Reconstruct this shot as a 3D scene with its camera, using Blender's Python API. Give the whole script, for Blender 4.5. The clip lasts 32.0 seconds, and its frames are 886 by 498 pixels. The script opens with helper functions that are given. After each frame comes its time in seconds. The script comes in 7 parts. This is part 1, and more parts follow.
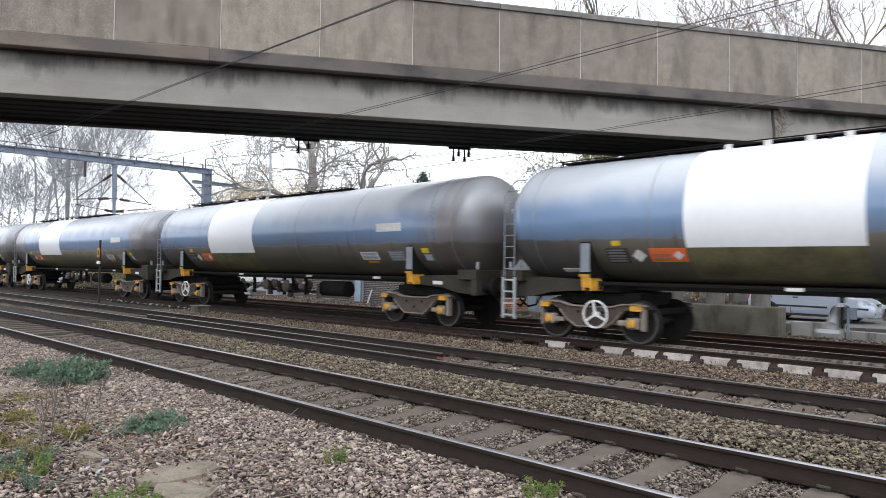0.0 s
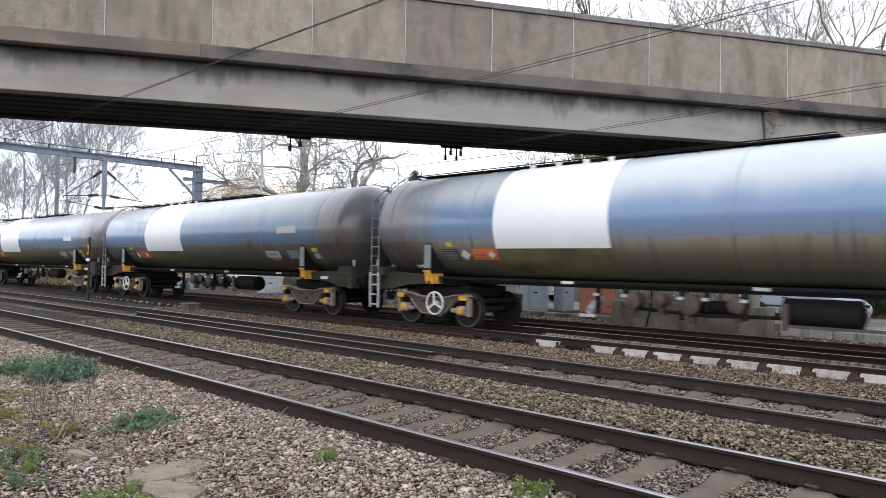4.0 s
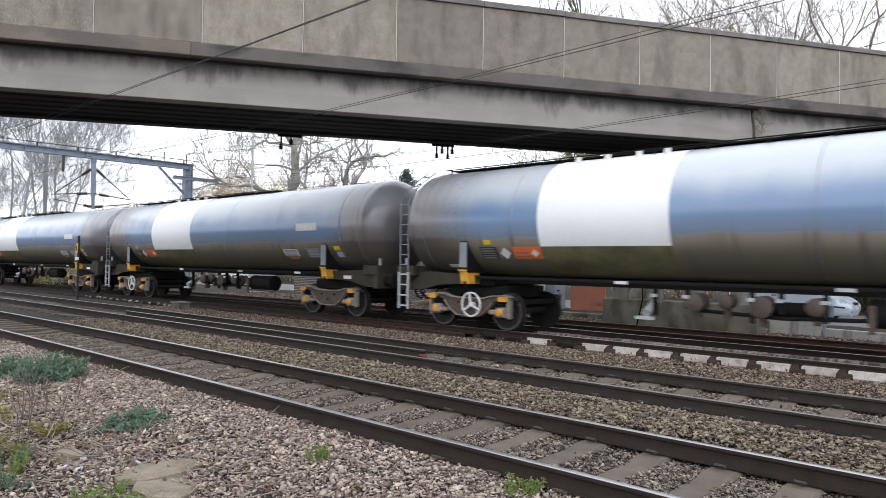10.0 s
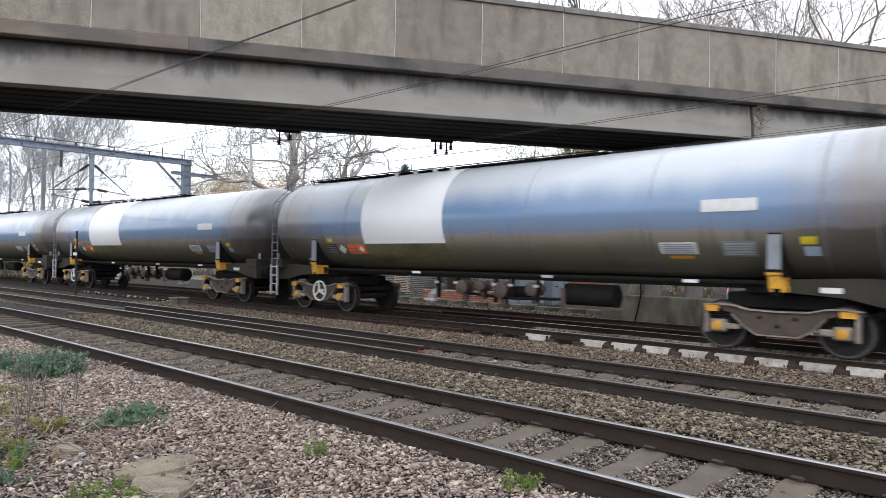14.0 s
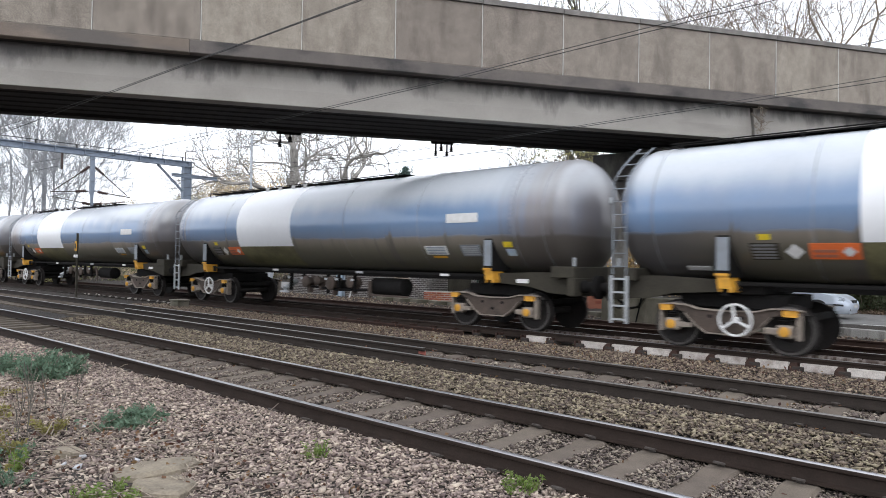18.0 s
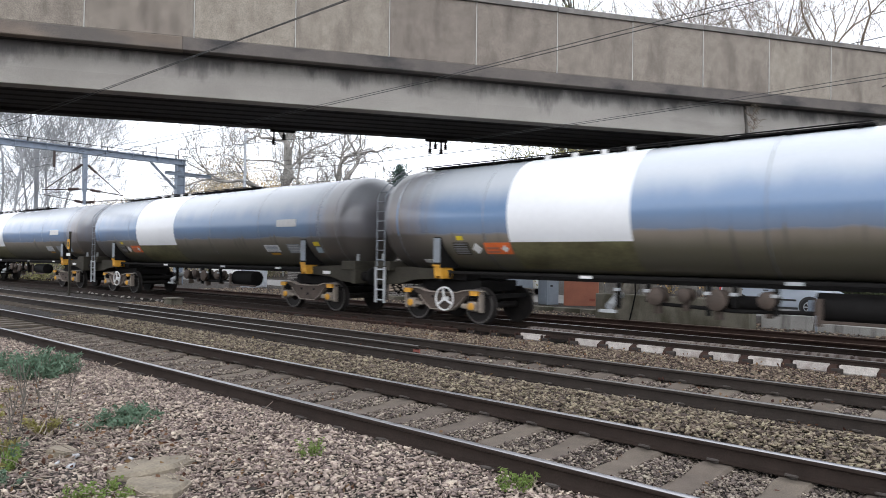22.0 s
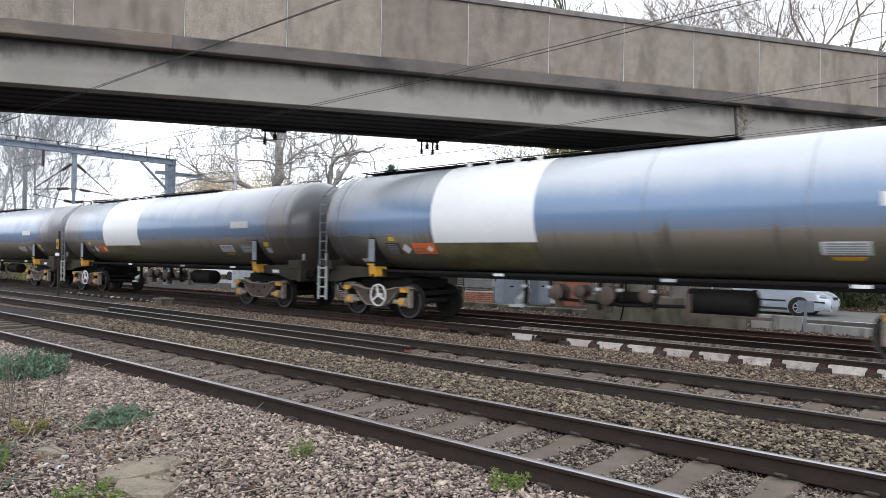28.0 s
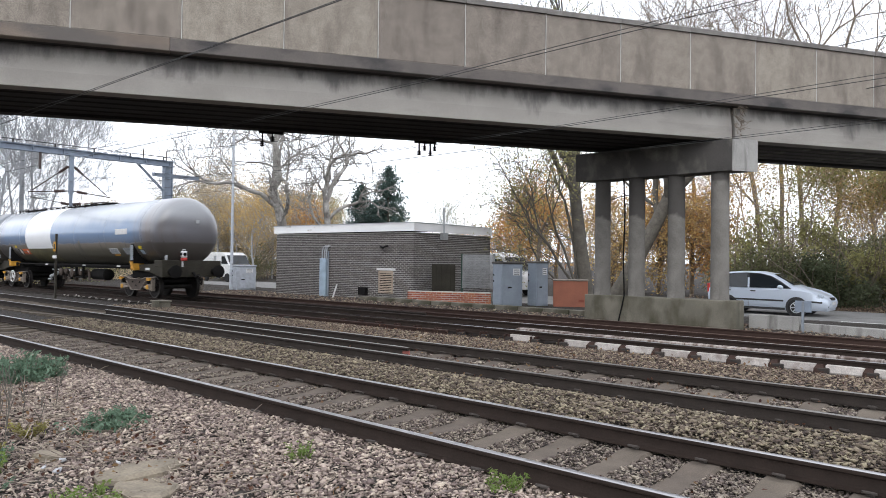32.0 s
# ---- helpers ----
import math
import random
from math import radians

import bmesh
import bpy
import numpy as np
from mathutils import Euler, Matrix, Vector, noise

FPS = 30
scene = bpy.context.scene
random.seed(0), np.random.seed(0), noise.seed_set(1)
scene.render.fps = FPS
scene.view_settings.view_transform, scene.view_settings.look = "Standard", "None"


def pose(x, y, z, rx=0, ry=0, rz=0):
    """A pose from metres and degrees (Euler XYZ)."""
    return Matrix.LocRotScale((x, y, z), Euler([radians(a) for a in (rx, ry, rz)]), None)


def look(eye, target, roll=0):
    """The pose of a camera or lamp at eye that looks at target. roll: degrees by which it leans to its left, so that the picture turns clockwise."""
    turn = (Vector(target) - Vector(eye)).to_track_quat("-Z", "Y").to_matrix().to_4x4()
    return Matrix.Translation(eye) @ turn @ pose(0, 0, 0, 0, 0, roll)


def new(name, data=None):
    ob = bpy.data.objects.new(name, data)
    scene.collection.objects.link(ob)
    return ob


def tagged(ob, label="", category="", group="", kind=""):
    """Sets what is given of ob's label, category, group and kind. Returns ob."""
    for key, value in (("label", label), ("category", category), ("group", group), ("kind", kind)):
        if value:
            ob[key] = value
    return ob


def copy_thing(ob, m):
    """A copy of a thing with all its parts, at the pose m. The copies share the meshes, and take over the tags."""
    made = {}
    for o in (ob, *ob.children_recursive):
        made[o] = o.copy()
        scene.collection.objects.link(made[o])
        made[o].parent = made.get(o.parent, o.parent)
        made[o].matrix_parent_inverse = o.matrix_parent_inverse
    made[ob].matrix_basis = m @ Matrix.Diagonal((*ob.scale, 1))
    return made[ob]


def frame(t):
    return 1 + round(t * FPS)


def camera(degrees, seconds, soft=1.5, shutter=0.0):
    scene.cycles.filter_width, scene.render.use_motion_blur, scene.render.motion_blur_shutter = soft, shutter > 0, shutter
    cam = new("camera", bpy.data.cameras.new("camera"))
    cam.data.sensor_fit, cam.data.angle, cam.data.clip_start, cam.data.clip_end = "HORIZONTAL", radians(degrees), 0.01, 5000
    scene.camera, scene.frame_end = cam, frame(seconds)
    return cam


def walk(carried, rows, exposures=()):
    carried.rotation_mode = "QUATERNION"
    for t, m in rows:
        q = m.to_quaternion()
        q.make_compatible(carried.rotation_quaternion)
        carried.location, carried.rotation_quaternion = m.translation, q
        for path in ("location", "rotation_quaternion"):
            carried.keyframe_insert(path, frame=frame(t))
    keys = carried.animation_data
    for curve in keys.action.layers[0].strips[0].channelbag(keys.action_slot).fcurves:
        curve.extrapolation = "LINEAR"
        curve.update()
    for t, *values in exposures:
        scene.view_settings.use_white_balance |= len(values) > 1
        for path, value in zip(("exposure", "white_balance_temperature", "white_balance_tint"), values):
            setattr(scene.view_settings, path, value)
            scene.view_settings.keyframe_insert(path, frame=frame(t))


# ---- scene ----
# x runs along the rails, y away from the camera, z = 0 is the rail top of the near track.
FOV = 2 * math.degrees(math.atan(784 / 1220))
EYE_Z = 1.536
cam = camera(FOV, 32.0, soft=0.65, shutter=0.45)
WALK = [
    (0.0, 43.89, 1.34, -0.64), (0.5, 43.93, 1.33, -0.71), (1.0, 43.91, 1.26, -0.76),
    (1.5, 43.79, 1.42, -0.74), (2.0, 43.62, 1.42, -0.81), (2.5, 43.48, 1.39, -0.88),
    (3.0, 43.31, 1.23, -0.77), (3.5, 43.25, 1.24, -0.90), (5.5, 42.93, 1.32, -0.81),
    (6.0, 42.83, 1.39, -0.86), (6.5, 42.87, 1.37, -0.86), (7.0, 42.95, 1.31, -0.80),
    (7.5, 42.82, 1.34, -0.89), (8.0, 42.61, 1.37, -1.04), (8.5, 42.62, 1.35, -0.97),
    (9.0, 42.42, 1.29, -1.02), (9.5, 42.53, 1.25, -0.89), (10.0, 42.47, 1.12, -0.84),
    (10.5, 42.39, 1.12, -0.97), (11.0, 42.33, 0.99, -1.06), (11.5, 42.29, 0.87, -0.87),
    (12.0, 42.29, 0.94, -0.87), (12.5, 42.31, 0.69, -0.91), (13.0, 42.32, 0.77, -0.92),
    (13.5, 42.23, 0.81, -0.90), (14.0, 42.35, 0.78, -0.91), (14.5, 42.50, 0.69, -0.75),
    (16.5, 42.33, 0.84, -0.81), (17.0, 42.28, 0.93, -0.84), (17.5, 42.36, 0.92, -0.77),
    (18.0, 42.39, 0.93, -0.86), (18.5, 42.29, 0.90, -0.88), (19.0, 42.23, 0.87, -0.88),
    (19.5, 42.05, 0.99, -0.95), (20.0, 42.05, 0.92, -0.87), (20.5, 42.10, 0.84, -0.79),
    (21.0, 42.00, 0.86, -0.79), (21.5, 41.91, 0.74, -0.74), (22.0, 41.92, 0.76, -0.79),
    (22.5, 41.79, 0.78, -0.83), (23.0, 41.49, 0.64, -0.90), (23.5, 41.71, 0.74, -0.84),
    (24.0, 41.75, 0.79, -0.85), (24.5, 41.72, 0.89, -0.71), (25.0, 41.70, 0.89, -0.77),
    (25.5, 41.60, 0.92, -0.78), (27.5, 41.31, 0.78, -0.85), (28.0, 41.22, 0.79, -0.82),
    (28.5, 41.28, 0.78, -0.84), (29.0, 41.40, 0.79, -0.81), (29.5, 41.17, 1.03, -0.71),
    (30.0, 40.97, 0.97, -0.77), (30.5, 40.90, 0.97, -0.79), (31.0, 40.94, 0.95, -0.71),
    (31.5, 40.98, 0.92, -0.67), (32.0, 41.04, 0.90, -0.64),
]
walk(cam, [(t, pose(0, 0, EYE_Z, 90 + pitch, roll, yaw)) for t, yaw, pitch, roll in WALK])

# ---------------------------------------------------------------- light
scene.view_settings.exposure = 0.0
world = bpy.data.worlds.new("overcast_sky")
scene.world = world
world.use_nodes = True
wn, wl = world.node_tree.nodes, world.node_tree.links
sky = wn.new("ShaderNodeTexSky")
sky.sky_type = "NISHITA"
sky.sun_disc = False
sky.sun_elevation = radians(42)
sky.sun_rotation = radians(155)
sky.air_density, sky.dust_density, sky.ozone_density = 1.0, 1.0, 1.0
grey = wn.new("ShaderNodeHueSaturation")
grey.inputs["Saturation"].default_value = 0.16
back = wn["Background"]
back.inputs["Strength"].default_value = 0.36
wl.new(sky.outputs[0], grey.inputs["Color"])
cloud = wn.new("ShaderNodeMix")
cloud.data_type = "RGBA"
cloud.inputs["Factor"].default_value = 0.8
cloud.inputs["B"].default_value = (4.42, 4.63, 5.1, 1)      # the even cloud layer
wl.new(grey.outputs[0], cloud.inputs["A"])
wl.new(cloud.outputs["Result"], back.inputs["Color"])
sun_data = bpy.data.lights.new("sun", "SUN")
sun_data.energy, sun_data.angle, sun_data.color = 0.6, radians(40), (1.0, 0.985, 0.96)
sun = new("sun", sun_data)
sun.matrix_world = look((0, 0, 40), (-14, 30, 10))


# ---------------------------------------------------------------- materials
def material(name, base, rough=0.8, metal=0.0, dark=None, scale=6.0, mix=0.6, fine=60.0, bump=0.3, depth=0.01,
             island=0.0, per_object=0.0, stain=None, stain_scale=(1, 1, 1), stain_low=0.45, stain_high=0.7, spec=0.5, vary=0.18):
    """A surface with two scales of variation, and stains of their own shape where asked."""
    m = bpy.data.materials.new(name)
    m.use_nodes = True
    n, l = m.node_tree.nodes, m.node_tree.links
    bsdf = n["Principled BSDF"]
    bsdf.inputs["Roughness"].default_value, bsdf.inputs["Metallic"].default_value = rough, metal
    bsdf.inputs["Specular IOR Level"].default_value = spec
    co = n.new("ShaderNodeTexCoord")
    big = n.new("ShaderNodeTexNoise")
    big.inputs["Scale"].default_value, big.inputs["Detail"].default_value = scale, 6
    small = n.new("ShaderNodeTexNoise")
    small.inputs["Scale"].default_value, small.inputs["Detail"].default_value = fine, 3
    where = co.outputs["Object"]
    if per_object:                                   # alike pieces are cut from different stuff
        offset = n.new("ShaderNodeVectorMath")
        offset.operation = "MULTIPLY_ADD"
        offset.inputs[1].default_value = (57, 31, 43)
        l.new(n.new("ShaderNodeObjectInfo").outputs["Random"], offset.inputs[0])
        l.new(where, offset.inputs[2])
        where = offset.outputs[0]
    l.new(where, big.inputs["Vector"])
    l.new(where, small.inputs["Vector"])
    ramp = n.new("ShaderNodeMapRange")
    ramp.inputs["From Min"].default_value, ramp.inputs["From Max"].default_value = 0.35, 0.68
    l.new(big.outputs["Fac"], ramp.inputs["Value"])
    two = n.new("ShaderNodeMix")
    two.data_type = "RGBA"
    two.inputs["A"].default_value = (*base, 1)
    two.inputs["B"].default_value = (*(dark or [c * 0.6 for c in base]), 1)
    amount = n.new("ShaderNodeMath")
    amount.operation = "MULTIPLY"
    amount.inputs[1].default_value = mix
    l.new(ramp.outputs[0], amount.inputs[0])
    l.new(amount.outputs[0], two.inputs["Factor"])
    colour = two.outputs["Result"]
    if stain:
        warp = n.new("ShaderNodeMapping")
        warp.inputs["Scale"].default_value = stain_scale
        l.new(where, warp.inputs["Vector"])
        streak = n.new("ShaderNodeTexNoise")
        streak.inputs["Scale"].default_value, streak.inputs["Detail"].default_value = 1.0, 5
        l.new(warp.outputs[0], streak.inputs["Vector"])
        cut = n.new("ShaderNodeMapRange")
        cut.inputs["From Min"].default_value, cut.inputs["From Max"].default_value = stain_low, stain_high
        l.new(streak.outputs["Fac"], cut.inputs["Value"])
        three = n.new("ShaderNodeMix")
        three.data_type = "RGBA"
        three.inputs["B"].default_value = (*stain, 1)
        l.new(cut.outputs[0], three.inputs["Factor"])
        l.new(colour, three.inputs["A"])
        colour = three.outputs["Result"]
    tone = n.new("ShaderNodeHueSaturation")
    l.new(colour, tone.inputs["Color"])
    spread = n.new("ShaderNodeMapRange")
    spread.inputs["From Min"].default_value, spread.inputs["From Max"].default_value = 0.3, 0.7
    spread.inputs["To Min"].default_value, spread.inputs["To Max"].default_value = 1 - vary, 1 + vary
    l.new(small.outputs["Fac"], spread.inputs["Value"])
    value = spread.outputs[0]
    if island or per_object:
        src = n.new("ShaderNodeNewGeometry").outputs["Random Per Island"] if island else n.new("ShaderNodeObjectInfo").outputs["Random"]
        wide = island or per_object
        each = n.new("ShaderNodeMapRange")
        each.inputs["To Min"].default_value, each.inputs["To Max"].default_value = 1 - wide, 1 + wide
        l.new(src, each.inputs["Value"])
        times = n.new("ShaderNodeMath")
        times.operation = "MULTIPLY"
        l.new(value, times.inputs[0])
        l.new(each.outputs[0], times.inputs[1])
        value = times.outputs[0]
        hue = n.new("ShaderNodeMapRange")
        hue.inputs["To Min"].default_value, hue.inputs["To Max"].default_value = 0.5 - 0.05 * wide, 0.5 + 0.035 * wide
        l.new(src, hue.inputs["Value"])
        l.new(hue.outputs[0], tone.inputs["Hue"])
    l.new(value, tone.inputs["Value"])
    l.new(tone.outputs[0], bsdf.inputs["Base Color"])
    if bump:
        add = n.new("ShaderNodeMath")
        add.operation = "ADD"
        l.new(big.outputs["Fac"], add.inputs[0])
        l.new(small.outputs["Fac"], add.inputs[1])
        b = n.new("ShaderNodeBump")
        b.inputs["Strength"].default_value, b.inputs["Distance"].default_value = bump, depth
        l.new(add.outputs[0], b.inputs["Height"])
        l.new(b.outputs[0], bsdf.inputs["Normal"])
    return m


def leaf_material(name, base, wide=0.35):
    m = material(name, base, rough=0.6, scale=1.5, fine=9, bump=0, island=wide, spec=0.25)
    n, l = m.node_tree.nodes, m.node_tree.links
    bsdf, out = n["Principled BSDF"], n["Material Output"]
    lit = n.new("ShaderNodeBsdfTranslucent")
    blend = n.new("ShaderNodeMixShader")
    blend.inputs[0].default_value = 0.45
    l.new(bsdf.inputs["Base Color"].links[0].from_socket, lit.inputs["Color"])
    l.new(bsdf.outputs[0], blend.inputs[1])
    l.new(lit.outputs[0], blend.inputs[2])
    l.new(blend.outputs[0], out.inputs["Surface"])
    return m


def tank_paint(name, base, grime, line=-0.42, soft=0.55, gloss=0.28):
    """Gloss tank paint: brake dust and road dirt from the belly up, soot runs from the hatches down; reflections
    painted in.
    """
    m = bpy.data.materials.new(name)
    m.use_nodes = True
    n, l = m.node_tree.nodes, m.node_tree.links
    bsdf = n["Principled BSDF"]
    co, info = n.new("ShaderNodeTexCoord"), n.new("ShaderNodeObjectInfo")
    cut = n.new("ShaderNodeSeparateXYZ")
    l.new(co.outputs["Object"], cut.inputs[0])
    shift = n.new("ShaderNodeVectorMath")
    l.new(co.outputs["Object"], shift.inputs[0])
    push = n.new("ShaderNodeCombineXYZ")
    times = n.new("ShaderNodeMath")
    times.operation = "MULTIPLY"
    times.inputs[1].default_value = 40
    l.new(info.outputs["Random"], times.inputs[0])
    l.new(times.outputs[0], push.inputs[0])
    l.new(push.outputs[0], shift.inputs[1])
    stretch = n.new("ShaderNodeMapping")
    stretch.inputs["Scale"].default_value = (1.6, 0.5, 0.5)
    l.new(shift.outputs[0], stretch.inputs["Vector"])
    runs = n.new("ShaderNodeTexNoise")
    runs.inputs["Scale"].default_value, runs.inputs["Detail"].default_value = 1.0, 6
    l.new(stretch.outputs[0], runs.inputs["Vector"])
    blotch = n.new("ShaderNodeTexNoise")
    blotch.inputs["Scale"].default_value, blotch.inputs["Detail"].default_value = 0.35, 3
    l.new(shift.outputs[0], blotch.inputs["Vector"])
    speck = n.new("ShaderNodeTexNoise")
    speck.inputs["Scale"].default_value, speck.inputs["Detail"].default_value = 14, 4
    l.new(shift.outputs[0], speck.inputs["Vector"])

    def calc(op, a, b):
        node = n.new("ShaderNodeMath")
        node.operation = op
        for k, v in enumerate((a, b)):
            if isinstance(v, (int, float)):
                node.inputs[k].default_value = v
            else:
                l.new(v, node.inputs[k])
        return node.outputs[0]

    def ramp(value, a, b, smooth=True):
        node = n.new("ShaderNodeMapRange")
        node.interpolation_type = "SMOOTHSTEP" if smooth else "LINEAR"
        node.inputs["From Min"].default_value, node.inputs["From Max"].default_value = a, b
        l.new(value, node.inputs["Value"])
        return node.outputs[0]

    def blend(factor, a, b):
        node = n.new("ShaderNodeMix")
        node.data_type = "RGBA"
        l.new(factor, node.inputs["Factor"])
        for key, value in (("A", a), ("B", b)):
            if isinstance(value, tuple):
                node.inputs[key].default_value = (*value, 1)
            else:
                l.new(value, node.inputs[key])
        return node.outputs["Result"]

    thin = n.new("ShaderNodeMapping")
    thin.inputs["Scale"].default_value = (5.0, 0.25, 0.35)
    l.new(shift.outputs[0], thin.inputs["Vector"])
    drips = n.new("ShaderNodeTexNoise")
    drips.inputs["Scale"].default_value, drips.inputs["Detail"].default_value = 1.0, 5
    l.new(thin.outputs[0], drips.inputs["Vector"])
    x_abs = calc("ABSOLUTE", cut.outputs["X"], 0)
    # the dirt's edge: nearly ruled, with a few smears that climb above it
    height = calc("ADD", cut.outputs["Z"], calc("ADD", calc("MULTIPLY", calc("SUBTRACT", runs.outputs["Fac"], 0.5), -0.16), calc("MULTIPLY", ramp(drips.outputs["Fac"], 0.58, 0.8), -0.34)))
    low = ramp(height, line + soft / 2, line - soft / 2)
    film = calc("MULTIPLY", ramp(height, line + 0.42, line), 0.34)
    # soot on the barrel's ends, brushed down in streaks, more of it at the ladder end of some wagons
    lead = calc("MULTIPLY", calc("MULTIPLY", cut.outputs["X"], -1), calc("ADD", calc("MULTIPLY", ramp(info.outputs["Random"], 0.3, 0.8), 0.22), 0.78))
    reach = calc("MAXIMUM", cut.outputs["X"], calc("ADD", lead, calc("MULTIPLY", ramp(info.outputs["Random"], 0.3, 0.8), 0.45)))
    end = ramp(calc("ADD", reach, calc("ADD", calc("MULTIPLY", calc("SUBTRACT", drips.outputs["Fac"], 0.5), 0.9), calc("MULTIPLY", calc("SUBTRACT", speck.outputs["Fac"], 0.5), 0.5))), 5.9, 7.7)
    soot = calc("MINIMUM", calc("ADD", calc("MULTIPLY", ramp(blotch.outputs["Fac"], 0.55, 0.8), 0.3), calc("MULTIPLY", end, calc("ADD", calc("MULTIPLY", drips.outputs["Fac"], 0.35), 0.62))), 0.94)
    dished = ramp(x_abs, 7.55, 8.0)
    sooted = blend(soot, tuple(base), blend(dished, (0.21, 0.162, 0.126), (0.15, 0.12, 0.096)))
    # sky reflection painted as a pale grey that strengthens towards the top
    sky_sheen = calc("MULTIPLY", ramp(calc("ADD", cut.outputs["Z"], calc("MULTIPLY", calc("SUBTRACT", runs.outputs["Fac"], 0.5), 0.3)), 0.1, 0.75), calc("SUBTRACT", 0.88, calc("MULTIPLY", soot, 0.55)))
    sheened = blend(sky_sheen, sooted, (0.56, 0.585, 0.61))
    # mud: dirt, its paler upper edge also standing for the ground's reflection
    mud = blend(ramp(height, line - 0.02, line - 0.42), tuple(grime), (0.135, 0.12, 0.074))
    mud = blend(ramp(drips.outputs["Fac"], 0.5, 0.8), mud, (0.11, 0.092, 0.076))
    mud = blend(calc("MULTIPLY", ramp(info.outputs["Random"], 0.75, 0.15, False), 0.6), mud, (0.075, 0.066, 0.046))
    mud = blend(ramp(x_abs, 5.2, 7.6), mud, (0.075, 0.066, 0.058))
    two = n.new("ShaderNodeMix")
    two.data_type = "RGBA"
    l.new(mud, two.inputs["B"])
    l.new(sheened, two.inputs["A"])
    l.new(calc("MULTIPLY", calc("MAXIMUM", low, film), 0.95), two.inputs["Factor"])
    tone = n.new("ShaderNodeHueSaturation")
    l.new(two.outputs["Result"], tone.inputs["Color"])
    l.new(calc("ADD", calc("MULTIPLY", speck.outputs["Fac"], 0.1), 0.95), tone.inputs["Value"])
    l.new(tone.outputs[0], bsdf.inputs["Base Color"])
    bsdf.inputs["Coat Weight"].default_value, bsdf.inputs["Coat Roughness"].default_value = 0.6, 0.16
    dull = calc("MAXIMUM", low, soot)
    l.new(calc("ADD", calc("MULTIPLY", dull, 0.16), calc("ADD", calc("MULTIPLY", speck.outputs["Fac"], 0.03), gloss - 0.015)), bsdf.inputs["Roughness"])
    return m


def rail_material(name, side, shine, rough):
    """Rusty web and foot with the running surface worn bright."""
    m = material(name, side, rough=0.75, scale=5, fine=70, bump=0.3, depth=0.003, dark=[c * 0.55 for c in side], spec=0.15)
    n, l = m.node_tree.nodes, m.node_tree.links
    bsdf = n["Principled BSDF"]
    co, cut = n.new("ShaderNodeTexCoord"), n.new("ShaderNodeSeparateXYZ")
    l.new(co.outputs["Object"], cut.inputs[0])
    worn = n.new("ShaderNodeMapRange")
    worn.inputs["From Min"].default_value, worn.inputs["From Max"].default_value = -0.009, -0.004
    l.new(cut.outputs["Z"], worn.inputs["Value"])
    blend = n.new("ShaderNodeMix")
    blend.data_type = "RGBA"
    blend.inputs["B"].default_value = (*shine, 1)
    l.new(bsdf.inputs["Base Color"].links[0].from_socket, blend.inputs["A"])
    l.new(worn.outputs[0], blend.inputs["Factor"])
    l.new(blend.outputs["Result"], bsdf.inputs["Base Color"])
    l.new(worn.outputs[0], bsdf.inputs["Metallic"])
    r = n.new("ShaderNodeMapRange")
    r.inputs["To Min"].default_value, r.inputs["To Max"].default_value = 0.75, rough
    l.new(worn.outputs[0], r.inputs["Value"])
    l.new(r.outputs[0], bsdf.inputs["Roughness"])
    return m


def column_material(name, line, ragged=0.5):
    """Column concrete, blackened by run-off from the crosshead down to a ragged tide line."""
    m = material(name, (0.215, 0.202, 0.182), rough=0.92, dark=(0.105, 0.095, 0.085), scale=2.4, fine=40, bump=0.25, depth=0.005, stain=(0.13, 0.12, 0.11), stain_scale=(3, 3, 0.5), stain_low=0.56, stain_high=0.75)
    n, l = m.node_tree.nodes, m.node_tree.links
    bsdf = n["Principled BSDF"]
    co, cut, warp = n.new("ShaderNodeTexCoord"), n.new("ShaderNodeSeparateXYZ"), n.new("ShaderNodeTexNoise")
    l.new(co.outputs["Object"], cut.inputs[0])
    l.new(co.outputs["Object"], warp.inputs["Vector"])
    warp.inputs["Scale"].default_value = 3.0
    add = n.new("ShaderNodeMath")
    add.operation = "MULTIPLY_ADD"
    add.inputs[1].default_value = ragged * 2
    l.new(warp.outputs["Fac"], add.inputs[0])
    l.new(cut.outputs["Z"], add.inputs[2])
    tide = n.new("ShaderNodeMapRange")
    tide.inputs["From Min"].default_value, tide.inputs["From Max"].default_value = line + ragged - 0.06, line + ragged + 0.06
    tide.inputs["To Max"].default_value = 0.78
    l.new(add.outputs[0], tide.inputs["Value"])
    mix = n.new("ShaderNodeMix")
    mix.data_type = "RGBA"
    mix.inputs["B"].default_value = (0.055, 0.05, 0.047, 1)
    l.new(tide.outputs[0], mix.inputs["Factor"])
    l.new(bsdf.inputs["Base Color"].links[0].from_socket, mix.inputs["A"])
    l.new(mix.outputs["Result"], bsdf.inputs["Base Color"])
    return m


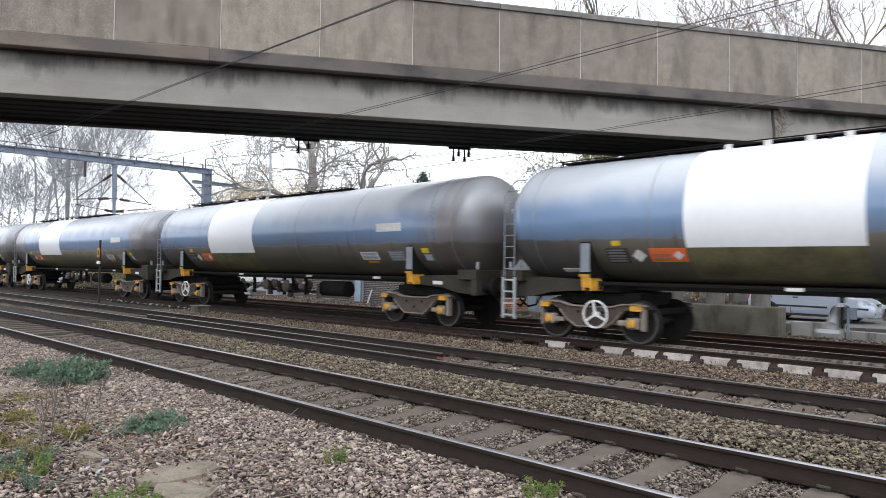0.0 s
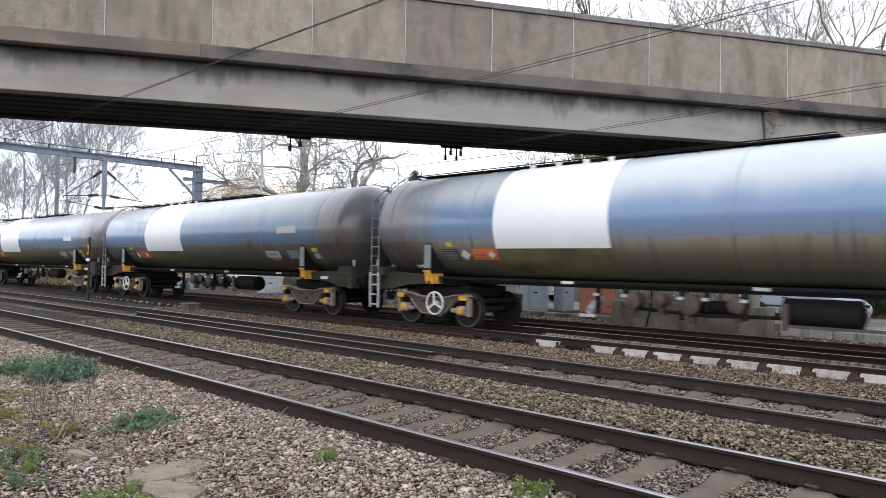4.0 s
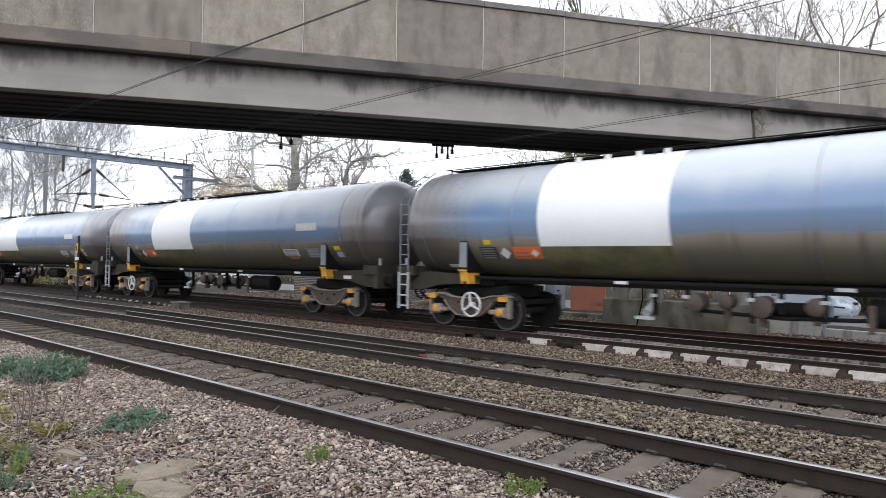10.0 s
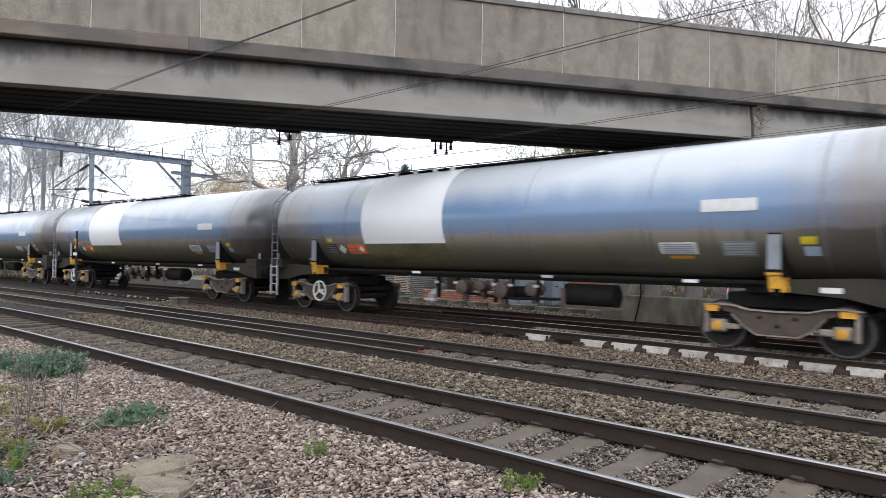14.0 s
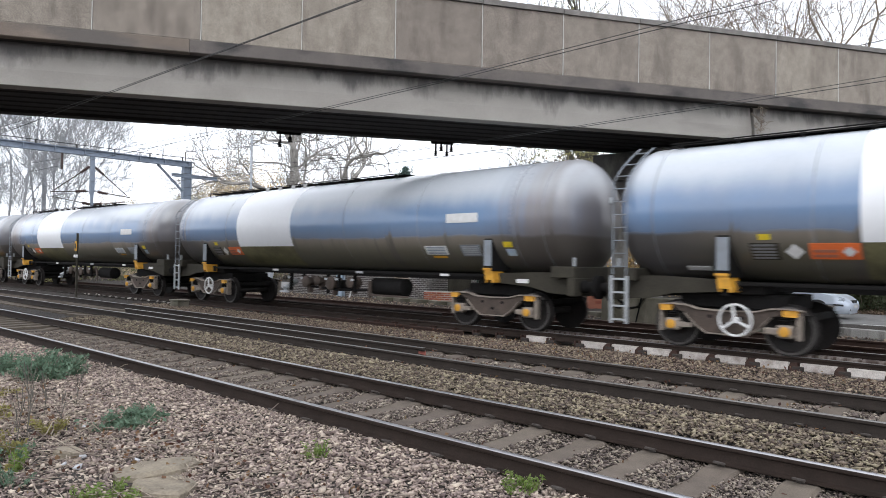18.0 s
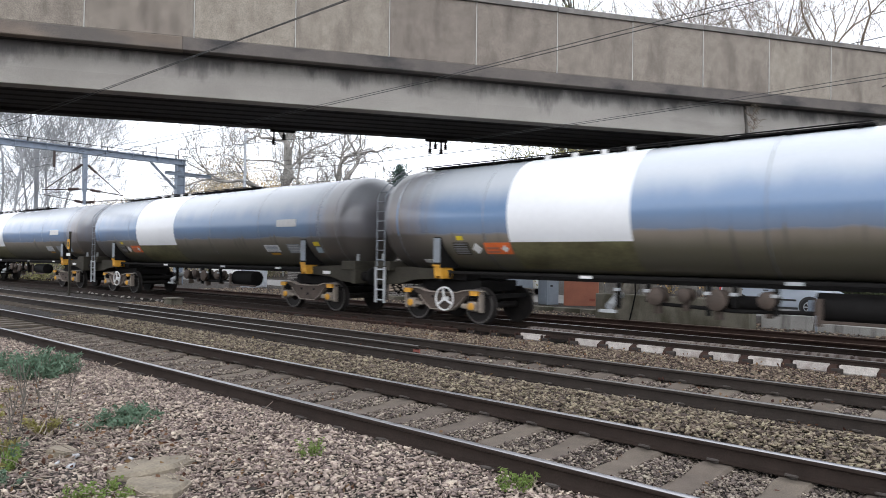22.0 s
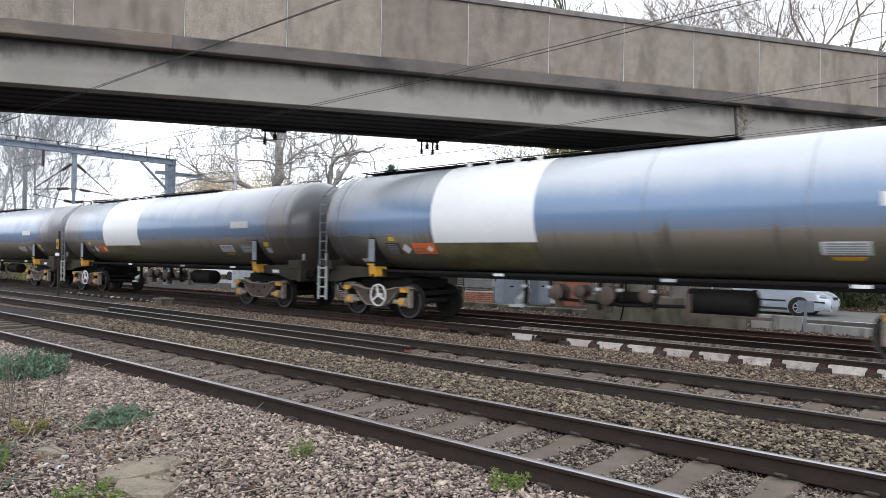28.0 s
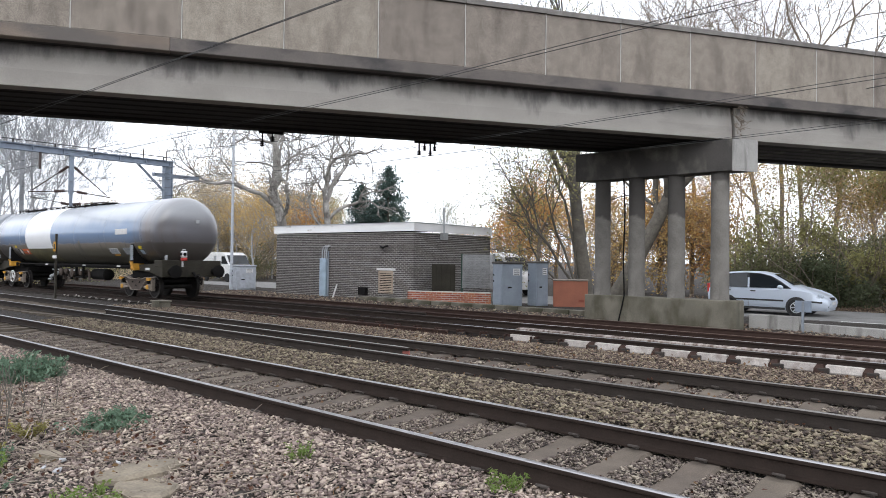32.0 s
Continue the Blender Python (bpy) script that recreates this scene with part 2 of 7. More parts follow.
def girder_material(name):
    """Cast beam with ragged soot runs down from the deck edge."""
    m = material(name, (0.365, 0.344, 0.315), rough=0.9, dark=(0.255, 0.236, 0.215), scale=0.7, fine=55, bump=0.12, depth=0.004, vary=0.1,
                 stain=(0.24, 0.22, 0.2), stain_scale=(0.5, 1, 2.2), stain_low=0.56, stain_high=0.8)
    n, l = m.node_tree.nodes, m.node_tree.links
    bsdf = n["Principled BSDF"]
    co, cut, warp = n.new("ShaderNodeTexCoord"), n.new("ShaderNodeSeparateXYZ"), n.new("ShaderNodeTexNoise")
    squash = n.new("ShaderNodeMapping")
    squash.inputs["Scale"].default_value = (1.1, 1, 0.35)
    l.new(co.outputs["Object"], cut.inputs[0])
    l.new(co.outputs["Object"], squash.inputs["Vector"])
    l.new(squash.outputs[0], warp.inputs["Vector"])
    warp.inputs["Scale"].default_value, warp.inputs["Detail"].default_value, warp.inputs["Roughness"].default_value = 1.2, 7, 0.62
    add = n.new("ShaderNodeMath")
    add.operation = "MULTIPLY_ADD"
    add.inputs[1].default_value = 2.2
    l.new(warp.outputs["Fac"], add.inputs[0])
    l.new(cut.outputs["Z"], add.inputs[2])
    run = n.new("ShaderNodeMapRange")
    run.inputs["From Min"].default_value, run.inputs["From Max"].default_value = 6.62, 7.0
    run.inputs["To Max"].default_value = 0.8
    l.new(add.outputs[0], run.inputs["Value"])
    mix = n.new("ShaderNodeMix")
    mix.data_type = "RGBA"
    mix.inputs["B"].default_value = (0.09, 0.085, 0.085, 1)
    l.new(run.outputs[0], mix.inputs["Factor"])
    l.new(bsdf.inputs["Base Color"].links[0].from_socket, mix.inputs["A"])
    l.new(mix.outputs["Result"], bsdf.inputs["Base Color"])
    return m


def glass_material(name, tint, rough=0.05, clear=0.9):
    m = bpy.data.materials.new(name)
    m.use_nodes = True
    b = m.node_tree.nodes["Principled BSDF"]
    b.inputs["Base Color"].default_value = (*tint, 1)
    b.inputs["Roughness"].default_value = rough
    b.inputs["Transmission Weight"].default_value = clear
    return m


MAT = {
    "panel": material("exposed_aggregate_panel", (0.29, 0.254, 0.213), rough=0.92, dark=(0.18, 0.154, 0.128), scale=5.0, fine=60, bump=0.35, depth=0.004, mix=0.5,
                      per_object=0.17, vary=0.27, stain=(0.14, 0.117, 0.1), stain_scale=(2.6, 1, 0.8), stain_low=0.47, stain_high=0.8),
    "coping": material("weathered_coping_concrete", (0.23, 0.215, 0.2), rough=0.95, dark=(0.09, 0.083, 0.078), scale=3, fine=50, bump=0.5, per_object=0.12),
    "slab": material("sooty_edge_concrete", (0.155, 0.135, 0.123), rough=0.95, dark=(0.085, 0.078, 0.076), scale=1.4, fine=60, bump=0.2, depth=0.004,
                     stain=(0.06, 0.056, 0.056), stain_scale=(0.8, 1, 1.5), stain_low=0.5, stain_high=0.66),
    "slab_rust": material("rust_washed_edge_concrete", (0.22, 0.178, 0.146), rough=0.95, dark=(0.145, 0.117, 0.097), scale=1.4, fine=60, bump=0.2, depth=0.004,
                          stain=(0.13, 0.115, 0.105), stain_scale=(0.5, 1, 1.5), stain_low=0.45, stain_high=0.6),
    "girder": girder_material("cast_concrete_beam"),
    # near-black concrete for the surfaces seen from below the deck
    "soffit": material("near_black_deck_soffit", (0.03, 0.027, 0.026), rough=0.95, dark=(0.012, 0.011, 0.011), scale=1.0, fine=20, bump=0.3,
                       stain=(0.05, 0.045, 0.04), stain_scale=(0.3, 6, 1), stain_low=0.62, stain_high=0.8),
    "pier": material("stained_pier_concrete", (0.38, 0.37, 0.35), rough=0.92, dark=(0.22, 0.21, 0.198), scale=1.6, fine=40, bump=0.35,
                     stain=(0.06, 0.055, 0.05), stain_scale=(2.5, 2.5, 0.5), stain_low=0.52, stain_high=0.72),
    "column": column_material("tide_stained_column", 2.85, 0.3),
    "column_clean": column_material("pale_column", 3.75, 0.3),
    # soot and the deck's shadow are both put into this base colour
    "crosshead": material("sooted_shaded_crosshead", (0.085, 0.078, 0.072), rough=0.95, dark=(0.045, 0.042, 0.04), scale=1.2, fine=30, bump=0.3,
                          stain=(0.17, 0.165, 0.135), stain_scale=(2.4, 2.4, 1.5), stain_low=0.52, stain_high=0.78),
    "plinth": material("mossy_plinth_concrete", (0.19, 0.172, 0.138), rough=0.95, dark=(0.085, 0.08, 0.06), scale=1.8, fine=45, bump=0.3, depth=0.005,
                       stain=(0.07, 0.065, 0.042), stain_scale=(1.6, 1, 0.8), stain_low=0.44, stain_high=0.62),
    "sleeper": material("dusty_concrete_sleeper", (0.135, 0.109, 0.086), rough=0.95, dark=(0.075, 0.06, 0.047), scale=5, fine=90, bump=0.3, depth=0.004, per_object=0.15),
    "timber": material("dark_timber_sleeper", (0.045, 0.037, 0.032), rough=0.95, dark=(0.018, 0.016, 0.014), scale=4, fine=60, bump=0.5, depth=0.006, per_object=0.2),
    "whiteblock": material("whitewashed_block", (0.5, 0.46, 0.43), rough=0.9, dark=(0.28, 0.245, 0.22), scale=6, fine=50, bump=0.3, per_object=0.15,
                           stain=(0.2, 0.155, 0.13), stain_scale=(4, 3, 3), stain_low=0.52, stain_high=0.75),
    "whitedrip": material("rust_run_whitewash", (0.44, 0.39, 0.36), rough=0.9, dark=(0.24, 0.2, 0.175), scale=6, fine=50, bump=0.3, per_object=0.15,
                          stain=(0.13, 0.095, 0.078), stain_scale=(13, 3, 1.2), stain_low=0.42, stain_high=0.6),
    "stone": material("brown_ballast_stone", (0.4, 0.32, 0.27), rough=0.9, dark=(0.118, 0.092, 0.076), scale=9, fine=90, bump=0.15, depth=0.002, island=0.64),
    "stone_grey": material("grey_ballast_stone", (0.215, 0.172, 0.124), rough=0.9, dark=(0.055, 0.043, 0.03), scale=9, fine=90, bump=0.15, depth=0.002, island=0.75),
    "stone_dust": material("dusty_track_stone", (0.25, 0.205, 0.17), rough=0.93, dark=(0.066, 0.052, 0.042), scale=9, fine=90, bump=0.15, depth=0.002, island=0.7),
    "stone_bed": material("rust_brown_ballast_stone", (0.25, 0.19, 0.142), rough=0.93, dark=(0.07, 0.052, 0.038), scale=9, fine=90, bump=0.15, depth=0.002, island=0.75),
    # near-black earth: shade in the gaps between stones is put into its colour
    "ground": material("gravelly_earth", (0.04, 0.032, 0.026), rough=0.97, dark=(0.016, 0.013, 0.01), scale=2.2, fine=26, bump=1.0, depth=0.05),
    "asphalt": material("worn_asphalt", (0.24, 0.235, 0.228), rough=0.9, scale=2, fine=60, bump=0.3),
    "roadpaint": material("road_marking_paint", (0.7, 0.7, 0.68), rough=0.8, scale=4, bump=0.1),
    "rail_a": rail_material("running_rail_steel", (0.03, 0.021, 0.017), (0.5, 0.49, 0.5), 0.36),
    "rail_b": rail_material("dull_rail_steel", (0.034, 0.027, 0.023), (0.3, 0.285, 0.27), 0.45),
    "rail_d": rail_material("rusty_rail_steel", (0.05, 0.03, 0.024), (0.2, 0.15, 0.12), 0.55),
    "clip": material("rail_clip_steel", (0.08, 0.068, 0.06), rough=0.7, metal=0.3, scale=30, bump=0.1),
    "red": material("red_rail_end_paint", (0.3, 0.09, 0.07), rough=0.7, scale=20, bump=0.2),
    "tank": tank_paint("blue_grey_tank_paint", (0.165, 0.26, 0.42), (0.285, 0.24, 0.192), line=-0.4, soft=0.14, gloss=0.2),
    "band": material("white_band_paint", (0.87, 0.885, 0.91), rough=0.3, dark=(0.8, 0.81, 0.83), scale=0.5, fine=8, bump=0, per_object=0.03, vary=0.02),
    "algae": material("algae_grimed_paint", (0.17, 0.16, 0.085), rough=0.4, dark=(0.085, 0.075, 0.042), scale=2.2, fine=16, bump=0, mix=0.9),
    "lemon": material("lemon_yellow_paint", (0.72, 0.55, 0.03), rough=0.55, dark=(0.5, 0.38, 0.03), scale=6, bump=0.05, vary=0.05),
    "seam": material("sooty_plate_seam", (0.24, 0.26, 0.3), rough=0.45, dark=(0.1, 0.095, 0.09), scale=2.5, fine=20, bump=0, mix=1.0),
    "tankframe": material("grimy_olive_frame", (0.05, 0.045, 0.034), rough=0.8, dark=(0.018, 0.016, 0.013), scale=2, fine=25, bump=0.2, spec=0.25),
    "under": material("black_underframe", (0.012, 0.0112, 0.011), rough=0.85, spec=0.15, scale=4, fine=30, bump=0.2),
    "bogie": material("brake_dust_steel", (0.085, 0.063, 0.051), rough=0.85, dark=(0.035, 0.027, 0.022), scale=3.5, fine=25, bump=0.25),
    "bogie_light": material("pale_dusty_casting", (0.3, 0.255, 0.215), rough=0.85, dark=(0.13, 0.108, 0.09), scale=8, fine=40, bump=0.2),
    "yellow": material("chrome_yellow_paint", (0.68, 0.34, 0.03), rough=0.6, dark=(0.34, 0.17, 0.03), scale=6, fine=30, bump=0.1, vary=0.05),
    "wheel": material("dark_wheel_steel", (0.028, 0.025, 0.024), rough=0.7, metal=0.2, spec=0.2, scale=5, fine=30, bump=0.15),
    "tyre_edge": material("worn_wheel_rim", (0.1, 0.092, 0.088), rough=0.5, metal=0.5, scale=8, bump=0.1),
    "white": material("dull_white_paint", (0.74, 0.74, 0.74), rough=0.6, dark=(0.55, 0.54, 0.52), scale=7, bump=0.05, vary=0.05),
    "silver": material("galvanised_steel", (0.5, 0.52, 0.54), rough=0.5, metal=0.5, dark=(0.36, 0.37, 0.38), scale=7, bump=0.05, vary=0.05),
    "saddle": material("grey_saddle_plate", (0.24, 0.27, 0.31), rough=0.5, dark=(0.16, 0.16, 0.16), scale=3, fine=20, bump=0.1, vary=0.05),
    "orange": material("hazard_orange", (0.8, 0.17, 0.04), rough=0.55, dark=(0.6, 0.14, 0.05), scale=4, bump=0.05, vary=0.05),
    "black": material("black_print", (0.025, 0.025, 0.025), rough=0.7, bump=0),
    "print_grey": material("faded_print", (0.2, 0.2, 0.21), rough=0.7, bump=0),
    "ventwood": material("buff_louvre_timber", (0.42, 0.34, 0.27), rough=0.9, dark=(0.28, 0.22, 0.17), scale=3, bump=0.2),
    "postgreen": material("dark_green_post_paint", (0.03, 0.075, 0.055), rough=0.6, bump=0),
    "lampred": material("red_lamp_glass", (0.6, 0.05, 0.04), rough=0.3, bump=0),
    "brick": material("brown_grey_brick", (0.115, 0.104, 0.098), rough=0.92, dark=(0.068, 0.061, 0.058), scale=3, fine=60, bump=0.4, per_object=0.28),
    "mortar": material("pale_mortar", (0.56, 0.54, 0.51), rough=0.95, scale=6, fine=60, bump=0.3),
    "redbrick": material("red_brick", (0.4, 0.135, 0.075), rough=0.9, dark=(0.26, 0.095, 0.06), scale=4, fine=60, bump=0.3, per_object=0.22),
    "fascia": material("flaking_white_fascia", (0.85, 0.85, 0.85), rough=0.6, dark=(0.78, 0.77, 0.75), scale=1.5, fine=20, bump=0.05, vary=0.03,
                       stain=(0.36, 0.33, 0.28), stain_scale=(2, 2, 6), stain_low=0.66, stain_high=0.74),
    "roof": material("roof_felt", (0.09, 0.085, 0.08), rough=0.95, bump=0.3),
    "paleblue": material("pale_blue_duct", (0.4, 0.5, 0.6), rough=0.5, scale=3, bump=0.05, vary=0.05),
    "cabinet": material("grey_cabinet_paint", (0.29, 0.33, 0.38), rough=0.5, dark=(0.22, 0.25, 0.29), scale=1.5, fine=10, bump=0.05, vary=0.05),
    "cabtop": material("dark_cabinet_roof", (0.1, 0.09, 0.08), rough=0.7, bump=0.1),
    "mesh": material("galvanised_mesh", (0.42, 0.42, 0.42), rough=0.5, metal=0.5, bump=0, vary=0.05),
    "terracotta": material("terracotta_box_render", (0.42, 0.16, 0.1), rough=0.85, dark=(0.3, 0.12, 0.08), scale=2, bump=0.15),
    "steelblue": material("gantry_blue_grey_steel", (0.26, 0.31, 0.38), rough=0.55, metal=0.2, dark=(0.17, 0.19, 0.23), scale=3, fine=20, bump=0.1, vary=0.05),
    "galv": material("pale_galvanised_pole", (0.52, 0.55, 0.6), rough=0.5, metal=0.2, bump=0.05, vary=0.05),
    "insulator": material("brown_insulator", (0.06, 0.035, 0.03), rough=0.3, bump=0),
    "wire": material("contact_wire", (0.06, 0.06, 0.06), rough=0.6, metal=0.3, bump=0),
    "carpaint": material("silver_blue_car_paint", (0.6, 0.66, 0.75), rough=0.28, metal=0.2, dark=(0.56, 0.62, 0.71), scale=1, bump=0, vary=0.05),
    "rubber": material("tyre_rubber", (0.02, 0.02, 0.02), rough=0.85, bump=0),
    "trim": material("black_car_trim", (0.03, 0.03, 0.032), rough=0.5, bump=0),
    "carglass": glass_material("tinted_car_glass", (0.02, 0.024, 0.028), 0.05, 0.08),
    "lens": glass_material("clear_lamp_lens", (0.85, 0.88, 0.9), 0.1),
    "whitevan": material("white_van_paint", (0.8, 0.8, 0.8), rough=0.3, bump=0, vary=0.05),
    "bark_pale": material("flaking_pale_bark", (0.46, 0.44, 0.41), rough=0.9, dark=(0.13, 0.115, 0.1), scale=1.6, fine=7, bump=0.5, depth=0.02, mix=0.9, vary=0.3),
    "bark_alder": material("orange_brown_bark", (0.55, 0.42, 0.29), rough=0.95, dark=(0.36, 0.27, 0.185), scale=4, fine=20, bump=0.3),
    # bark paled: air haze over the distant trees is painted into it
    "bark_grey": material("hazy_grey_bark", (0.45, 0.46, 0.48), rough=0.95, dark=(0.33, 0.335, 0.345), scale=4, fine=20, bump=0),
    "bark_dark": material("dark_bark", (0.15, 0.135, 0.114), rough=0.95, dark=(0.07, 0.062, 0.051), scale=4, fine=20, bump=0.6, depth=0.03),
    "bark_brown": material("brown_twig_bark", (0.26, 0.215, 0.17), rough=0.95, dark=(0.15, 0.12, 0.095), scale=4, fine=20, bump=0.4, depth=0.02),
    "leaf_gold": leaf_material("golden_leaf", (0.72, 0.52, 0.23)),
    # gold washed out, with distance haze put into the leaf colour
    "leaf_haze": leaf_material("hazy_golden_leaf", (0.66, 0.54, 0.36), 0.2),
    "leaf_rust": leaf_material("rust_leaf", (0.72, 0.41, 0.15)),
    "leaf_olive": leaf_material("olive_leaf", (0.4, 0.38, 0.17)),
    "leaf_green": leaf_material("dark_green_leaf", (0.2, 0.205, 0.105)),
    "leaf_ivy": leaf_material("ivy_leaf", (0.13, 0.15, 0.085)),
    "needle": leaf_material("conifer_needle", (0.12, 0.18, 0.16), 0.4),
    "weed": leaf_material("weed_leaf", (0.17, 0.255, 0.175), 0.4),
    "weed_bright": leaf_material("fresh_weed_leaf", (0.2, 0.28, 0.08), 0.3),
    "weed_olive": leaf_material("mossy_weed_leaf", (0.3, 0.27, 0.1), 0.4),
    "deadleaf": leaf_material("fallen_leaf", (0.2, 0.115, 0.07), 0.7),
    "verge": leaf_material("verge_leaf_litter", (0.36, 0.27, 0.2), 0.4),
    "twig": material("dry_twig", (0.3, 0.25, 0.2), rough=0.9, bump=0.1, island=0.4),
    "slabstone": material("buff_sandstone", (0.27, 0.228, 0.17), rough=0.95, dark=(0.13, 0.11, 0.085), scale=7, fine=40, bump=0.5, depth=0.01),
    "litter": material("white_litter", (0.5, 0.5, 0.52), rough=0.6, bump=0.1),
    # woodland brown with the air haze already mixed in
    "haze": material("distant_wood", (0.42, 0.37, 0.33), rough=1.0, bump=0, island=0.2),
}


# ---------------------------------------------------------------- building tools
class Shape:
    """Vertices and faces gathered piece by piece."""

    def __init__(self):
        self.v, self.f = [], []

    def add(self, v, f):
        k = len(self.v)
        self.v += [tuple(p) for p in v]
        self.f += [tuple(i + k for i in q) for q in f]
        return self

    def box(self, x0, y0, z0, x1, y1, z1, c=0.0):
        if c <= 0:
            v = [(x, y, z) for z in (z0, z1) for x, y in ((x0, y0), (x1, y0), (x1, y1), (x0, y1))]
            return self.add(v, [(3, 2, 1, 0), (4, 5, 6, 7), (0, 1, 5, 4), (1, 2, 6, 5), (2, 3, 7, 6), (3, 0, 4, 7)])
        ring = [(x0 + c, y0), (x1 - c, y0), (x1, y0 + c), (x1, y1 - c), (x1 - c, y1), (x0 + c, y1), (x0, y1 - c), (x0, y0 + c)]
        inner = [(min(max(x, x0 + c), x1 - c), min(max(y, y0 + c), y1 - c)) for x, y in ring]
        rows = [[(x, y, z0) for x, y in inner], [(x, y, z0 + c) for x, y in ring], [(x, y, z1 - c) for x, y in ring], [(x, y, z1) for x, y in inner]]
        return self.loft(rows)

    def loft(self, rows, close=True, caps=True):
        n = len(rows[0])
        v = [p for r in rows for p in r]
        f = []
        for k in range(len(rows) - 1):
            for i in range(n if close else n - 1):
                j = (i + 1) % n
                f.append((k * n + i, k * n + j, (k + 1) * n + j, (k + 1) * n + i))
        if caps:
            f += [tuple(range(n))[::-1], tuple(range((len(rows) - 1) * n, len(rows) * n))]
        return self.add(v, f)

    def cyl(self, p, q, r0, r1=None, n=12, caps=True):
        return self.tube([p, q], [r0, r0 if r1 is None else r1], n, caps)

    def tube(self, pts, radii, n=6, caps=True):
        pts = [Vector(p) for p in pts]
        if isinstance(radii, (int, float)):
            radii = [radii] * len(pts)
        rows, last = [], None
        for k, p in enumerate(pts):
            d = (pts[min(k + 1, len(pts) - 1)] - pts[max(k - 1, 0)]).normalized()
            side = d.cross(Vector((0, 0, 1))) if last is None else last - d * last.dot(d)
            if side.length < 1e-4:
                side = Vector((1, 0, 0))
            side.normalize()
            last = side
            up = d.cross(side)
            rows.append([p + (side * math.cos(a) + up * math.sin(a)) * radii[k] for a in (2 * math.pi * i / n for i in range(n))])
        return self.loft(rows, caps=caps)

    def lathe(self, profile, n=48, axis="x", caps=True):
        rows = []
        for a, r in profile:
            ring = [(r * math.cos(2 * math.pi * i / n), r * math.sin(2 * math.pi * i / n)) for i in range(n)]
            rows.append([(a, y, z) if axis == "x" else (y, a, z) if axis == "y" else (y, z, a) for y, z in ring])
        return self.loft(rows, caps=caps)

    def prism(self, outline, axis, a, b):
        def put(u, w, t):
            return (t, u, w) if axis == "x" else (u, t, w) if axis == "y" else (u, w, t)
        return self.loft([[put(u, w, a) for u, w in outline], [put(u, w, b) for u, w in outline]])

    def moved(self, m):
        self.v = [tuple(m @ Vector(p)) for p in self.v]
        return self

    def mesh(self, name, smooth=0.0):
        me = bpy.data.meshes.new(name)
        me.from_pydata(self.v, [], self.f)
        bm = bmesh.new()
        bm.from_mesh(me)
        bmesh.ops.recalc_face_normals(bm, faces=bm.faces)
        if smooth:
            for face in bm.faces:
                face.smooth = True
            for edge in bm.edges:
                if len(edge.link_faces) == 2 and edge.calc_face_angle(0) > radians(smooth):
                    edge.smooth = False
        bm.to_mesh(me)
        bm.free()
        return me


def part(name, shape, mat, parent=None, label="", smooth=0.0, bevel=0.0, at=None):
    """One mesh object, under its thing where one is given."""
    me = shape.mesh(name, smooth) if isinstance(shape, Shape) else shape
    if not me.materials:
        me.materials.append(MAT[mat] if isinstance(mat, str) else mat)
    ob = new(name, me)
    if parent:
        ob.parent = parent
    if at is not None:
        ob.matrix_basis = at
    if label:
        ob["label"] = label
    if bevel:
        mod = ob.modifiers.new("bevel", "BEVEL")
        mod.width, mod.segments, mod.limit_method, mod.angle_limit = bevel, 2, "ANGLE", radians(40)
    return ob


def thing(name, label, category, m=None, group="", kind=""):
    ob = new(name)
    ob.empty_display_size = 0.3
    if m is not None:
        ob.matrix_basis = m
    return tagged(ob, label, category, group, kind)


def tri_mesh(name, verts, tris, smooth=False):
    """A mesh from arrays, quick for large numbers of triangles."""
    me = bpy.data.meshes.new(name)
    verts, tris = np.asarray(verts, np.float32), np.asarray(tris, np.int32)
    me.vertices.add(len(verts))
    me.vertices.foreach_set("co", verts.ravel())
    me.loops.add(tris.size)
    me.loops.foreach_set("vertex_index", tris.ravel())
    me.polygons.add(len(tris))
    me.polygons.foreach_set("loop_start", np.arange(0, tris.size, 3, dtype=np.int32))
    me.update(calc_edges=True)
    me.validate()
    if smooth:
        me.polygons.foreach_set("use_smooth", np.ones(len(tris), bool))
    return me


RNG = np.random.default_rng(7)


def turns(n, rng=RNG):
    q = rng.normal(size=(n, 4))
    q /= np.linalg.norm(q, axis=1)[:, None]
    w, x, y, z = q.T
    return np.stack([np.stack([1 - 2 * (y * y + z * z), 2 * (x * y - w * z), 2 * (x * z + w * y)], 1),
                     np.stack([2 * (x * y + w * z), 1 - 2 * (x * x + z * z), 2 * (y * z - w * x)], 1),
                     np.stack([2 * (x * z - w * y), 2 * (y * z + w * x), 1 - 2 * (x * x + y * y)], 1)], 1)


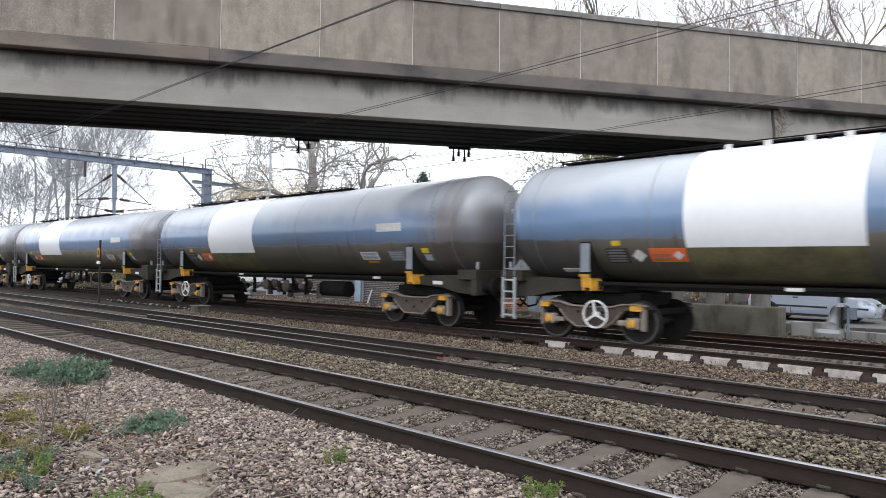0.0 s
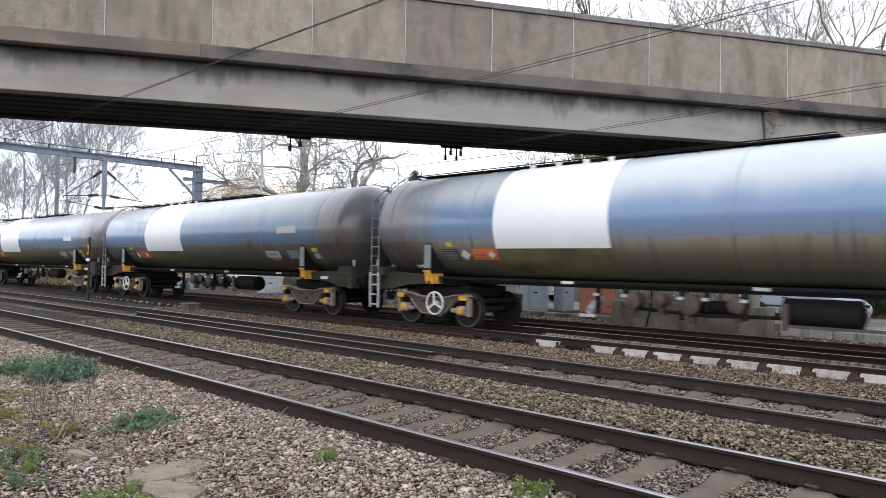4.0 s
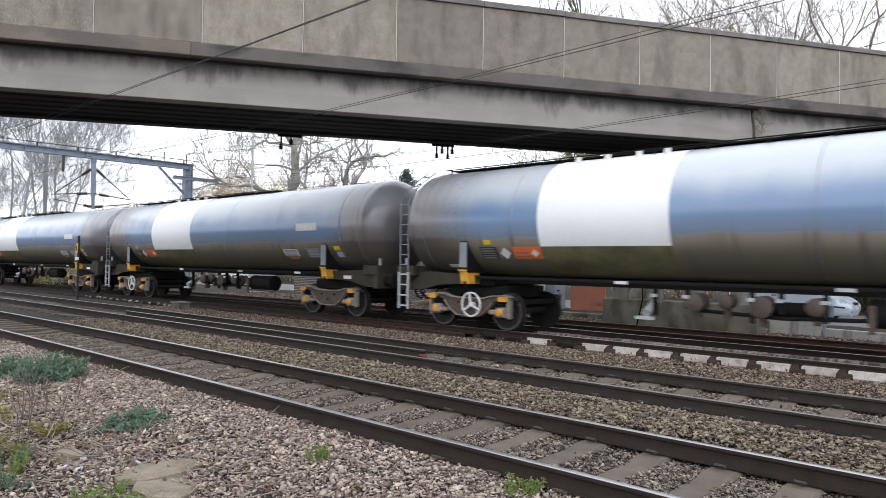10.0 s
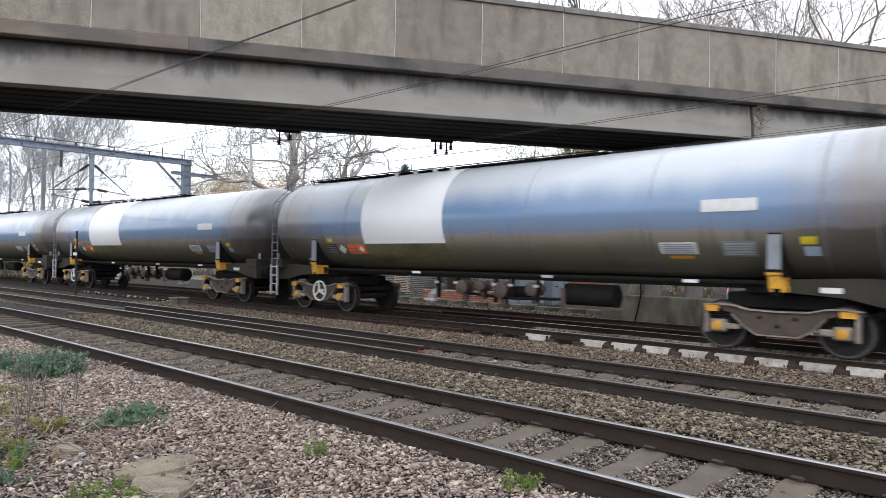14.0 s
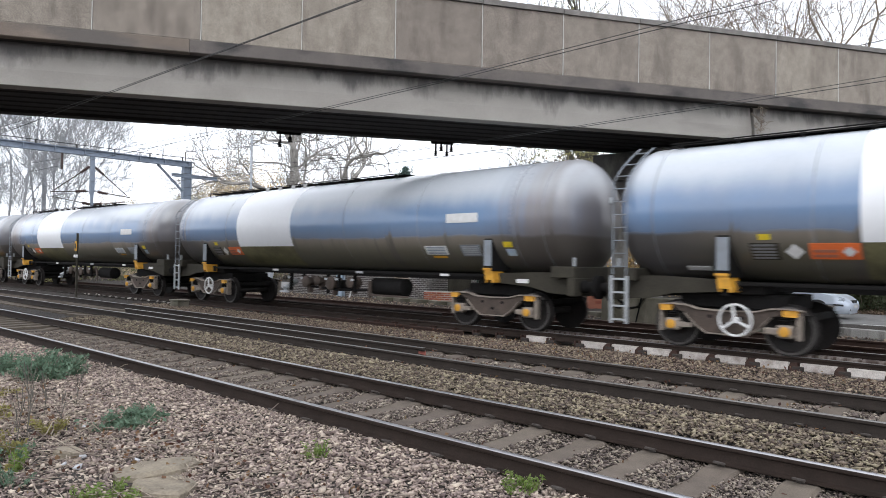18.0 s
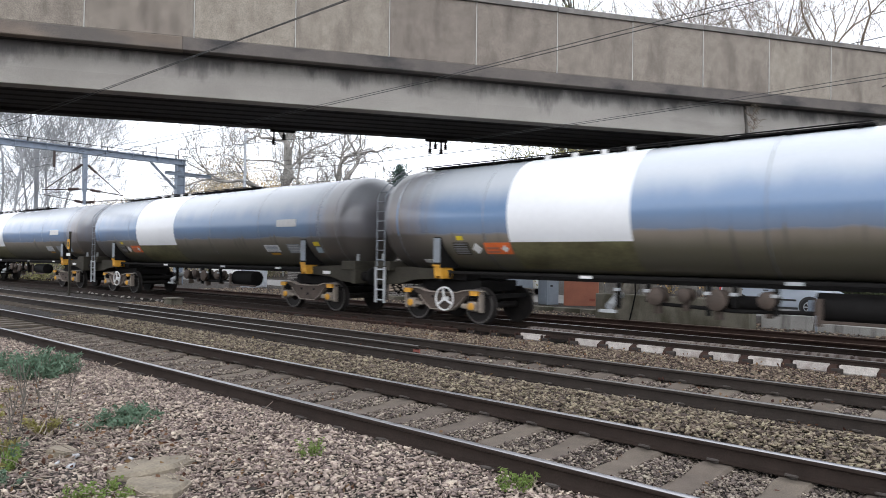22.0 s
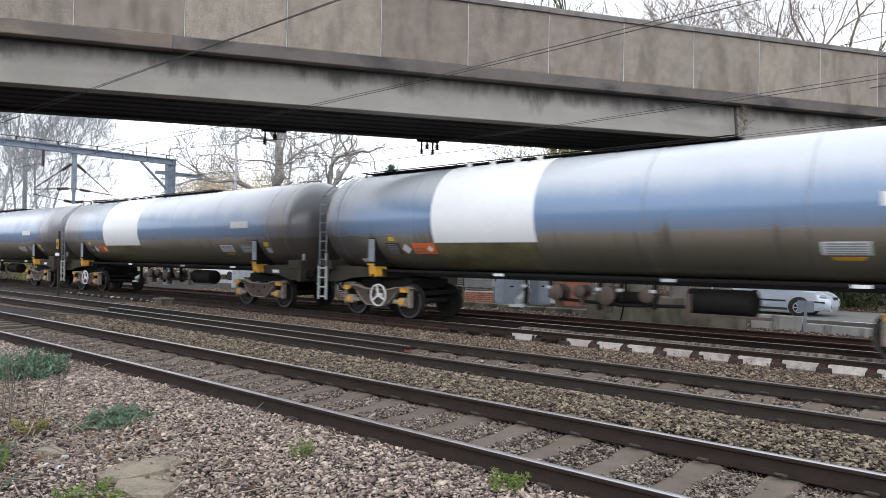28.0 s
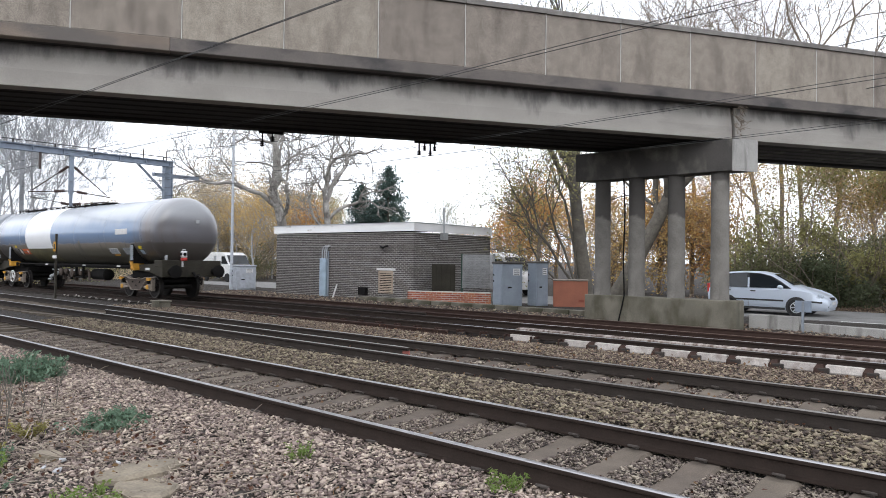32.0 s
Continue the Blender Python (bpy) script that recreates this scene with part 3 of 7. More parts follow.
def stones(places, sizes, rng=RNG):
    """Crushed stones: sharp-edged, eight-faced lumps with their corners pulled about."""
    base = np.array([(1, 0, 0), (0, 1, 0), (-1, 0, 0), (0, -1, 0), (0, 0, 1), (0, 0, -1)], float)
    tri = np.array([(0, 1, 4), (1, 2, 4), (2, 3, 4), (3, 0, 4), (1, 0, 5), (2, 1, 5), (3, 2, 5), (0, 3, 5)])
    n = len(places)
    v = base[None] * rng.uniform(0.75, 1.35, (n, 6, 1)) + rng.normal(0, 0.3, (n, 6, 3))
    v = v * np.stack([rng.uniform(0.95, 1.7, n), rng.uniform(0.8, 1.25, n), rng.uniform(0.5, 0.9, n)], 1)[:, None, :]
    v = np.einsum("nij,nkj->nki", turns(n, rng), v) * np.array([1, 1, 0.58]) * np.asarray(sizes)[:, None, None]
    v = v + np.asarray(places)[:, None, :]
    return v.reshape(-1, 3), (tri[None] + 6 * np.arange(n)[:, None, None]).reshape(-1, 3)


def leaf_cards(centres, sizes, rng=RNG, droop=0.0, long=1.5):
    """Small leaves: two bent triangles pairs each, facing all ways."""
    n = len(centres)
    base = np.array([(0, -0.5 * long, 0), (0.42, 0, 0.12), (0, 0.5 * long, 0), (-0.42, 0, 0.12)])
    v = np.einsum("nij,kj->nki", turns(n, rng), base) * np.asarray(sizes)[:, None, None] + np.asarray(centres)[:, None, :]
    tri = np.array([(0, 1, 2), (0, 2, 3)])
    return v.reshape(-1, 3), (tri[None] + 4 * np.arange(n)[:, None, None]).reshape(-1, 3)


def limbs(segments, n=5):
    """Tapered limbs from rows of start, end and the two radii."""
    s = np.asarray(segments)
    a, b, ra, rb = s[:, :3], s[:, 3:6], s[:, 6], s[:, 7]
    d = b - a
    d /= np.linalg.norm(d, axis=1)[:, None] + 1e-9
    side = np.cross(d, np.array([0.31, 0.17, 0.93]))
    side /= np.linalg.norm(side, axis=1)[:, None] + 1e-9
    up = np.cross(d, side)
    a, b = a - d * (ra * 0.25)[:, None], b + d * (rb * 0.35)[:, None]
    ang = 2 * np.pi * np.arange(n) / n
    ring = np.cos(ang)[None, :, None] * side[:, None] + np.sin(ang)[None, :, None] * up[:, None]
    v = np.concatenate([a[:, None] + ring * ra[:, None, None], b[:, None] + ring * rb[:, None, None]], 1)
    t = []
    for i in range(n):
        j = (i + 1) % n
        t += [(i, j, n + j), (i, n + j, n + i)]
    return v.reshape(-1, 3), (np.array(t)[None] + 2 * n * np.arange(len(s))[:, None, None]).reshape(-1, 3)


# ---------------------------------------------------------------- ground
A, B, C, D = 4.473, 7.956, 12.593, 16.55       # near rail of each track
GAUGE = 1.505                                  # rail centre to rail centre
RAIL_Z = {A: 0.0, B: 0.01, C: 0.01, D: -0.14}
LEFT, RIGHT = -75.0, 30.0
RAIL_STEPS = [LEFT + 3.0 * k for k in range(23)] + [RIGHT]


def bend(x):
    """The tracks swing gently towards the camera's side on the way out: the shift in y."""
    return -0.00055 * min(x + 8.0, 0.0) ** 2


def fall(x):
    """The far tracks run slightly downhill on the way out."""
    return 0.0022 * min(x + 8.0, 0.0)


def curved_rail(outline, steps, down=False):
    return Shape().loft([[(x, u + bend(x), w + (fall(x) if down else 0)) for u, w in outline] for x in steps])


def ground_height(x, y):
    z = np.full(np.shape(x), -0.27)
    z = np.where(y < 4.0, -0.25 + 0.02 * np.sin(x * 1.3 + y) + 0.025 * np.sin(2.7 * y - x * 0.6), z)
    z = np.where((y > 3.0) & (y < 4.42), -0.25 + np.clip((y - 3.0) / 0.8, 0, 1) * 0.075, z)
    z = np.where((y > 4.42) & (y < 6.05), -0.216, z)
    z = np.where((y > 7.9) & (y < 9.5), -0.225, z)
    z = np.where((y > 6.05) & (y < 7.9), -0.2, z)
    z = np.where((y > 9.5) & (y < 11.8), -0.2 - np.clip((y - 10.6) / 1.2, 0, 1) * 0.05, z)
    z = np.where((y > 11.8) & (y < 14.7), -0.25 - np.clip((y - 12.45) / 0.2, 0, 1) * 0.06, z)
    z = np.where(y < 1.0, -0.25 + (1.0 - y) * 0.05, z)
    z = np.where((y > 15.5) & (y <= 18.5), -0.36, z)
    z = np.where((y > 18.5) & (y <= 24), -0.27, z)
    z = np.where(y > 24, -0.27 - np.clip((y - 24) / 2, 0, 1) * 0.1, z)
    return z


def build_ground():
    xs = np.concatenate([[-900, -500, -300, -180, -120], np.linspace(-90, -20, 60), np.linspace(-19.8, 6, 130), [8, 12, 20, 40, 80, 160, 320, 700]])
    ys = np.concatenate([[-300, -120, -50, -20, -8], np.linspace(-4, 12, 90), np.linspace(12.4, 32, 60), [36, 44, 60, 90, 140, 220, 350, 600, 1000]])
    gx, gy = np.meshgrid(xs, ys, indexing="ij")
    gz = ground_height(gx, gy) + RNG.normal(0, 0.008, gx.shape)
    v = np.stack([gx, gy, gz], -1).reshape(-1, 3)
    n = len(ys)
    i = (np.arange(len(xs) - 1)[:, None] * n + np.arange(n - 1)[None]).ravel()
    tris = np.concatenate([np.stack([i, i + n, i + n + 1], 1), np.stack([i, i + n + 1, i + 1], 1)])
    tagged(part("ground", tri_mesh("ground", v, tris, True), "ground"), "brown gravelly earth under and beside the tracks", "ground", kind="structure")


build_ground()


def inside_view(x, y):
    return (y > -0.225 * x - 0.5) & (y - 1.3 > (x + 5.9) * 0.93 - 0.6)


def ballast(name, x0, x1, y0, y1, per_m2, size, mat, label, crown=0.0, skip=None, pile=(-0.01, 0.03)):
    n = int((x1 - x0) * (y1 - y0) * per_m2)
    x, y = RNG.uniform(x0, x1, n), RNG.uniform(y0, y1, n)
    keep = inside_view(x, y)
    if skip is not None:
        keep &= ~skip(x, y)
    x, y = x[keep], y[keep]
    mid = np.clip(1 - np.abs((y - (y0 + y1) / 2) / ((y1 - y0) / 2)), 0, 1)
    z = ground_height(x, y) + crown * np.minimum(1, 1.8 * mid) + RNG.uniform(*pile, len(x))
    s = size * np.clip(RNG.lognormal(0, 0.38, len(x)), 0.4, 2.2)
    v, t = stones(np.stack([x, y, z], 1), s)
    tagged(part(name, tri_mesh(name, v, t), mat), label, "ballast", kind="stuff")


PITCH_A, START_A = 0.612, -4.62


def on_sleeper_a(x, y):
    return (np.abs((x - START_A + PITCH_A / 2) % PITCH_A - PITCH_A / 2) < 0.115) & (np.abs(y - A - GAUGE / 2) < 1.0)


PITCH_B, START_B = 0.6, -3.29


def on_sleeper_b(x, y):
    return (np.abs((x - START_B + PITCH_B / 2) % PITCH_B - PITCH_B / 2) < 0.13) & (np.abs(y - B - GAUGE / 2) < 1.0)


def all_ballast():
    bare = lambda x, y: (y < 2.5 + 0.3 * np.sin(x * 2.3)) & (x < -5.0 - 0.4 * np.sin(y * 5)) & (RNG.random(len(x)) < 0.5)
    ballast("foreground_ballast", -19, 0, 1.0, 4.4, 2300, 0.0145, "stone", "loose brown ballast stones on the cess", 0.0, bare, (-0.012, 0.028))
    ballast("near_track_ballast", -17, 1, 4.38, 6.1, 2300, 0.0125, "stone_dust", "dusty ballast between the sleepers of the near track", 0.018, on_sleeper_a, (-0.01, 0.02))
    ballast("heaped_ballast", -19, 1, 6.02, 7.92, 1700, 0.0175, "stone_grey", "heaped ballast between two tracks", 0.1, None, (-0.012, 0.035))
    ballast("second_track_ballast", -20, 1, 7.9, 9.6, 1300, 0.0155, "stone_dust", "ballast between the sleepers of the second track", 0.035, on_sleeper_b, (-0.01, 0.025))
    ballast("wide_space_ballast", -24, 1, 9.4, 12.6, 620, 0.0165, "stone_bed", "brown ballast in the wide space between tracks", 0.05, None, (-0.01, 0.03))
    ballast("yard_ballast", -34, -1, 18.2, 21.6, 70, 0.03, "stone_bed", "brown ballast and dirt beyond the far track", 0.0)
    ballast("far_track_ballast", -26, 1, 12.9, 16.2, 110, 0.03, "stone_grey", "sooty ballast of the far tracks", 0.03)


# ---------------------------------------------------------------- tracks
def rail_outline(h=0.159):
    half = [(0.070, -h), (0.070, -h + 0.011), (0.02, -h + 0.024), (0.0105, -h + 0.04), (0.0105, -0.047), (0.034, -0.036), (0.0355, -0.014), (0.031, -0.004), (0.018, 0.0)]
    return half + [(-y, z) for y, z in half[::-1]]


SLEEPER = {}


def sleeper_mesh(kind):
    if kind not in SLEEPER:
        s = Shape()
        if kind == "sleeper":       # concrete: dished between the rail seats
            prof = [(-1.25, -0.2), (-1.25, -0.03), (-1.22, -0.015), (-0.55, 0.0), (-0.35, -0.03), (0.35, -0.03), (0.55, 0.0), (1.22, -0.015), (1.25, -0.03), (1.25, -0.2)]
            s.loft([[(-0.14, y, z - 0.02 if z > -0.19 else z) for y, z in prof], [(-0.115, y, z) for y, z in prof], [(0.115, y, z) for y, z in prof], [(0.14, y, z - 0.02 if z > -0.19 else z) for y, z in prof]])
        else:
            half, wide = (0.93, 0.085) if kind == "bearer" else (1.3, 0.125)
            s.box(-wide, -half, -0.13, wide, half, 0.0, 0.012)
        SLEEPER[kind] = s.mesh("sleeper")
        SLEEPER[kind].materials.append(MAT["sleeper" if kind == "sleeper" else "timber"])
    return SLEEPER[kind]


def clip_mesh():
    s = Shape()
    ring = [(0.044 * math.cos(a), -0.04 - 0.04 * math.sin(a), 0.014 + 0.012 * math.sin(a)) for a in (2 * math.pi * k / 10 for k in range(9))]
    s.tube(ring, 0.0115, 5)
    s.box(-0.03, -0.005, -0.02, 0.03, 0.03, 0.0)
    me = s.mesh("rail_clip", 40)
    me.materials.append(MAT["clip"])
    return me


def build_track(name, near, mat, label, pitch, start, kind, x_near, clips, z_sleeper=-0.165):
    z = RAIL_Z[near]
    mid = near + GAUGE / 2
    track = thing(name, label, "railway track", pose(0, mid, z), "parallel tracks", "structure")
    prof = rail_outline()
    for side in (-1, 1):
        part("rail", curved_rail(prof, RAIL_STEPS, near >= C), mat, track, "", 35, at=pose(0, side * GAUGE / 2, 0))
    me, clip = sleeper_mesh(kind), clip_mesh() if clips else None
    far = Shape()
    k0, k1 = math.ceil((LEFT - start) / pitch), math.floor((3 - start) / pitch)
    for k in range(k0, k1 + 1):
        x = start + k * pitch
        if x < x_near:
            e, f = bend(x), fall(x) if near >= C else 0
            far.box(x - 0.125, e - 1.25, f - 0.3, x + 0.125, e + 1.25, f + z_sleeper)
            continue
        part("sleeper", me, None, track, at=pose(x, bend(x), z_sleeper + (fall(x) if near >= C else 0), 0, 0, random.uniform(-0.6, 0.6)))
        if clips:
            for side in (-1, 1):
                for face in (-1, 1):
                    part("rail_clip", clip, None, track, at=pose(x + face * 0.01, bend(x) + side * GAUGE / 2 + face * 0.085, z_sleeper + 0.025, 0, 0, 0 if face < 0 else 180))
    tagged(part("sleeper_row", far, "sleeper" if kind == "sleeper" else "timber", track), kind="stuff")
    return track


def build_tracks():
    build_track("near_track", A, "rail_a", "near railway track with bright-topped rails on concrete sleepers", PITCH_A, START_A, "sleeper", -17.5, True)
    build_track("second_track", B, "rail_b", "second railway track with dull rails on concrete sleepers", PITCH_B, START_B, "sleeper", -20, True)
    track = build_track("tanker_track", C, "rail_a", "railway track under the tank train, whitewashed blocks between its sleepers", 0.69, -4.06, "bearer", -16, False, -0.15)
    def whitewash(half, z0, z1, mat):
        s = Shape()
        s.loft([[(-half + 0.015, -0.11, z0), (half - 0.015, -0.11, z0), (half - 0.015, 0.12, z0), (-half + 0.015, 0.12, z0)], [(-half, -0.13, z0 + 0.03), (half, -0.13, z0 + 0.03), (half, 0.12, z0 + 0.03), (-half, 0.12, z0 + 0.03)],
                [(-half, -0.125, z1 - 0.012), (half, -0.125, z1 - 0.012), (half, 0.12, z1 - 0.012), (-half, 0.12, z1 - 0.012)], [(-half + 0.012, -0.1, z1), (half - 0.012, -0.1, z1), (half - 0.012, 0.1, z1), (-half + 0.012, 0.1, z1)]])
        me = s.mesh("whitewashed_block")
        me.materials.append(MAT[mat])
        return me
    near_block, far_block = whitewash(0.272, -0.25, -0.1, "whiteblock"), whitewash(0.338, -0.25, -0.105, "whitedrip")
    chair = Shape()
    chair.loft([[(-0.085, -0.2, -0.3), (0.085, -0.2, -0.3), (0.085, 0.18, -0.3), (-0.085, 0.18, -0.3)], [(-0.075, -0.17, -0.16), (0.075, -0.17, -0.16), (0.075, 0.16, -0.16), (-0.075, 0.16, -0.16)],
                [(-0.045, -0.1, -0.1), (0.045, -0.1, -0.1), (0.045, 0.1, -0.1), (-0.045, 0.1, -0.1)]])
    chair_me = chair.mesh("rail_chair")
    chair_me.materials.append(MAT["rail_d"])
    pegs = Shape().box(-0.07, -0.16, -0.3, -0.03, 0.16, -0.1, 0.01).box(0.03, -0.16, -0.3, 0.07, 0.16, -0.1, 0.01)
    peg_me = pegs.mesh("rail_chair")
    peg_me.materials.append(MAT["rail_d"])
    wide_block = whitewash(0.31, -0.25, -0.1, "whiteblock")
    for k in range(-16, 7):
        x = -4.12 + 0.345 + 0.69 * k
        near_end = x > -6.9
        part("rail_chair", chair_me if near_end else peg_me, None, track, at=pose(x - 0.345, -GAUGE / 2, 0))
        if k == -7 or -6 < k < 6:
            part("whitewashed_block", near_block if near_end else wide_block, None, track, at=pose(x + random.uniform(-0.02, 0.02), -GAUGE / 2 + 0.02, 0, random.uniform(-2, 2), 0, random.uniform(-1, 1)))
        if -9 < k < 6:
            part("whitewashed_block", far_block, None, track, at=pose(x, GAUGE / 2 - 0.2, random.uniform(-0.008, 0.008), random.uniform(-2, 2), 0, random.uniform(-1, 1)))
    build_track("far_track", D, "rail_d", "rusty far railway track on dark timber sleepers", 0.69, -4.2, "timber", -14, False, -0.15)
    # rails laid loose
    prof = rail_outline()
    spare = thing("loose_rail", "loose dull rail with a red painted end between running rails", "rail", pose(0, 8.78, -0.01))
    part("rail_length", curved_rail(prof, (-20.5, -18, -15, -12, -8.42)), "rail_b", spare, smooth=35)
    part("painted_end", Shape().prism([(u * 1.06, min(w, -0.06) * 1.03 - 0.001) for u, w in prof if w < -0.01], "x", -8.56, -8.4), "red", spare, "red painted rail end")
    old = thing("old_rail", "rusty brown spare rail lying beside the track", "rail", pose(0, 12.26, -0.1))
    part("rail_length", curved_rail(prof, (-24.5, -21, -18, -15, -10.5), True), "rail_d", old, smooth=35)
    # extra rails of the crossing work beyond the train
    for y, x0, x1 in ((14.62, -45, -9.3), (15.35, -60, -14)):
        guard = thing("guard_rail", "dark rail of a crossing between two tracks", "rail", pose(0, y, -0.05))
        part("rail_length", curved_rail(prof, [x0 + (x1 - x0) * k / 10 for k in range(11)], True), "rail_b", guard, smooth=35)


# ---------------------------------------------------------------- bridge
BRIDGE = Matrix.Translation((-5.84, 19.78, 0)) @ Matrix.Rotation(math.atan2(0.851, 0.525), 4, "Z")   # x along the bridge, y across it
DECK_W = 4.05
ZB = dict(girder=4.93, slab=5.82, panel=6.10, coping=7.60, top=7.75)


def build_bridge():
    bridge = thing("overbridge", "grey concrete overbridge with aggregate parapet panels and stained beams", "bridge", BRIDGE, kind="structure")
    s0, s1 = -44.0, 40.0
    for y, name in ((0.34, "edge_beam"), (DECK_W - 0.74, "edge_beam")):
        gap = -0.55
        for a, b in ((s0, gap - 0.05), (gap + 0.05, s1)):
            s = Shape()
            # sloped web over a slightly proud lower flange
            prof = [(0.0, ZB["girder"]), (0.4, ZB["girder"]), (0.4, ZB["slab"] + 0.02), (0.07, ZB["slab"] + 0.02), (0.05, ZB["slab"] - 0.25), (0.0, ZB["girder"] + 0.35)]
            s.prism([(y + (u if y < 1 else 0.4 - u), w) for u, w in prof], "x", a, b)
            part(name, s, "girder" if y < 1 else "soffit", bridge, "" if y < 1 else "near-black far edge beam", bevel=0.015)
    for k in range(5):
        y = 0.98 + k * 0.52
        for a, b in ((s0, -0.6), (-0.5, s1)):
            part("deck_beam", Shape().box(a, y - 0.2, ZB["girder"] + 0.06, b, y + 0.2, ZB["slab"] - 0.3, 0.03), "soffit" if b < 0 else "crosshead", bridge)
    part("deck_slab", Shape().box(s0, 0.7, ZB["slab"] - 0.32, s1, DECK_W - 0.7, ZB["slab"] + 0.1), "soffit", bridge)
    for y0, y1 in ((-0.02, 0.22), (DECK_W - 0.22, DECK_W + 0.02)):
        part("edge_slab", Shape().box(s0, y0, ZB["slab"], -15.0, y1, ZB["panel"], 0.015), "slab_rust", bridge, "brown rust-washed edge slab")
        part("edge_slab", Shape().box(-15.0, y0, ZB["slab"], s1, y1, ZB["panel"], 0.015), "slab", bridge)
        # near-black underside: the shadow strip below the slab is in its colour
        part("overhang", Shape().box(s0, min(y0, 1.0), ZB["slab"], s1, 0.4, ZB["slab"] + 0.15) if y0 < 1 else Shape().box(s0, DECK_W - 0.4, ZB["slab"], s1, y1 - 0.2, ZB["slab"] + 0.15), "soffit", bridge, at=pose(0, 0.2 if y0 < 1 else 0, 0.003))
    width = 2.094
    panel = Shape().box(0.012, 0, ZB["panel"] + 0.002, width - 0.012, 0.14, ZB["coping"] - 0.002, 0.01).mesh("parapet_panel")
    panel.materials.append(MAT["panel"])
    joint = Shape().box(-0.009, -0.003, ZB["panel"], 0.01, 0.1, ZB["coping"]).mesh("panel_joint")
    joint.materials.append(MAT["mortar"])
    cope = Shape().prism([(-0.05, ZB["coping"]), (0.19, ZB["coping"]), (0.19, ZB["top"] - 0.02), (0.17, ZB["top"]), (-0.03, ZB["top"] - 0.015), (-0.05, ZB["top"] - 0.04)], "x", 0.006, width - 0.006).mesh("coping_stone")
    cope.materials.append(MAT["coping"])
    for k in range(-20, 18):
        x = -0.12 + k * width
        for y in (0.0, DECK_W - 0.14):
            part("parapet_panel", panel, None, bridge, at=pose(x, y, 0))
            part("panel_joint", joint, None, bridge, at=pose(x, y, 0))
            part("coping_stone", cope, None, bridge, at=pose(x, y, random.uniform(-0.006, 0.006)))
    part("deck_road", Shape().box(s0, 0.25, ZB["slab"] + 0.1, s1, DECK_W - 0.25, ZB["slab"] + 0.16), "asphalt", bridge)
    # soft dirt and a shrub root at the deck joint
    s = Shape()
    rng = random.Random(4)
    for _ in range(26):
        p = Vector((-0.55 + rng.uniform(-0.12, 0.12), 0.1, rng.uniform(5.0, 5.8)))
        pts = [p]
        for _ in range(4):
            p = p + Vector((rng.uniform(-0.16, 0.16), rng.uniform(-0.06, 0.02), rng.uniform(-0.06, 0.14)))
            pts.append(p)
        s.tube(pts, [0.012, 0.01, 0.008, 0.006, 0.004], 4)
    part("joint_roots", s, "bark_brown", bridge, "dry shrub roots growing from the deck joint")
    # brackets and insulators hung under the deck for the overhead line
    for sx, bits in ((-12.75, (-0.2, 0.06)), (-8.45, (-0.16, 0.0, 0.17, 0.3))):
        s = Shape().box(sx - 0.3, 3.6, 4.86, sx + 0.35, 3.66, 4.92)
        for k, u in enumerate(bits):
            low = 4.52 + 0.14 * (k % 2)
            s.box(sx + u - 0.02, 3.61, low, sx + u + 0.02, 3.65, 4.93)
            for j in range(3):
                s.cyl((sx + u, 3.63, low + 0.05 * j), (sx + u, 3.63, low + 0.025 + 0.05 * j), 0.06, n=8)
        part("wire_bracket", s, "under", bridge, "black steel wire bracket with insulators under the deck")
    # pier under the deck joint
    pier = thing("bridge_pier", "concrete bridge pier: four columns on a mossy plinth under a crosshead", "bridge pier", kind="structure")
    y0 = 19.0
    e = Vector((0.525, 0.851)) * 0.8
    front = [(-11.07, y0), (-6.27, y0), (-6.27 + e.x, y0 + e.y), (-11.07 + e.x, y0 + e.y)]
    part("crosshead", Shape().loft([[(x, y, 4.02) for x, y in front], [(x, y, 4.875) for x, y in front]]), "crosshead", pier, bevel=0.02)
    # thin pale facing on the end face, beside the darkened front
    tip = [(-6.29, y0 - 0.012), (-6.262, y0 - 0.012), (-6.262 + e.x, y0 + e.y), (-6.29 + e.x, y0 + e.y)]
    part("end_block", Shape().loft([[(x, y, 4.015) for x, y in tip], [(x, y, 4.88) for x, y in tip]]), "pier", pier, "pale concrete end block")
    part("bearing_pad", Shape().box(-6.75, 19.1, 4.86, -6.2, 19.5, 4.9), "soffit", pier)
    part("plinth", Shape().box(-10.72, y0, -0.5, -6.16, y0 + 0.62, 0.52), "plinth", pier, bevel=0.03)
    for x in (-10.27, -9.15, -7.94, -6.71):
        part("column", Shape().lathe([(0.5, 0.25), (0.56, 0.245), (4.03, 0.235)], 20, "z"), "column_clean" if x > -7 else "column", pier, smooth=40, at=pose(x, y0 + 0.31, 0))
    part("down_cable", Shape().tube([(-9.42, 18.99, 4.0), (-9.4, 19.04, 3.0), (-9.44, 19.03, 1.6), (-9.38, 18.98, 0.55), (-9.45, 18.97, 0.2), (-9.55, 18.95, -0.25)], 0.022, 6), "under", pier, "black cable clipped down the pier")


# ---------------------------------------------------------------- tank wagon
TANK_R, TANK_Z, WHEEL_R = 1.30, 2.51, 0.42
BOGIE_X, LONG = 6.2, 17.633
SIDE = -1      # the side that the camera sees


def barrel_profile(r, x0, x1, dish=0.62, n=16):
    rows = []
    for k in range(n + 1):
        a = math.pi / 2 * k / n
        rows.append((x0 - dish * math.cos(a), max(0.02, r * math.sin(a) ** 0.82)))
    return rows + [(-a + x0 + x1, b) for a, b in rows[::-1]]


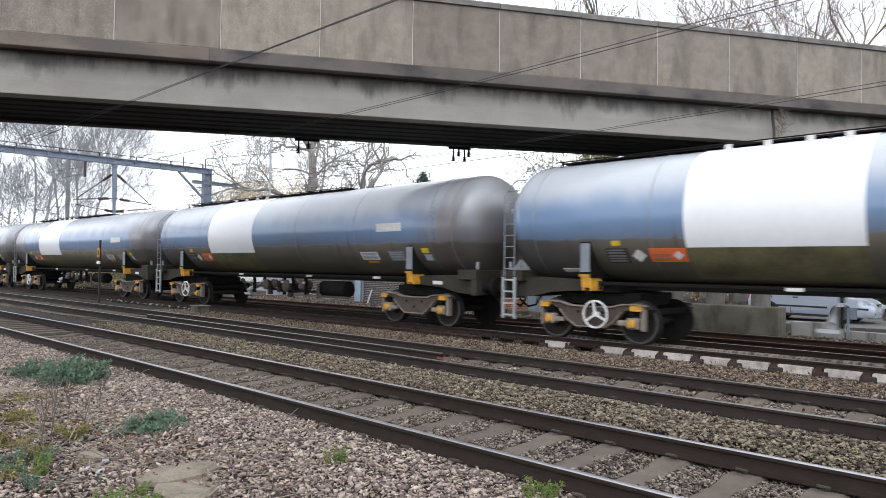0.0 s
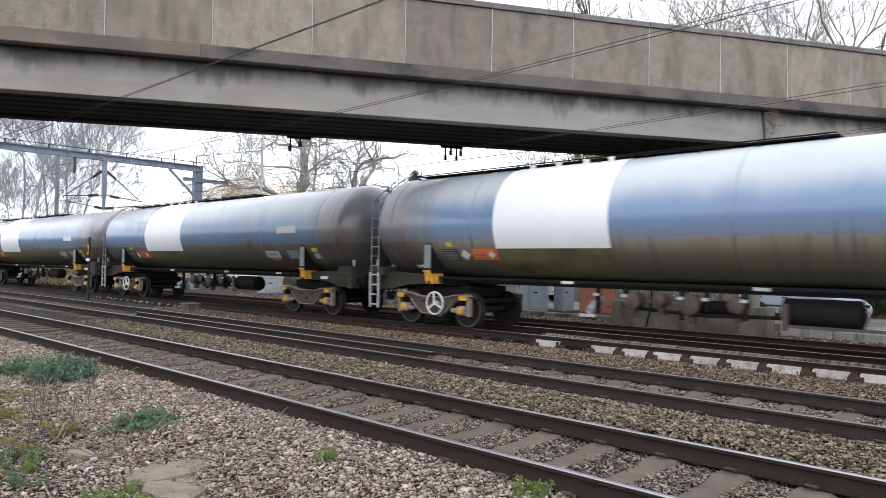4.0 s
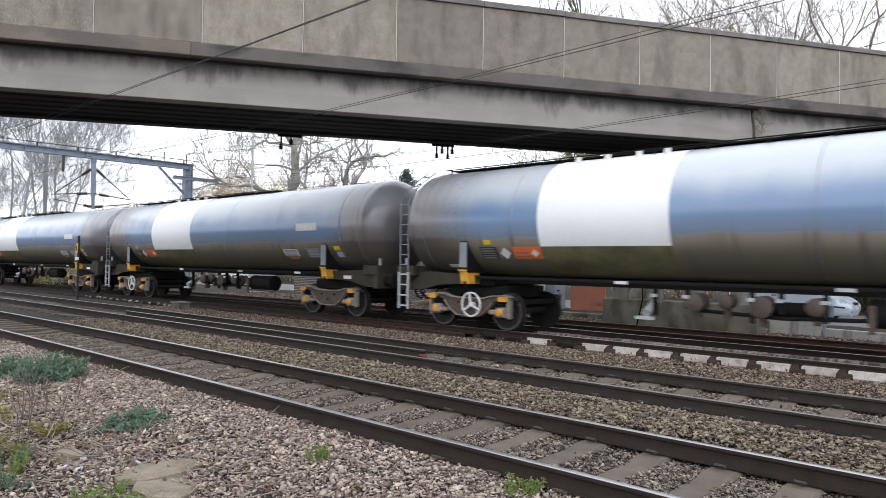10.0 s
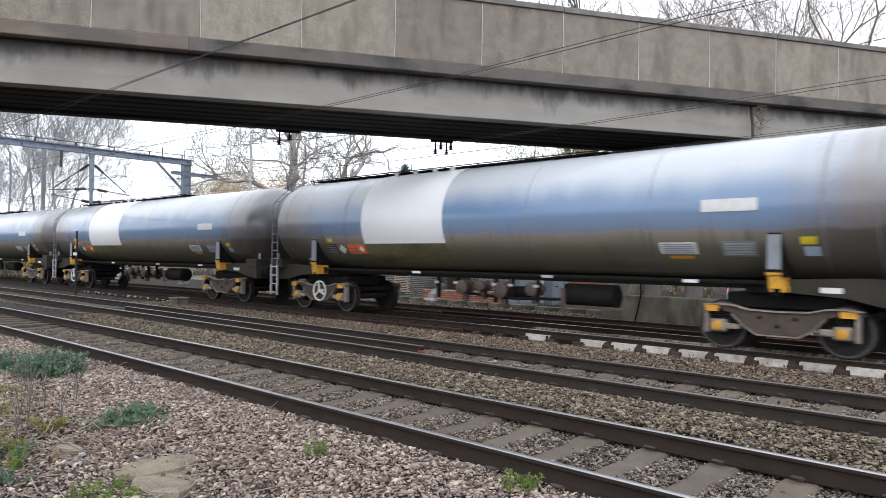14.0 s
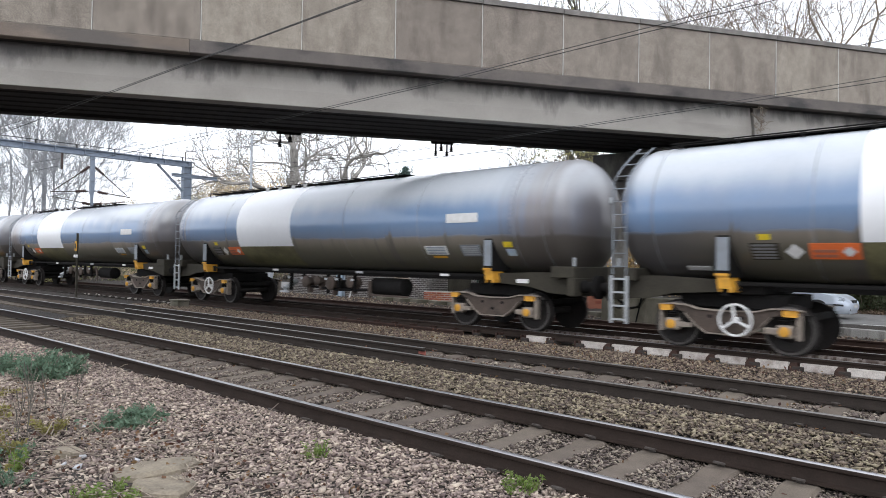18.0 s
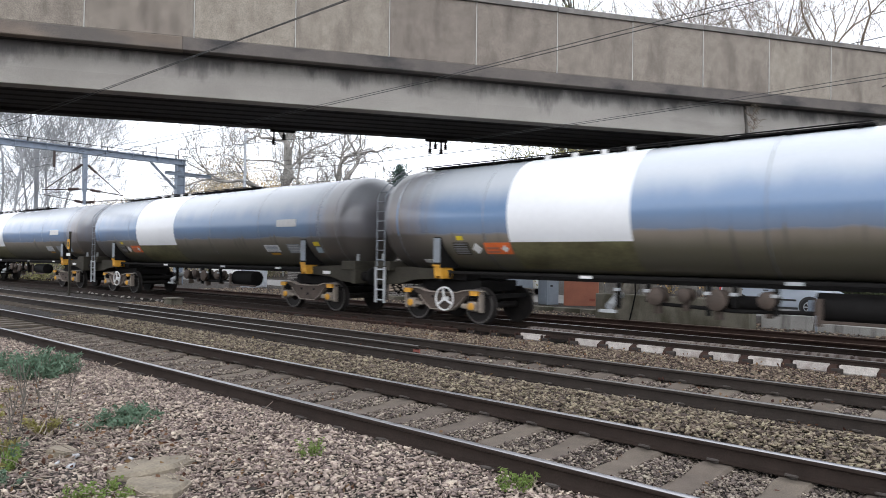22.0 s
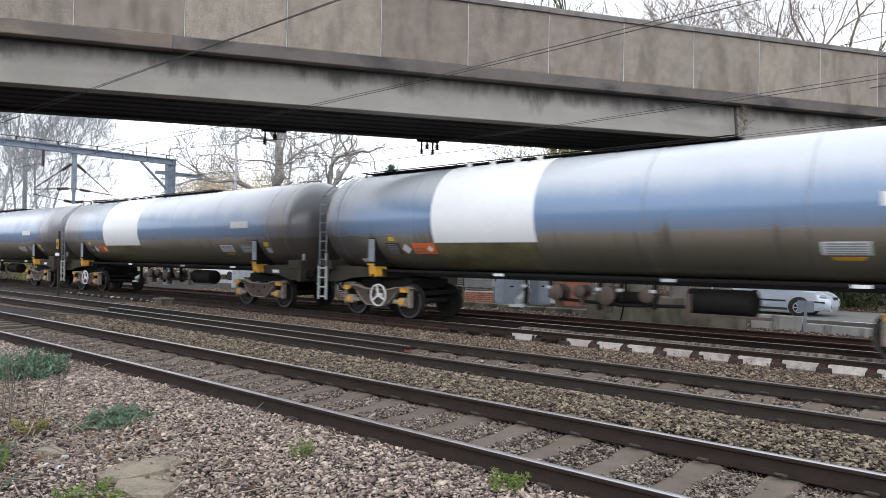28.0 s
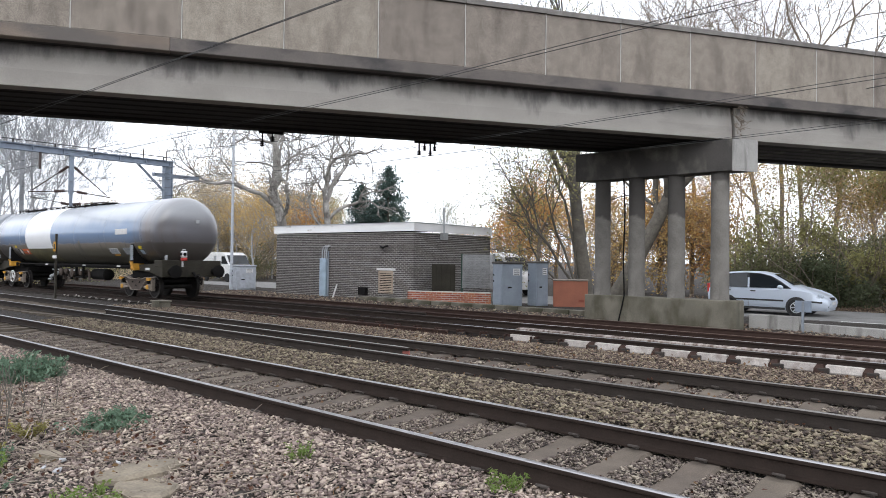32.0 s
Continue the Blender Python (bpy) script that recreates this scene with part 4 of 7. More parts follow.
def arc_plate(x0, x1, a0, a1, r, thick=0.012, n=10, axis_z=0.0):
    """A plate that follows the tank's skin on the camera's side; angles from level, downwards negative."""
    s = Shape()
    rows = []
    for k in range(n + 1):
        a = radians(a0 + (a1 - a0) * k / n)
        c, q = math.cos(a), math.sin(a)
        rows.append([(x0, -c * r, q * r + axis_z), (x1, -c * r, q * r + axis_z), (x1, -c * (r + thick), q * (r + thick) + axis_z), (x0, -c * (r + thick), q * (r + thick) + axis_z)])
    return s.loft(rows)


def wheelset(parent, x):
    s = Shape()
    s.cyl((0, -1.0, 0), (0, 1.0, 0), 0.075, n=12)
    for y in (-0.7525, 0.7525):
        k = 1 if y > 0 else -1
        prof = [(y - k * 0.085, 0.30), (y - k * 0.085, WHEEL_R + 0.028), (y - k * 0.05, WHEEL_R + 0.028), (y - k * 0.045, WHEEL_R), (y + k * 0.06, WHEEL_R - 0.003), (y + k * 0.06, WHEEL_R - 0.06),
                (y + k * 0.03, WHEEL_R - 0.075), (y + k * 0.0, 0.2), (y + k * 0.05, 0.12), (y + k * 0.05, 0.07)]
        s.lathe(prof, 28, "y")
    ob = part("wheelset", s, "wheel", parent, "dark steel wheels on an axle", 40, at=pose(x, 0, WHEEL_R))
    for y, k in ((-0.81, -1), (0.81, 1)):
        rim = Shape().lathe([(y, WHEEL_R - 0.052), (y + k * 0.006, WHEEL_R - 0.05), (y + k * 0.006, WHEEL_R - 0.012), (y, WHEEL_R - 0.008)], 28, "y", False)
        rim.box(-0.05, min(y, y + k * 0.01), -0.2, 0.05, max(y, y + k * 0.01), -0.1)
        part("worn_rim", rim, "tyre_edge", ob)
    return ob


def side_frame_outline():
    """Pressed bogie side: deep belly between two axle arms."""
    top = [(-1.24, 0.76), (-1.0, 0.785), (-0.72, 0.77), (-0.48, 0.71), (0, 0.695), (0.48, 0.71), (0.72, 0.77), (1.0, 0.785), (1.24, 0.76)]
    low = [(1.24, 0.7), (0.98, 0.7), (0.74, 0.64), (0.54, 0.44), (0.34, 0.31), (-0.34, 0.31), (-0.54, 0.44), (-0.74, 0.64), (-0.98, 0.7), (-1.24, 0.7)]
    return top + low


def build_bogie(wagon, x, wheel):
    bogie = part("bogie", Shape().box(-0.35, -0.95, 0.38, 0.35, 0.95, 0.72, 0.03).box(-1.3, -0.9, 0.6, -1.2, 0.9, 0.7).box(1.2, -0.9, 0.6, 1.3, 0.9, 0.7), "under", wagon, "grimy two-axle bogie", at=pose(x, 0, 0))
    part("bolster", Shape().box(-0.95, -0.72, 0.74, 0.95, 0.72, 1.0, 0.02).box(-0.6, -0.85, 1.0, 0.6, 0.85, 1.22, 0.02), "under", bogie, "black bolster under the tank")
    sets = [wheelset(bogie, -0.975), wheelset(bogie, 0.975)]
    for side in (-1, 1):
        y = side * 1.0
        frame_ = Shape().prism(side_frame_outline(), "y", y - 0.03, y + 0.03)
        top = [(u, w) for u, w in side_frame_outline()[:9]]
        flange = Shape()
        flange.loft([[(u, y - 0.075, w), (u, y + 0.075, w), (u, y + 0.075, w + 0.022), (u, y - 0.075, w + 0.022)] for u, w in top])
        belly = side_frame_outline()[11:17]
        low = Shape().loft([[(u, y - 0.07, w - 0.02), (u, y + 0.07, w - 0.02), (u, y + 0.07, w), (u, y - 0.07, w)] for u, w in belly])
        fr = part("side_frame", frame_, "bogie", bogie, "brown brake-dusted side frame", bevel=0.01)
        part("top_flange", flange, "bogie_light", fr)
        part("bottom_flange", low, "bogie_light", fr)
        for u, w in ((-0.28, 0.6), (0.28, 0.6), (0, 0.46)) if side == SIDE else ():
            part("bolt", Shape().cyl((u, y + side * 0.03, w), (u, y + side * 0.05, w), 0.035, n=8), "under", fr)
        for ax in (-0.975, 0.975):
            k = 1 if ax > 0 else -1
            box = Shape().box(ax - 0.13, y - 0.1, 0.31, ax + 0.13, y + 0.1, 0.53, 0.03)
            box.box(ax - k * 0.34, y - 0.07, 0.36, ax - k * 0.12, y + 0.07, 0.47, 0.02)
            b = part("axle_box", box, "bogie_light", bogie, "pale dusty axle box")
            part("axle_cap", Shape().lathe([(y + side * 0.1, 0.088), (y + side * 0.13, 0.084), (y + side * 0.14, 0.055)], 14, "y"), "yellow", b, "yellow axle cap", 40, at=pose(ax, 0, WHEEL_R))
            coil = [(0.56, 0.08)] + [(0.58 + 0.02 * t, 0.105 if t % 2 else 0.08) for t in range(7)] + [(0.72, 0.08)]
            part("spring", Shape().lathe(coil, 12, "z"), "under", b, "dark coil spring", at=pose(ax, y + side * 0.02, 0))
            guide = Shape().box(min(ax + k * 0.17, ax + k * 0.24), y - 0.06, 0.28, max(ax + k * 0.17, ax + k * 0.24), y + 0.09, 0.74, 0.012)
            part("axle_guide", guide, "bogie_light", bogie)
            part("damper_cap", Shape().box(ax - 0.02 if k > 0 else ax - 0.2, y + side * 0.06, 0.67, ax + 0.2 if k > 0 else ax + 0.02, y + side * 0.12, 0.78, 0.012), "yellow", b, "yellow spring cap")
    if wheel:
        y = SIDE * 1.16
        w = Shape()
        w.lathe([(y - 0.012, 0.252), (y - 0.018, 0.258), (y - 0.018, 0.282), (y - 0.012, 0.288), (y + 0.012, 0.288), (y + 0.018, 0.282), (y + 0.018, 0.258), (y + 0.012, 0.252), (y - 0.012, 0.252)], 32, "y", False)
        w.v = [(p[0], p[1], p[2] + 0.57) for p in w.v]
        for a in (100, 215, 335):
            c, q = math.cos(radians(a)), math.sin(radians(a))
            w.loft([[(c * r - q * u, y + d, 0.57 + q * r + c * u) for u, d in ((-0.02, -0.02), (0.02, -0.02), (0.02, 0.015), (-0.02, 0.015))] for r in (0.02, 0.25)])
        w.cyl((0, y - 0.03, 0.57), (0, y + 0.12, 0.57), 0.05, n=10)
        part("handbrake_wheel", w, "white", bogie, "white three-spoked handbrake wheel", 40, at=pose(0.2, 0, 0))
    return sets


def plate_lines(rows, x0, x1, r, a0, a1, mat, parent, n=1):
    for k in range(rows):
        m = a0 + (a1 - a0) * (k + 0.5) / rows
        d = (a1 - a0) / rows * 0.28
        part("print_bar", arc_plate(x0, x1, m - d, m + d, r, 0.004, 2), mat, parent)


def build_wagon():
    wagon = thing("tank_wagon", "blue-grey bogie tank wagon with a white band and grimy belly", "tank wagon", group="tank train")
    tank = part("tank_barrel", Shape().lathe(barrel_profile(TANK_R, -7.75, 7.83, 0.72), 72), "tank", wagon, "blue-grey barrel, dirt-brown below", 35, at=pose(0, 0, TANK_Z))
    rings = (-7.5, -4.8, 1.2, 4.0, 6.9, 7.65)
    part("end_label", Shape().box(8.52, 0.02, 0.3, 8.56, 0.16, 0.43, 0.004), "silver", tank, "small pale label on the dished end")
    for x in rings:
        part("weld_ring", Shape().lathe([(x - 0.03, TANK_R - 0.002), (x - 0.012, TANK_R + 0.006), (x + 0.012, TANK_R + 0.006), (x + 0.03, TANK_R - 0.002)], 72, "x", False), "tank", tank, smooth=50)
        part("seam", Shape().lathe([(x + 0.03, TANK_R + 0.0005), (x + 0.034, TANK_R + 0.003), (x + 0.043, TANK_R + 0.003), (x + 0.047, TANK_R + 0.0005)], 72, "x", False), "seam", tank, "dark plate seam", 50)
    # white band: wraps over the top, ends at a ruled line low on each side
    band = Shape()
    rows = []
    for k in range(49):
        a = radians(-28 + 236 * k / 48)
        rows.append([(-4.1, -math.cos(a) * (TANK_R + 0.004), math.sin(a) * (TANK_R + 0.004)), (-1.2, -math.cos(a) * (TANK_R + 0.004), math.sin(a) * (TANK_R + 0.004)),
                     (-1.2, -math.cos(a) * (TANK_R - 0.02), math.sin(a) * (TANK_R - 0.02)), (-4.1, -math.cos(a) * (TANK_R - 0.02), math.sin(a) * (TANK_R - 0.02))])
    band.loft(rows)
    part("white_band", band, "band", tank, "broad white painted band", 35)
    # markings on the skin
    def plate(name, x0, x1, a0, a1, mat, label):
        return part(name, arc_plate(x0, x1, a0, a1, TANK_R + 0.003, 0.008, 6), mat, tank, label)
    plate("owner_label", 5.0, 5.95, -4.5, 5.0, "white", "plain white label")
    data = plate("data_plate", 4.15, 4.85, -40, -29, "white", "white plate with lines of print")
    plate_lines(5, 4.2, 4.8, TANK_R + 0.012, -39.5, -29.5, "cabinet", data)
    part("yellow_print", arc_plate(4.3, 4.75, -45, -42, TANK_R + 0.003, 0.006, 2), "yellow", tank)
    grey = plate("inspection_plate", 5.3, 5.88, -42, -28, "saddle", "grey plate with faint print")
    plate_lines(5, 5.35, 5.83, TANK_R + 0.012, -41, -29, "silver", grey)
    plate("small_plate", 6.62, 6.86, -41, -33, "paleblue", "small pale blue square")
    plate("yellow_tab", -5.62, -5.43, -25.5, -21, "lemon", "yellow square")
    plate("yellow_square", 6.58, 6.82, -31, -25, "lemon", "yellow square")
    haz = plate("code_plate", -5.78, -5.3, -43, -28, "tankframe", "dark plate with pale print")
    plate_lines(5, -5.75, -5.36, TANK_R + 0.012, -42.5, -28.5, "print_grey", haz)
    plate("number_strip", -7.0, -6.55, -57, -51.5, "white", "small pale strip")
    for a, b in ((-28.4, -66), (208.4, 246)):
        part("band_skirt", arc_plate(-4.09, -1.21, a, b, TANK_R - 0.004, 0.007, 8), "algae", tank, "algae-green grime below the white band", 35)
    a0, a1 = -42, -28.5
    orange = plate("hazard_panel", -4.85, -4.12, a0, a1, "orange", "orange hazard panel")
    plate_lines(2, -4.8, -4.45, TANK_R + 0.012, a0 + 1, a1 - 4, "terracotta", orange)
    for name, cx, host, size in (("hazard_diamond", -5.07, tank, 0.15), ("diamond_sign", -4.28, orange, 0.1)):
        d = Shape()
        mid = radians(-35)
        ctr = Vector((cx, -math.cos(mid) * (TANK_R + 0.02), math.sin(mid) * (TANK_R + 0.02)))
        up = Vector((0, -math.sin(-mid), math.cos(mid)))
        pts = [ctr + Vector((size, 0, 0)), ctr + up * size, ctr - Vector((size, 0, 0)), ctr - up * size]
        out = Vector((0, -math.cos(mid), math.sin(mid))) * 0.006
        d.loft([[tuple(p) for p in pts], [tuple(p + out) for p in pts]])
        part(name, d, "white", host, "white hazard diamond")
    # saddles over the bogies
    for x in (-BOGIE_X, BOGIE_X):
        for side in (-1, 1):
            yo = side * 1.22
            s = Shape().loft([[(x - 0.13, side * 0.6, 1.3), (x + 0.16, side * 0.6, 1.3), (x + 0.14, yo, 1.3), (x - 0.13, yo, 1.3)], [(x - 0.11, side * 0.75, 2.03), (x + 0.11, side * 0.75, 2.03), (x + 0.11, yo, 2.03), (x - 0.11, yo, 2.03)]])
            sad = part("saddle", s, "under", wagon, "dark saddle box")
            part("saddle_plate", Shape().box(x - 0.11, min(yo, yo + side * 0.012), 1.42, x + 0.105, max(yo, yo + side * 0.012), 2.0), "saddle", sad, "grey front plate", bevel=0.004)
            br = Shape()
            ya, yb_ = side * 0.8, side * 1.22
            br.loft([[(x - 0.08, ya, 1.1), (x + 0.2, ya, 1.1), (x + 0.16, yb_, 1.1), (x - 0.08, yb_, 1.1)], [(x - 0.11, ya, 1.36), (x + 0.1, ya, 1.36), (x + 0.1, side * 1.23, 1.36), (x - 0.11, side * 1.23, 1.36)]])
            for u0, u1 in ((-0.07, -0.03), (0.1, 0.18)):
                br.box(x + u0, min(ya, yb_), 1.04, x + u1, max(ya, yb_), 1.13)
            part("jacking_bracket", br, "yellow", sad, "yellow jacking bracket", bevel=0.01)
            part("bracket_lip", Shape().box(x - 0.125, min(side * 1.23, side * 1.26), 1.33, x + 0.115, max(side * 1.23, side * 1.26), 1.37), "yellow", sad)
            foot = Shape().box(x - 0.065, side * 1.1 - 0.02, 0.98, x + 0.085, side * 1.1 + 0.02, 1.12)
            part("bracket_slot", foot, "under", sad)
    # frame, ends
    for side in (-1, 1):
        y = side * 0.95
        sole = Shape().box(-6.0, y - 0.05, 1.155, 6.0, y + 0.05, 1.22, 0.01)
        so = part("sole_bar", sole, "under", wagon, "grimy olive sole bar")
        for k, x in enumerate((-2.3, 1.6, 4.7)):
            part("label_holder", Shape().box(x - 0.14, y + side * 0.05, 1.15, x + 0.14, y + side * 0.06, 1.21), "silver" if k % 2 else "white", so)
        for e in (-1, 1):
            draw = Shape()
            prof = [(6.0, 1.24), (6.0, 1.06), (6.6, 1.02), (7.2, 0.98), (7.7, 0.86), (8.25, 0.84), (8.25, 1.28), (7.4, 1.3)]
            draw.prism([(e * u, w) for u, w in prof], "y", y - 0.05, y + 0.05)
            part("end_frame", draw, "tankframe", wagon)
            if e > 0:
                part("white_tab", Shape().box(e * 7.0 - 0.16, y + side * 0.051, 1.05, e * 7.0 + 0.16, y + side * 0.06, 1.14), "white", wagon)
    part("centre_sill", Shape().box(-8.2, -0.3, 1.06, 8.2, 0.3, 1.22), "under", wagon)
    for e in (-1, 1):
        part("headstock", Shape().box(min(e * 8.25, e * 8.43), -1.2, 0.82, max(e * 8.25, e * 8.43), 1.2, 1.2, 0.015), "tankframe", wagon, "dark headstock beam")
        part("end_platform", Shape().box(min(e * 7.85, e * 8.42), -1.2, 1.19, max(e * 7.85, e * 8.42), 1.2, 1.43, 0.015), "tankframe", wagon, "olive end platform")
        for side in (-1, 1):
            buf = part("buffer", Shape().lathe([(0, 0.13), (0.1, 0.13), (0.12, 0.1), (0.29, 0.1)], 16).moved(pose(e * 8.43, side * 0.87, 1.02, 0, 0, 0 if e > 0 else 180)), "under", wagon, "black oval buffer", 40)
            part("buffer_head", Shape().lathe([(0.28, 0.12), (0.32, 0.24), (0.36, 0.24), (0.38, 0.15)], 20).moved(pose(e * 8.43, side * 0.87, 1.02, 0, 0, 0 if e > 0 else 180)), "under", buf, smooth=40)
            hook = Shape().box(e * 8.3 - 0.02, side * 1.0 - 0.02, 1.44, e * 8.3 + 0.02, side * 1.0 + 0.05, 1.62)
            part("lamp_iron", hook, "silver", wagon, "pale lamp iron")
        part("coupling", Shape().tube([(e * 8.33, 0, 0.98), (e * 8.5, 0, 0.95), (e * 8.7, 0, 0.8), (e * 8.85, 0, 0.9)], 0.05, 8).tube([(e * 8.33, 0.25, 0.85), (e * 8.5, 0.25, 0.6), (e * 8.7, 0.2, 0.55), (e * 8.9, 0.1, 0.75)], 0.03, 6), "under", wagon, "screw coupling with brake hose")
    # ladder at the handbrake end
    lad = Shape()
    for x in (-8.33, -8.01):
        lad.box(x - 0.028, -1.24, 0.36, x + 0.028, -1.19, 1.28)
    for k in range(4):
        lad.box(-8.33, -1.235, 0.42 + k * 0.26, -8.01, -1.195, 0.455 + k * 0.26)
    part("step_ladder", lad, "silver", wagon, "pale galvanised step ladder")
    up = Shape()

    def ladder_at(z):
        f = max(0.0, min(1.0, (z - 3.05) / 0.78))
        return 0.16 * f ** 1.5, -1.21 + 0.8 * f ** 1.4
    for x in (-8.31, -8.03):
        up.tube([(x + ladder_at(z)[0], ladder_at(z)[1], z) for z in (1.3, 2.0, 2.7, 3.05, 3.2, 3.35, 3.5, 3.65, 3.75, 3.83)], 0.015, 6)
    for k in range(10):
        z = 1.46 + k * 0.25
        dx, y = ladder_at(z)
        up.cyl((-8.31 + dx, y, z), (-8.03 + dx, y, z), 0.013, n=6)
    part("end_ladder", up, "saddle", wagon, "dark end ladder to the walkway")
    # top walkway with a hand rail, manhole and valves
    top = TANK_Z + TANK_R
    part("top_walkway", Shape().box(-7.4, -0.3, top + 0.015, 2.6, 0.3, top + 0.04), "under", wagon, "dark top walkway grating")
    rail = Shape().tube([(-7.5, -0.42, top + 0.045), (2.6, -0.42, top + 0.045)], 0.013, 6)
    for k in range(10):
        x = -7.3 + k * 1.08
        rail.box(x - 0.015, -0.45, top - 0.1, x + 0.015, -0.41, top + 0.055)
    part("walkway_edge_rail", rail, "under", wagon)
    for x in (-3.6, -2.9, -2.2, -1.6):
        part("rail_foot", Shape().box(x - 0.06, -0.5, top - 0.1, x + 0.06, -0.45, top + 0.02), "white", wagon)
    part("manhole", Shape().lathe([(top - 0.08, 0.28), (top + 0.01, 0.28), (top + 0.02, 0.32), (top + 0.05, 0.32), (top + 0.06, 0.2)], 20, "z").moved(pose(0.6, 0, 0)), "under", wagon, "manhole lid", 40)
    # brake gear and discharge pipes under the belly
    part("air_reservoir", Shape().lathe([(-0.64, 0.1), (-0.58, 0.24), (0.58, 0.24), (0.64, 0.1)], 18).moved(pose(2.45, -0.62, 0.8)), "under", wagon, "black air reservoir", 40)
    part("brake_cylinder", Shape().lathe([(-0.4, 0.13), (0.35, 0.13), (0.4, 0.06)], 14).moved(pose(0.7, -0.6, 0.8)), "under", wagon, smooth=40)
    pipe = Shape().tube([(-1.0, -0.5, 0.98), (-1.0, -0.75, 0.72), (0.6, -0.85, 0.66), (1.9, -0.8, 0.7), (2.0, -0.6, 0.98)], 0.035, 8)
    part("brake_pipe", pipe, "under", wagon)
    for x, z in ((-1.62, 0.58), (-1.0, 0.74), (0.15, 0.55), (0.62, 0.72), (1.3, 0.62)):
        part("hanger", Shape().box(x - 0.035, -0.95, z, x + 0.035, -0.85, 1.1, 0.01), "under", wagon)
        part("hanger_plate", Shape().box(x - 0.06, -1.0, 0.93, x + 0.06, -0.98, 0.99), "silver", wagon)
    part("discharge_valve", Shape().cyl((-1.75, -1.05, 0.62), (-1.75, -0.6, 0.85), 0.08, n=10).box(-1.95, -1.08, 0.5, -1.6, -1.0, 0.56), "silver", wagon, "pale discharge valve handle")
    for x, z, r in ((-0.85, 0.86, 0.17), (-0.3, 0.9, 0.13), (0.3, 0.84, 0.19), (1.15, 0.88, 0.15)):
        body = Shape().lathe([(-1.02, 0.03), (-1.0, r * 0.7), (-0.97, r), (-0.9, r), (-0.88, r * 0.7), (-0.7, r * 0.7), (-0.68, r), (-0.63, r), (-0.6, 0.05)], 16, "y").moved(pose(x, 0, z))
        body.box(x - 0.05, -0.85, z - r - 0.16, x + 0.05, -0.7, z)
        part("outlet_valve", body, "bogie", wagon, "dusty brown outlet valve", 40)
    part("lever", Shape().box(2.0, -0.95, 0.55, 3.4, -0.9, 0.6).box(1.9, -0.95, 0.5, 2.0, -0.9, 0.95), "bogie", wagon)
    sets = build_bogie(wagon, -BOGIE_X, True) + build_bogie(wagon, BOGIE_X, False)
    return wagon, sets


# ---------------------------------------------------------------- relay building and cabinets
def brick_wall(host, mat, origin, along, length, height, brick=(0.215, 0.065), max_parts=300, proud=0.006, gap=0.018, first=0.0, skip=None):
    """Stretcher bond: separate bricks over the stretch nearest to the tracks, the rest joined."""
    ux, uy = along
    nx, ny = uy, -ux
    me = Shape().box(0, 0, 0, brick[0], 0.03, brick[1], 0.004).mesh("brick")
    me.materials.append(MAT[mat])
    rz = math.degrees(math.atan2(uy, ux))
    rows = int(height / (brick[1] + gap))
    rest, count = Shape(), 0
    step = brick[0] + gap
    for r in range(rows):
        k, u = 0, -(step / 2 if r % 2 else 0.0)
        while u < length - 0.02:
            a, b = max(u, 0), min(u + brick[0], length)
            z = r * (brick[1] + gap)
            if b - a > 0.03 and not (skip and skip((a + b) / 2, z)):
                if first <= u and b - a > brick[0] - 0.002 and count < max_parts and u + step < length:
                    d = proud + random.uniform(-0.002, 0.002)
                    part("brick", me, None, host, at=pose(origin[0] + ux * a + nx * d, origin[1] + uy * a + ny * d, origin[2] + z, 0, 0, rz))
                    count += 1
                else:
                    d = proud
                    c = [(a, d), (b, d), (b, d - 0.03), (a, d - 0.03)]
                    pts = [(origin[0] + ux * s + nx * w, origin[1] + uy * s + ny * w) for s, w in c]
                    rest.loft([[(x, y, origin[2] + z) for x, y in pts], [(x, y, origin[2] + z + brick[1]) for x, y in pts]])
            u += step
    if rest.v:
        tagged(part("brickwork", rest, MAT[mat + "_rest"] if mat + "_rest" in MAT else mat, host), kind="stuff")


MAT["brick_rest"] = material("brown_grey_brickwork", (0.115, 0.104, 0.098), rough=0.92, dark=(0.068, 0.061, 0.058), scale=3, fine=60, bump=0.4, island=0.28)
MAT["redbrick_rest"] = material("red_brickwork", (0.4, 0.135, 0.075), rough=0.9, dark=(0.26, 0.095, 0.06), scale=4, fine=60, bump=0.3, island=0.22)


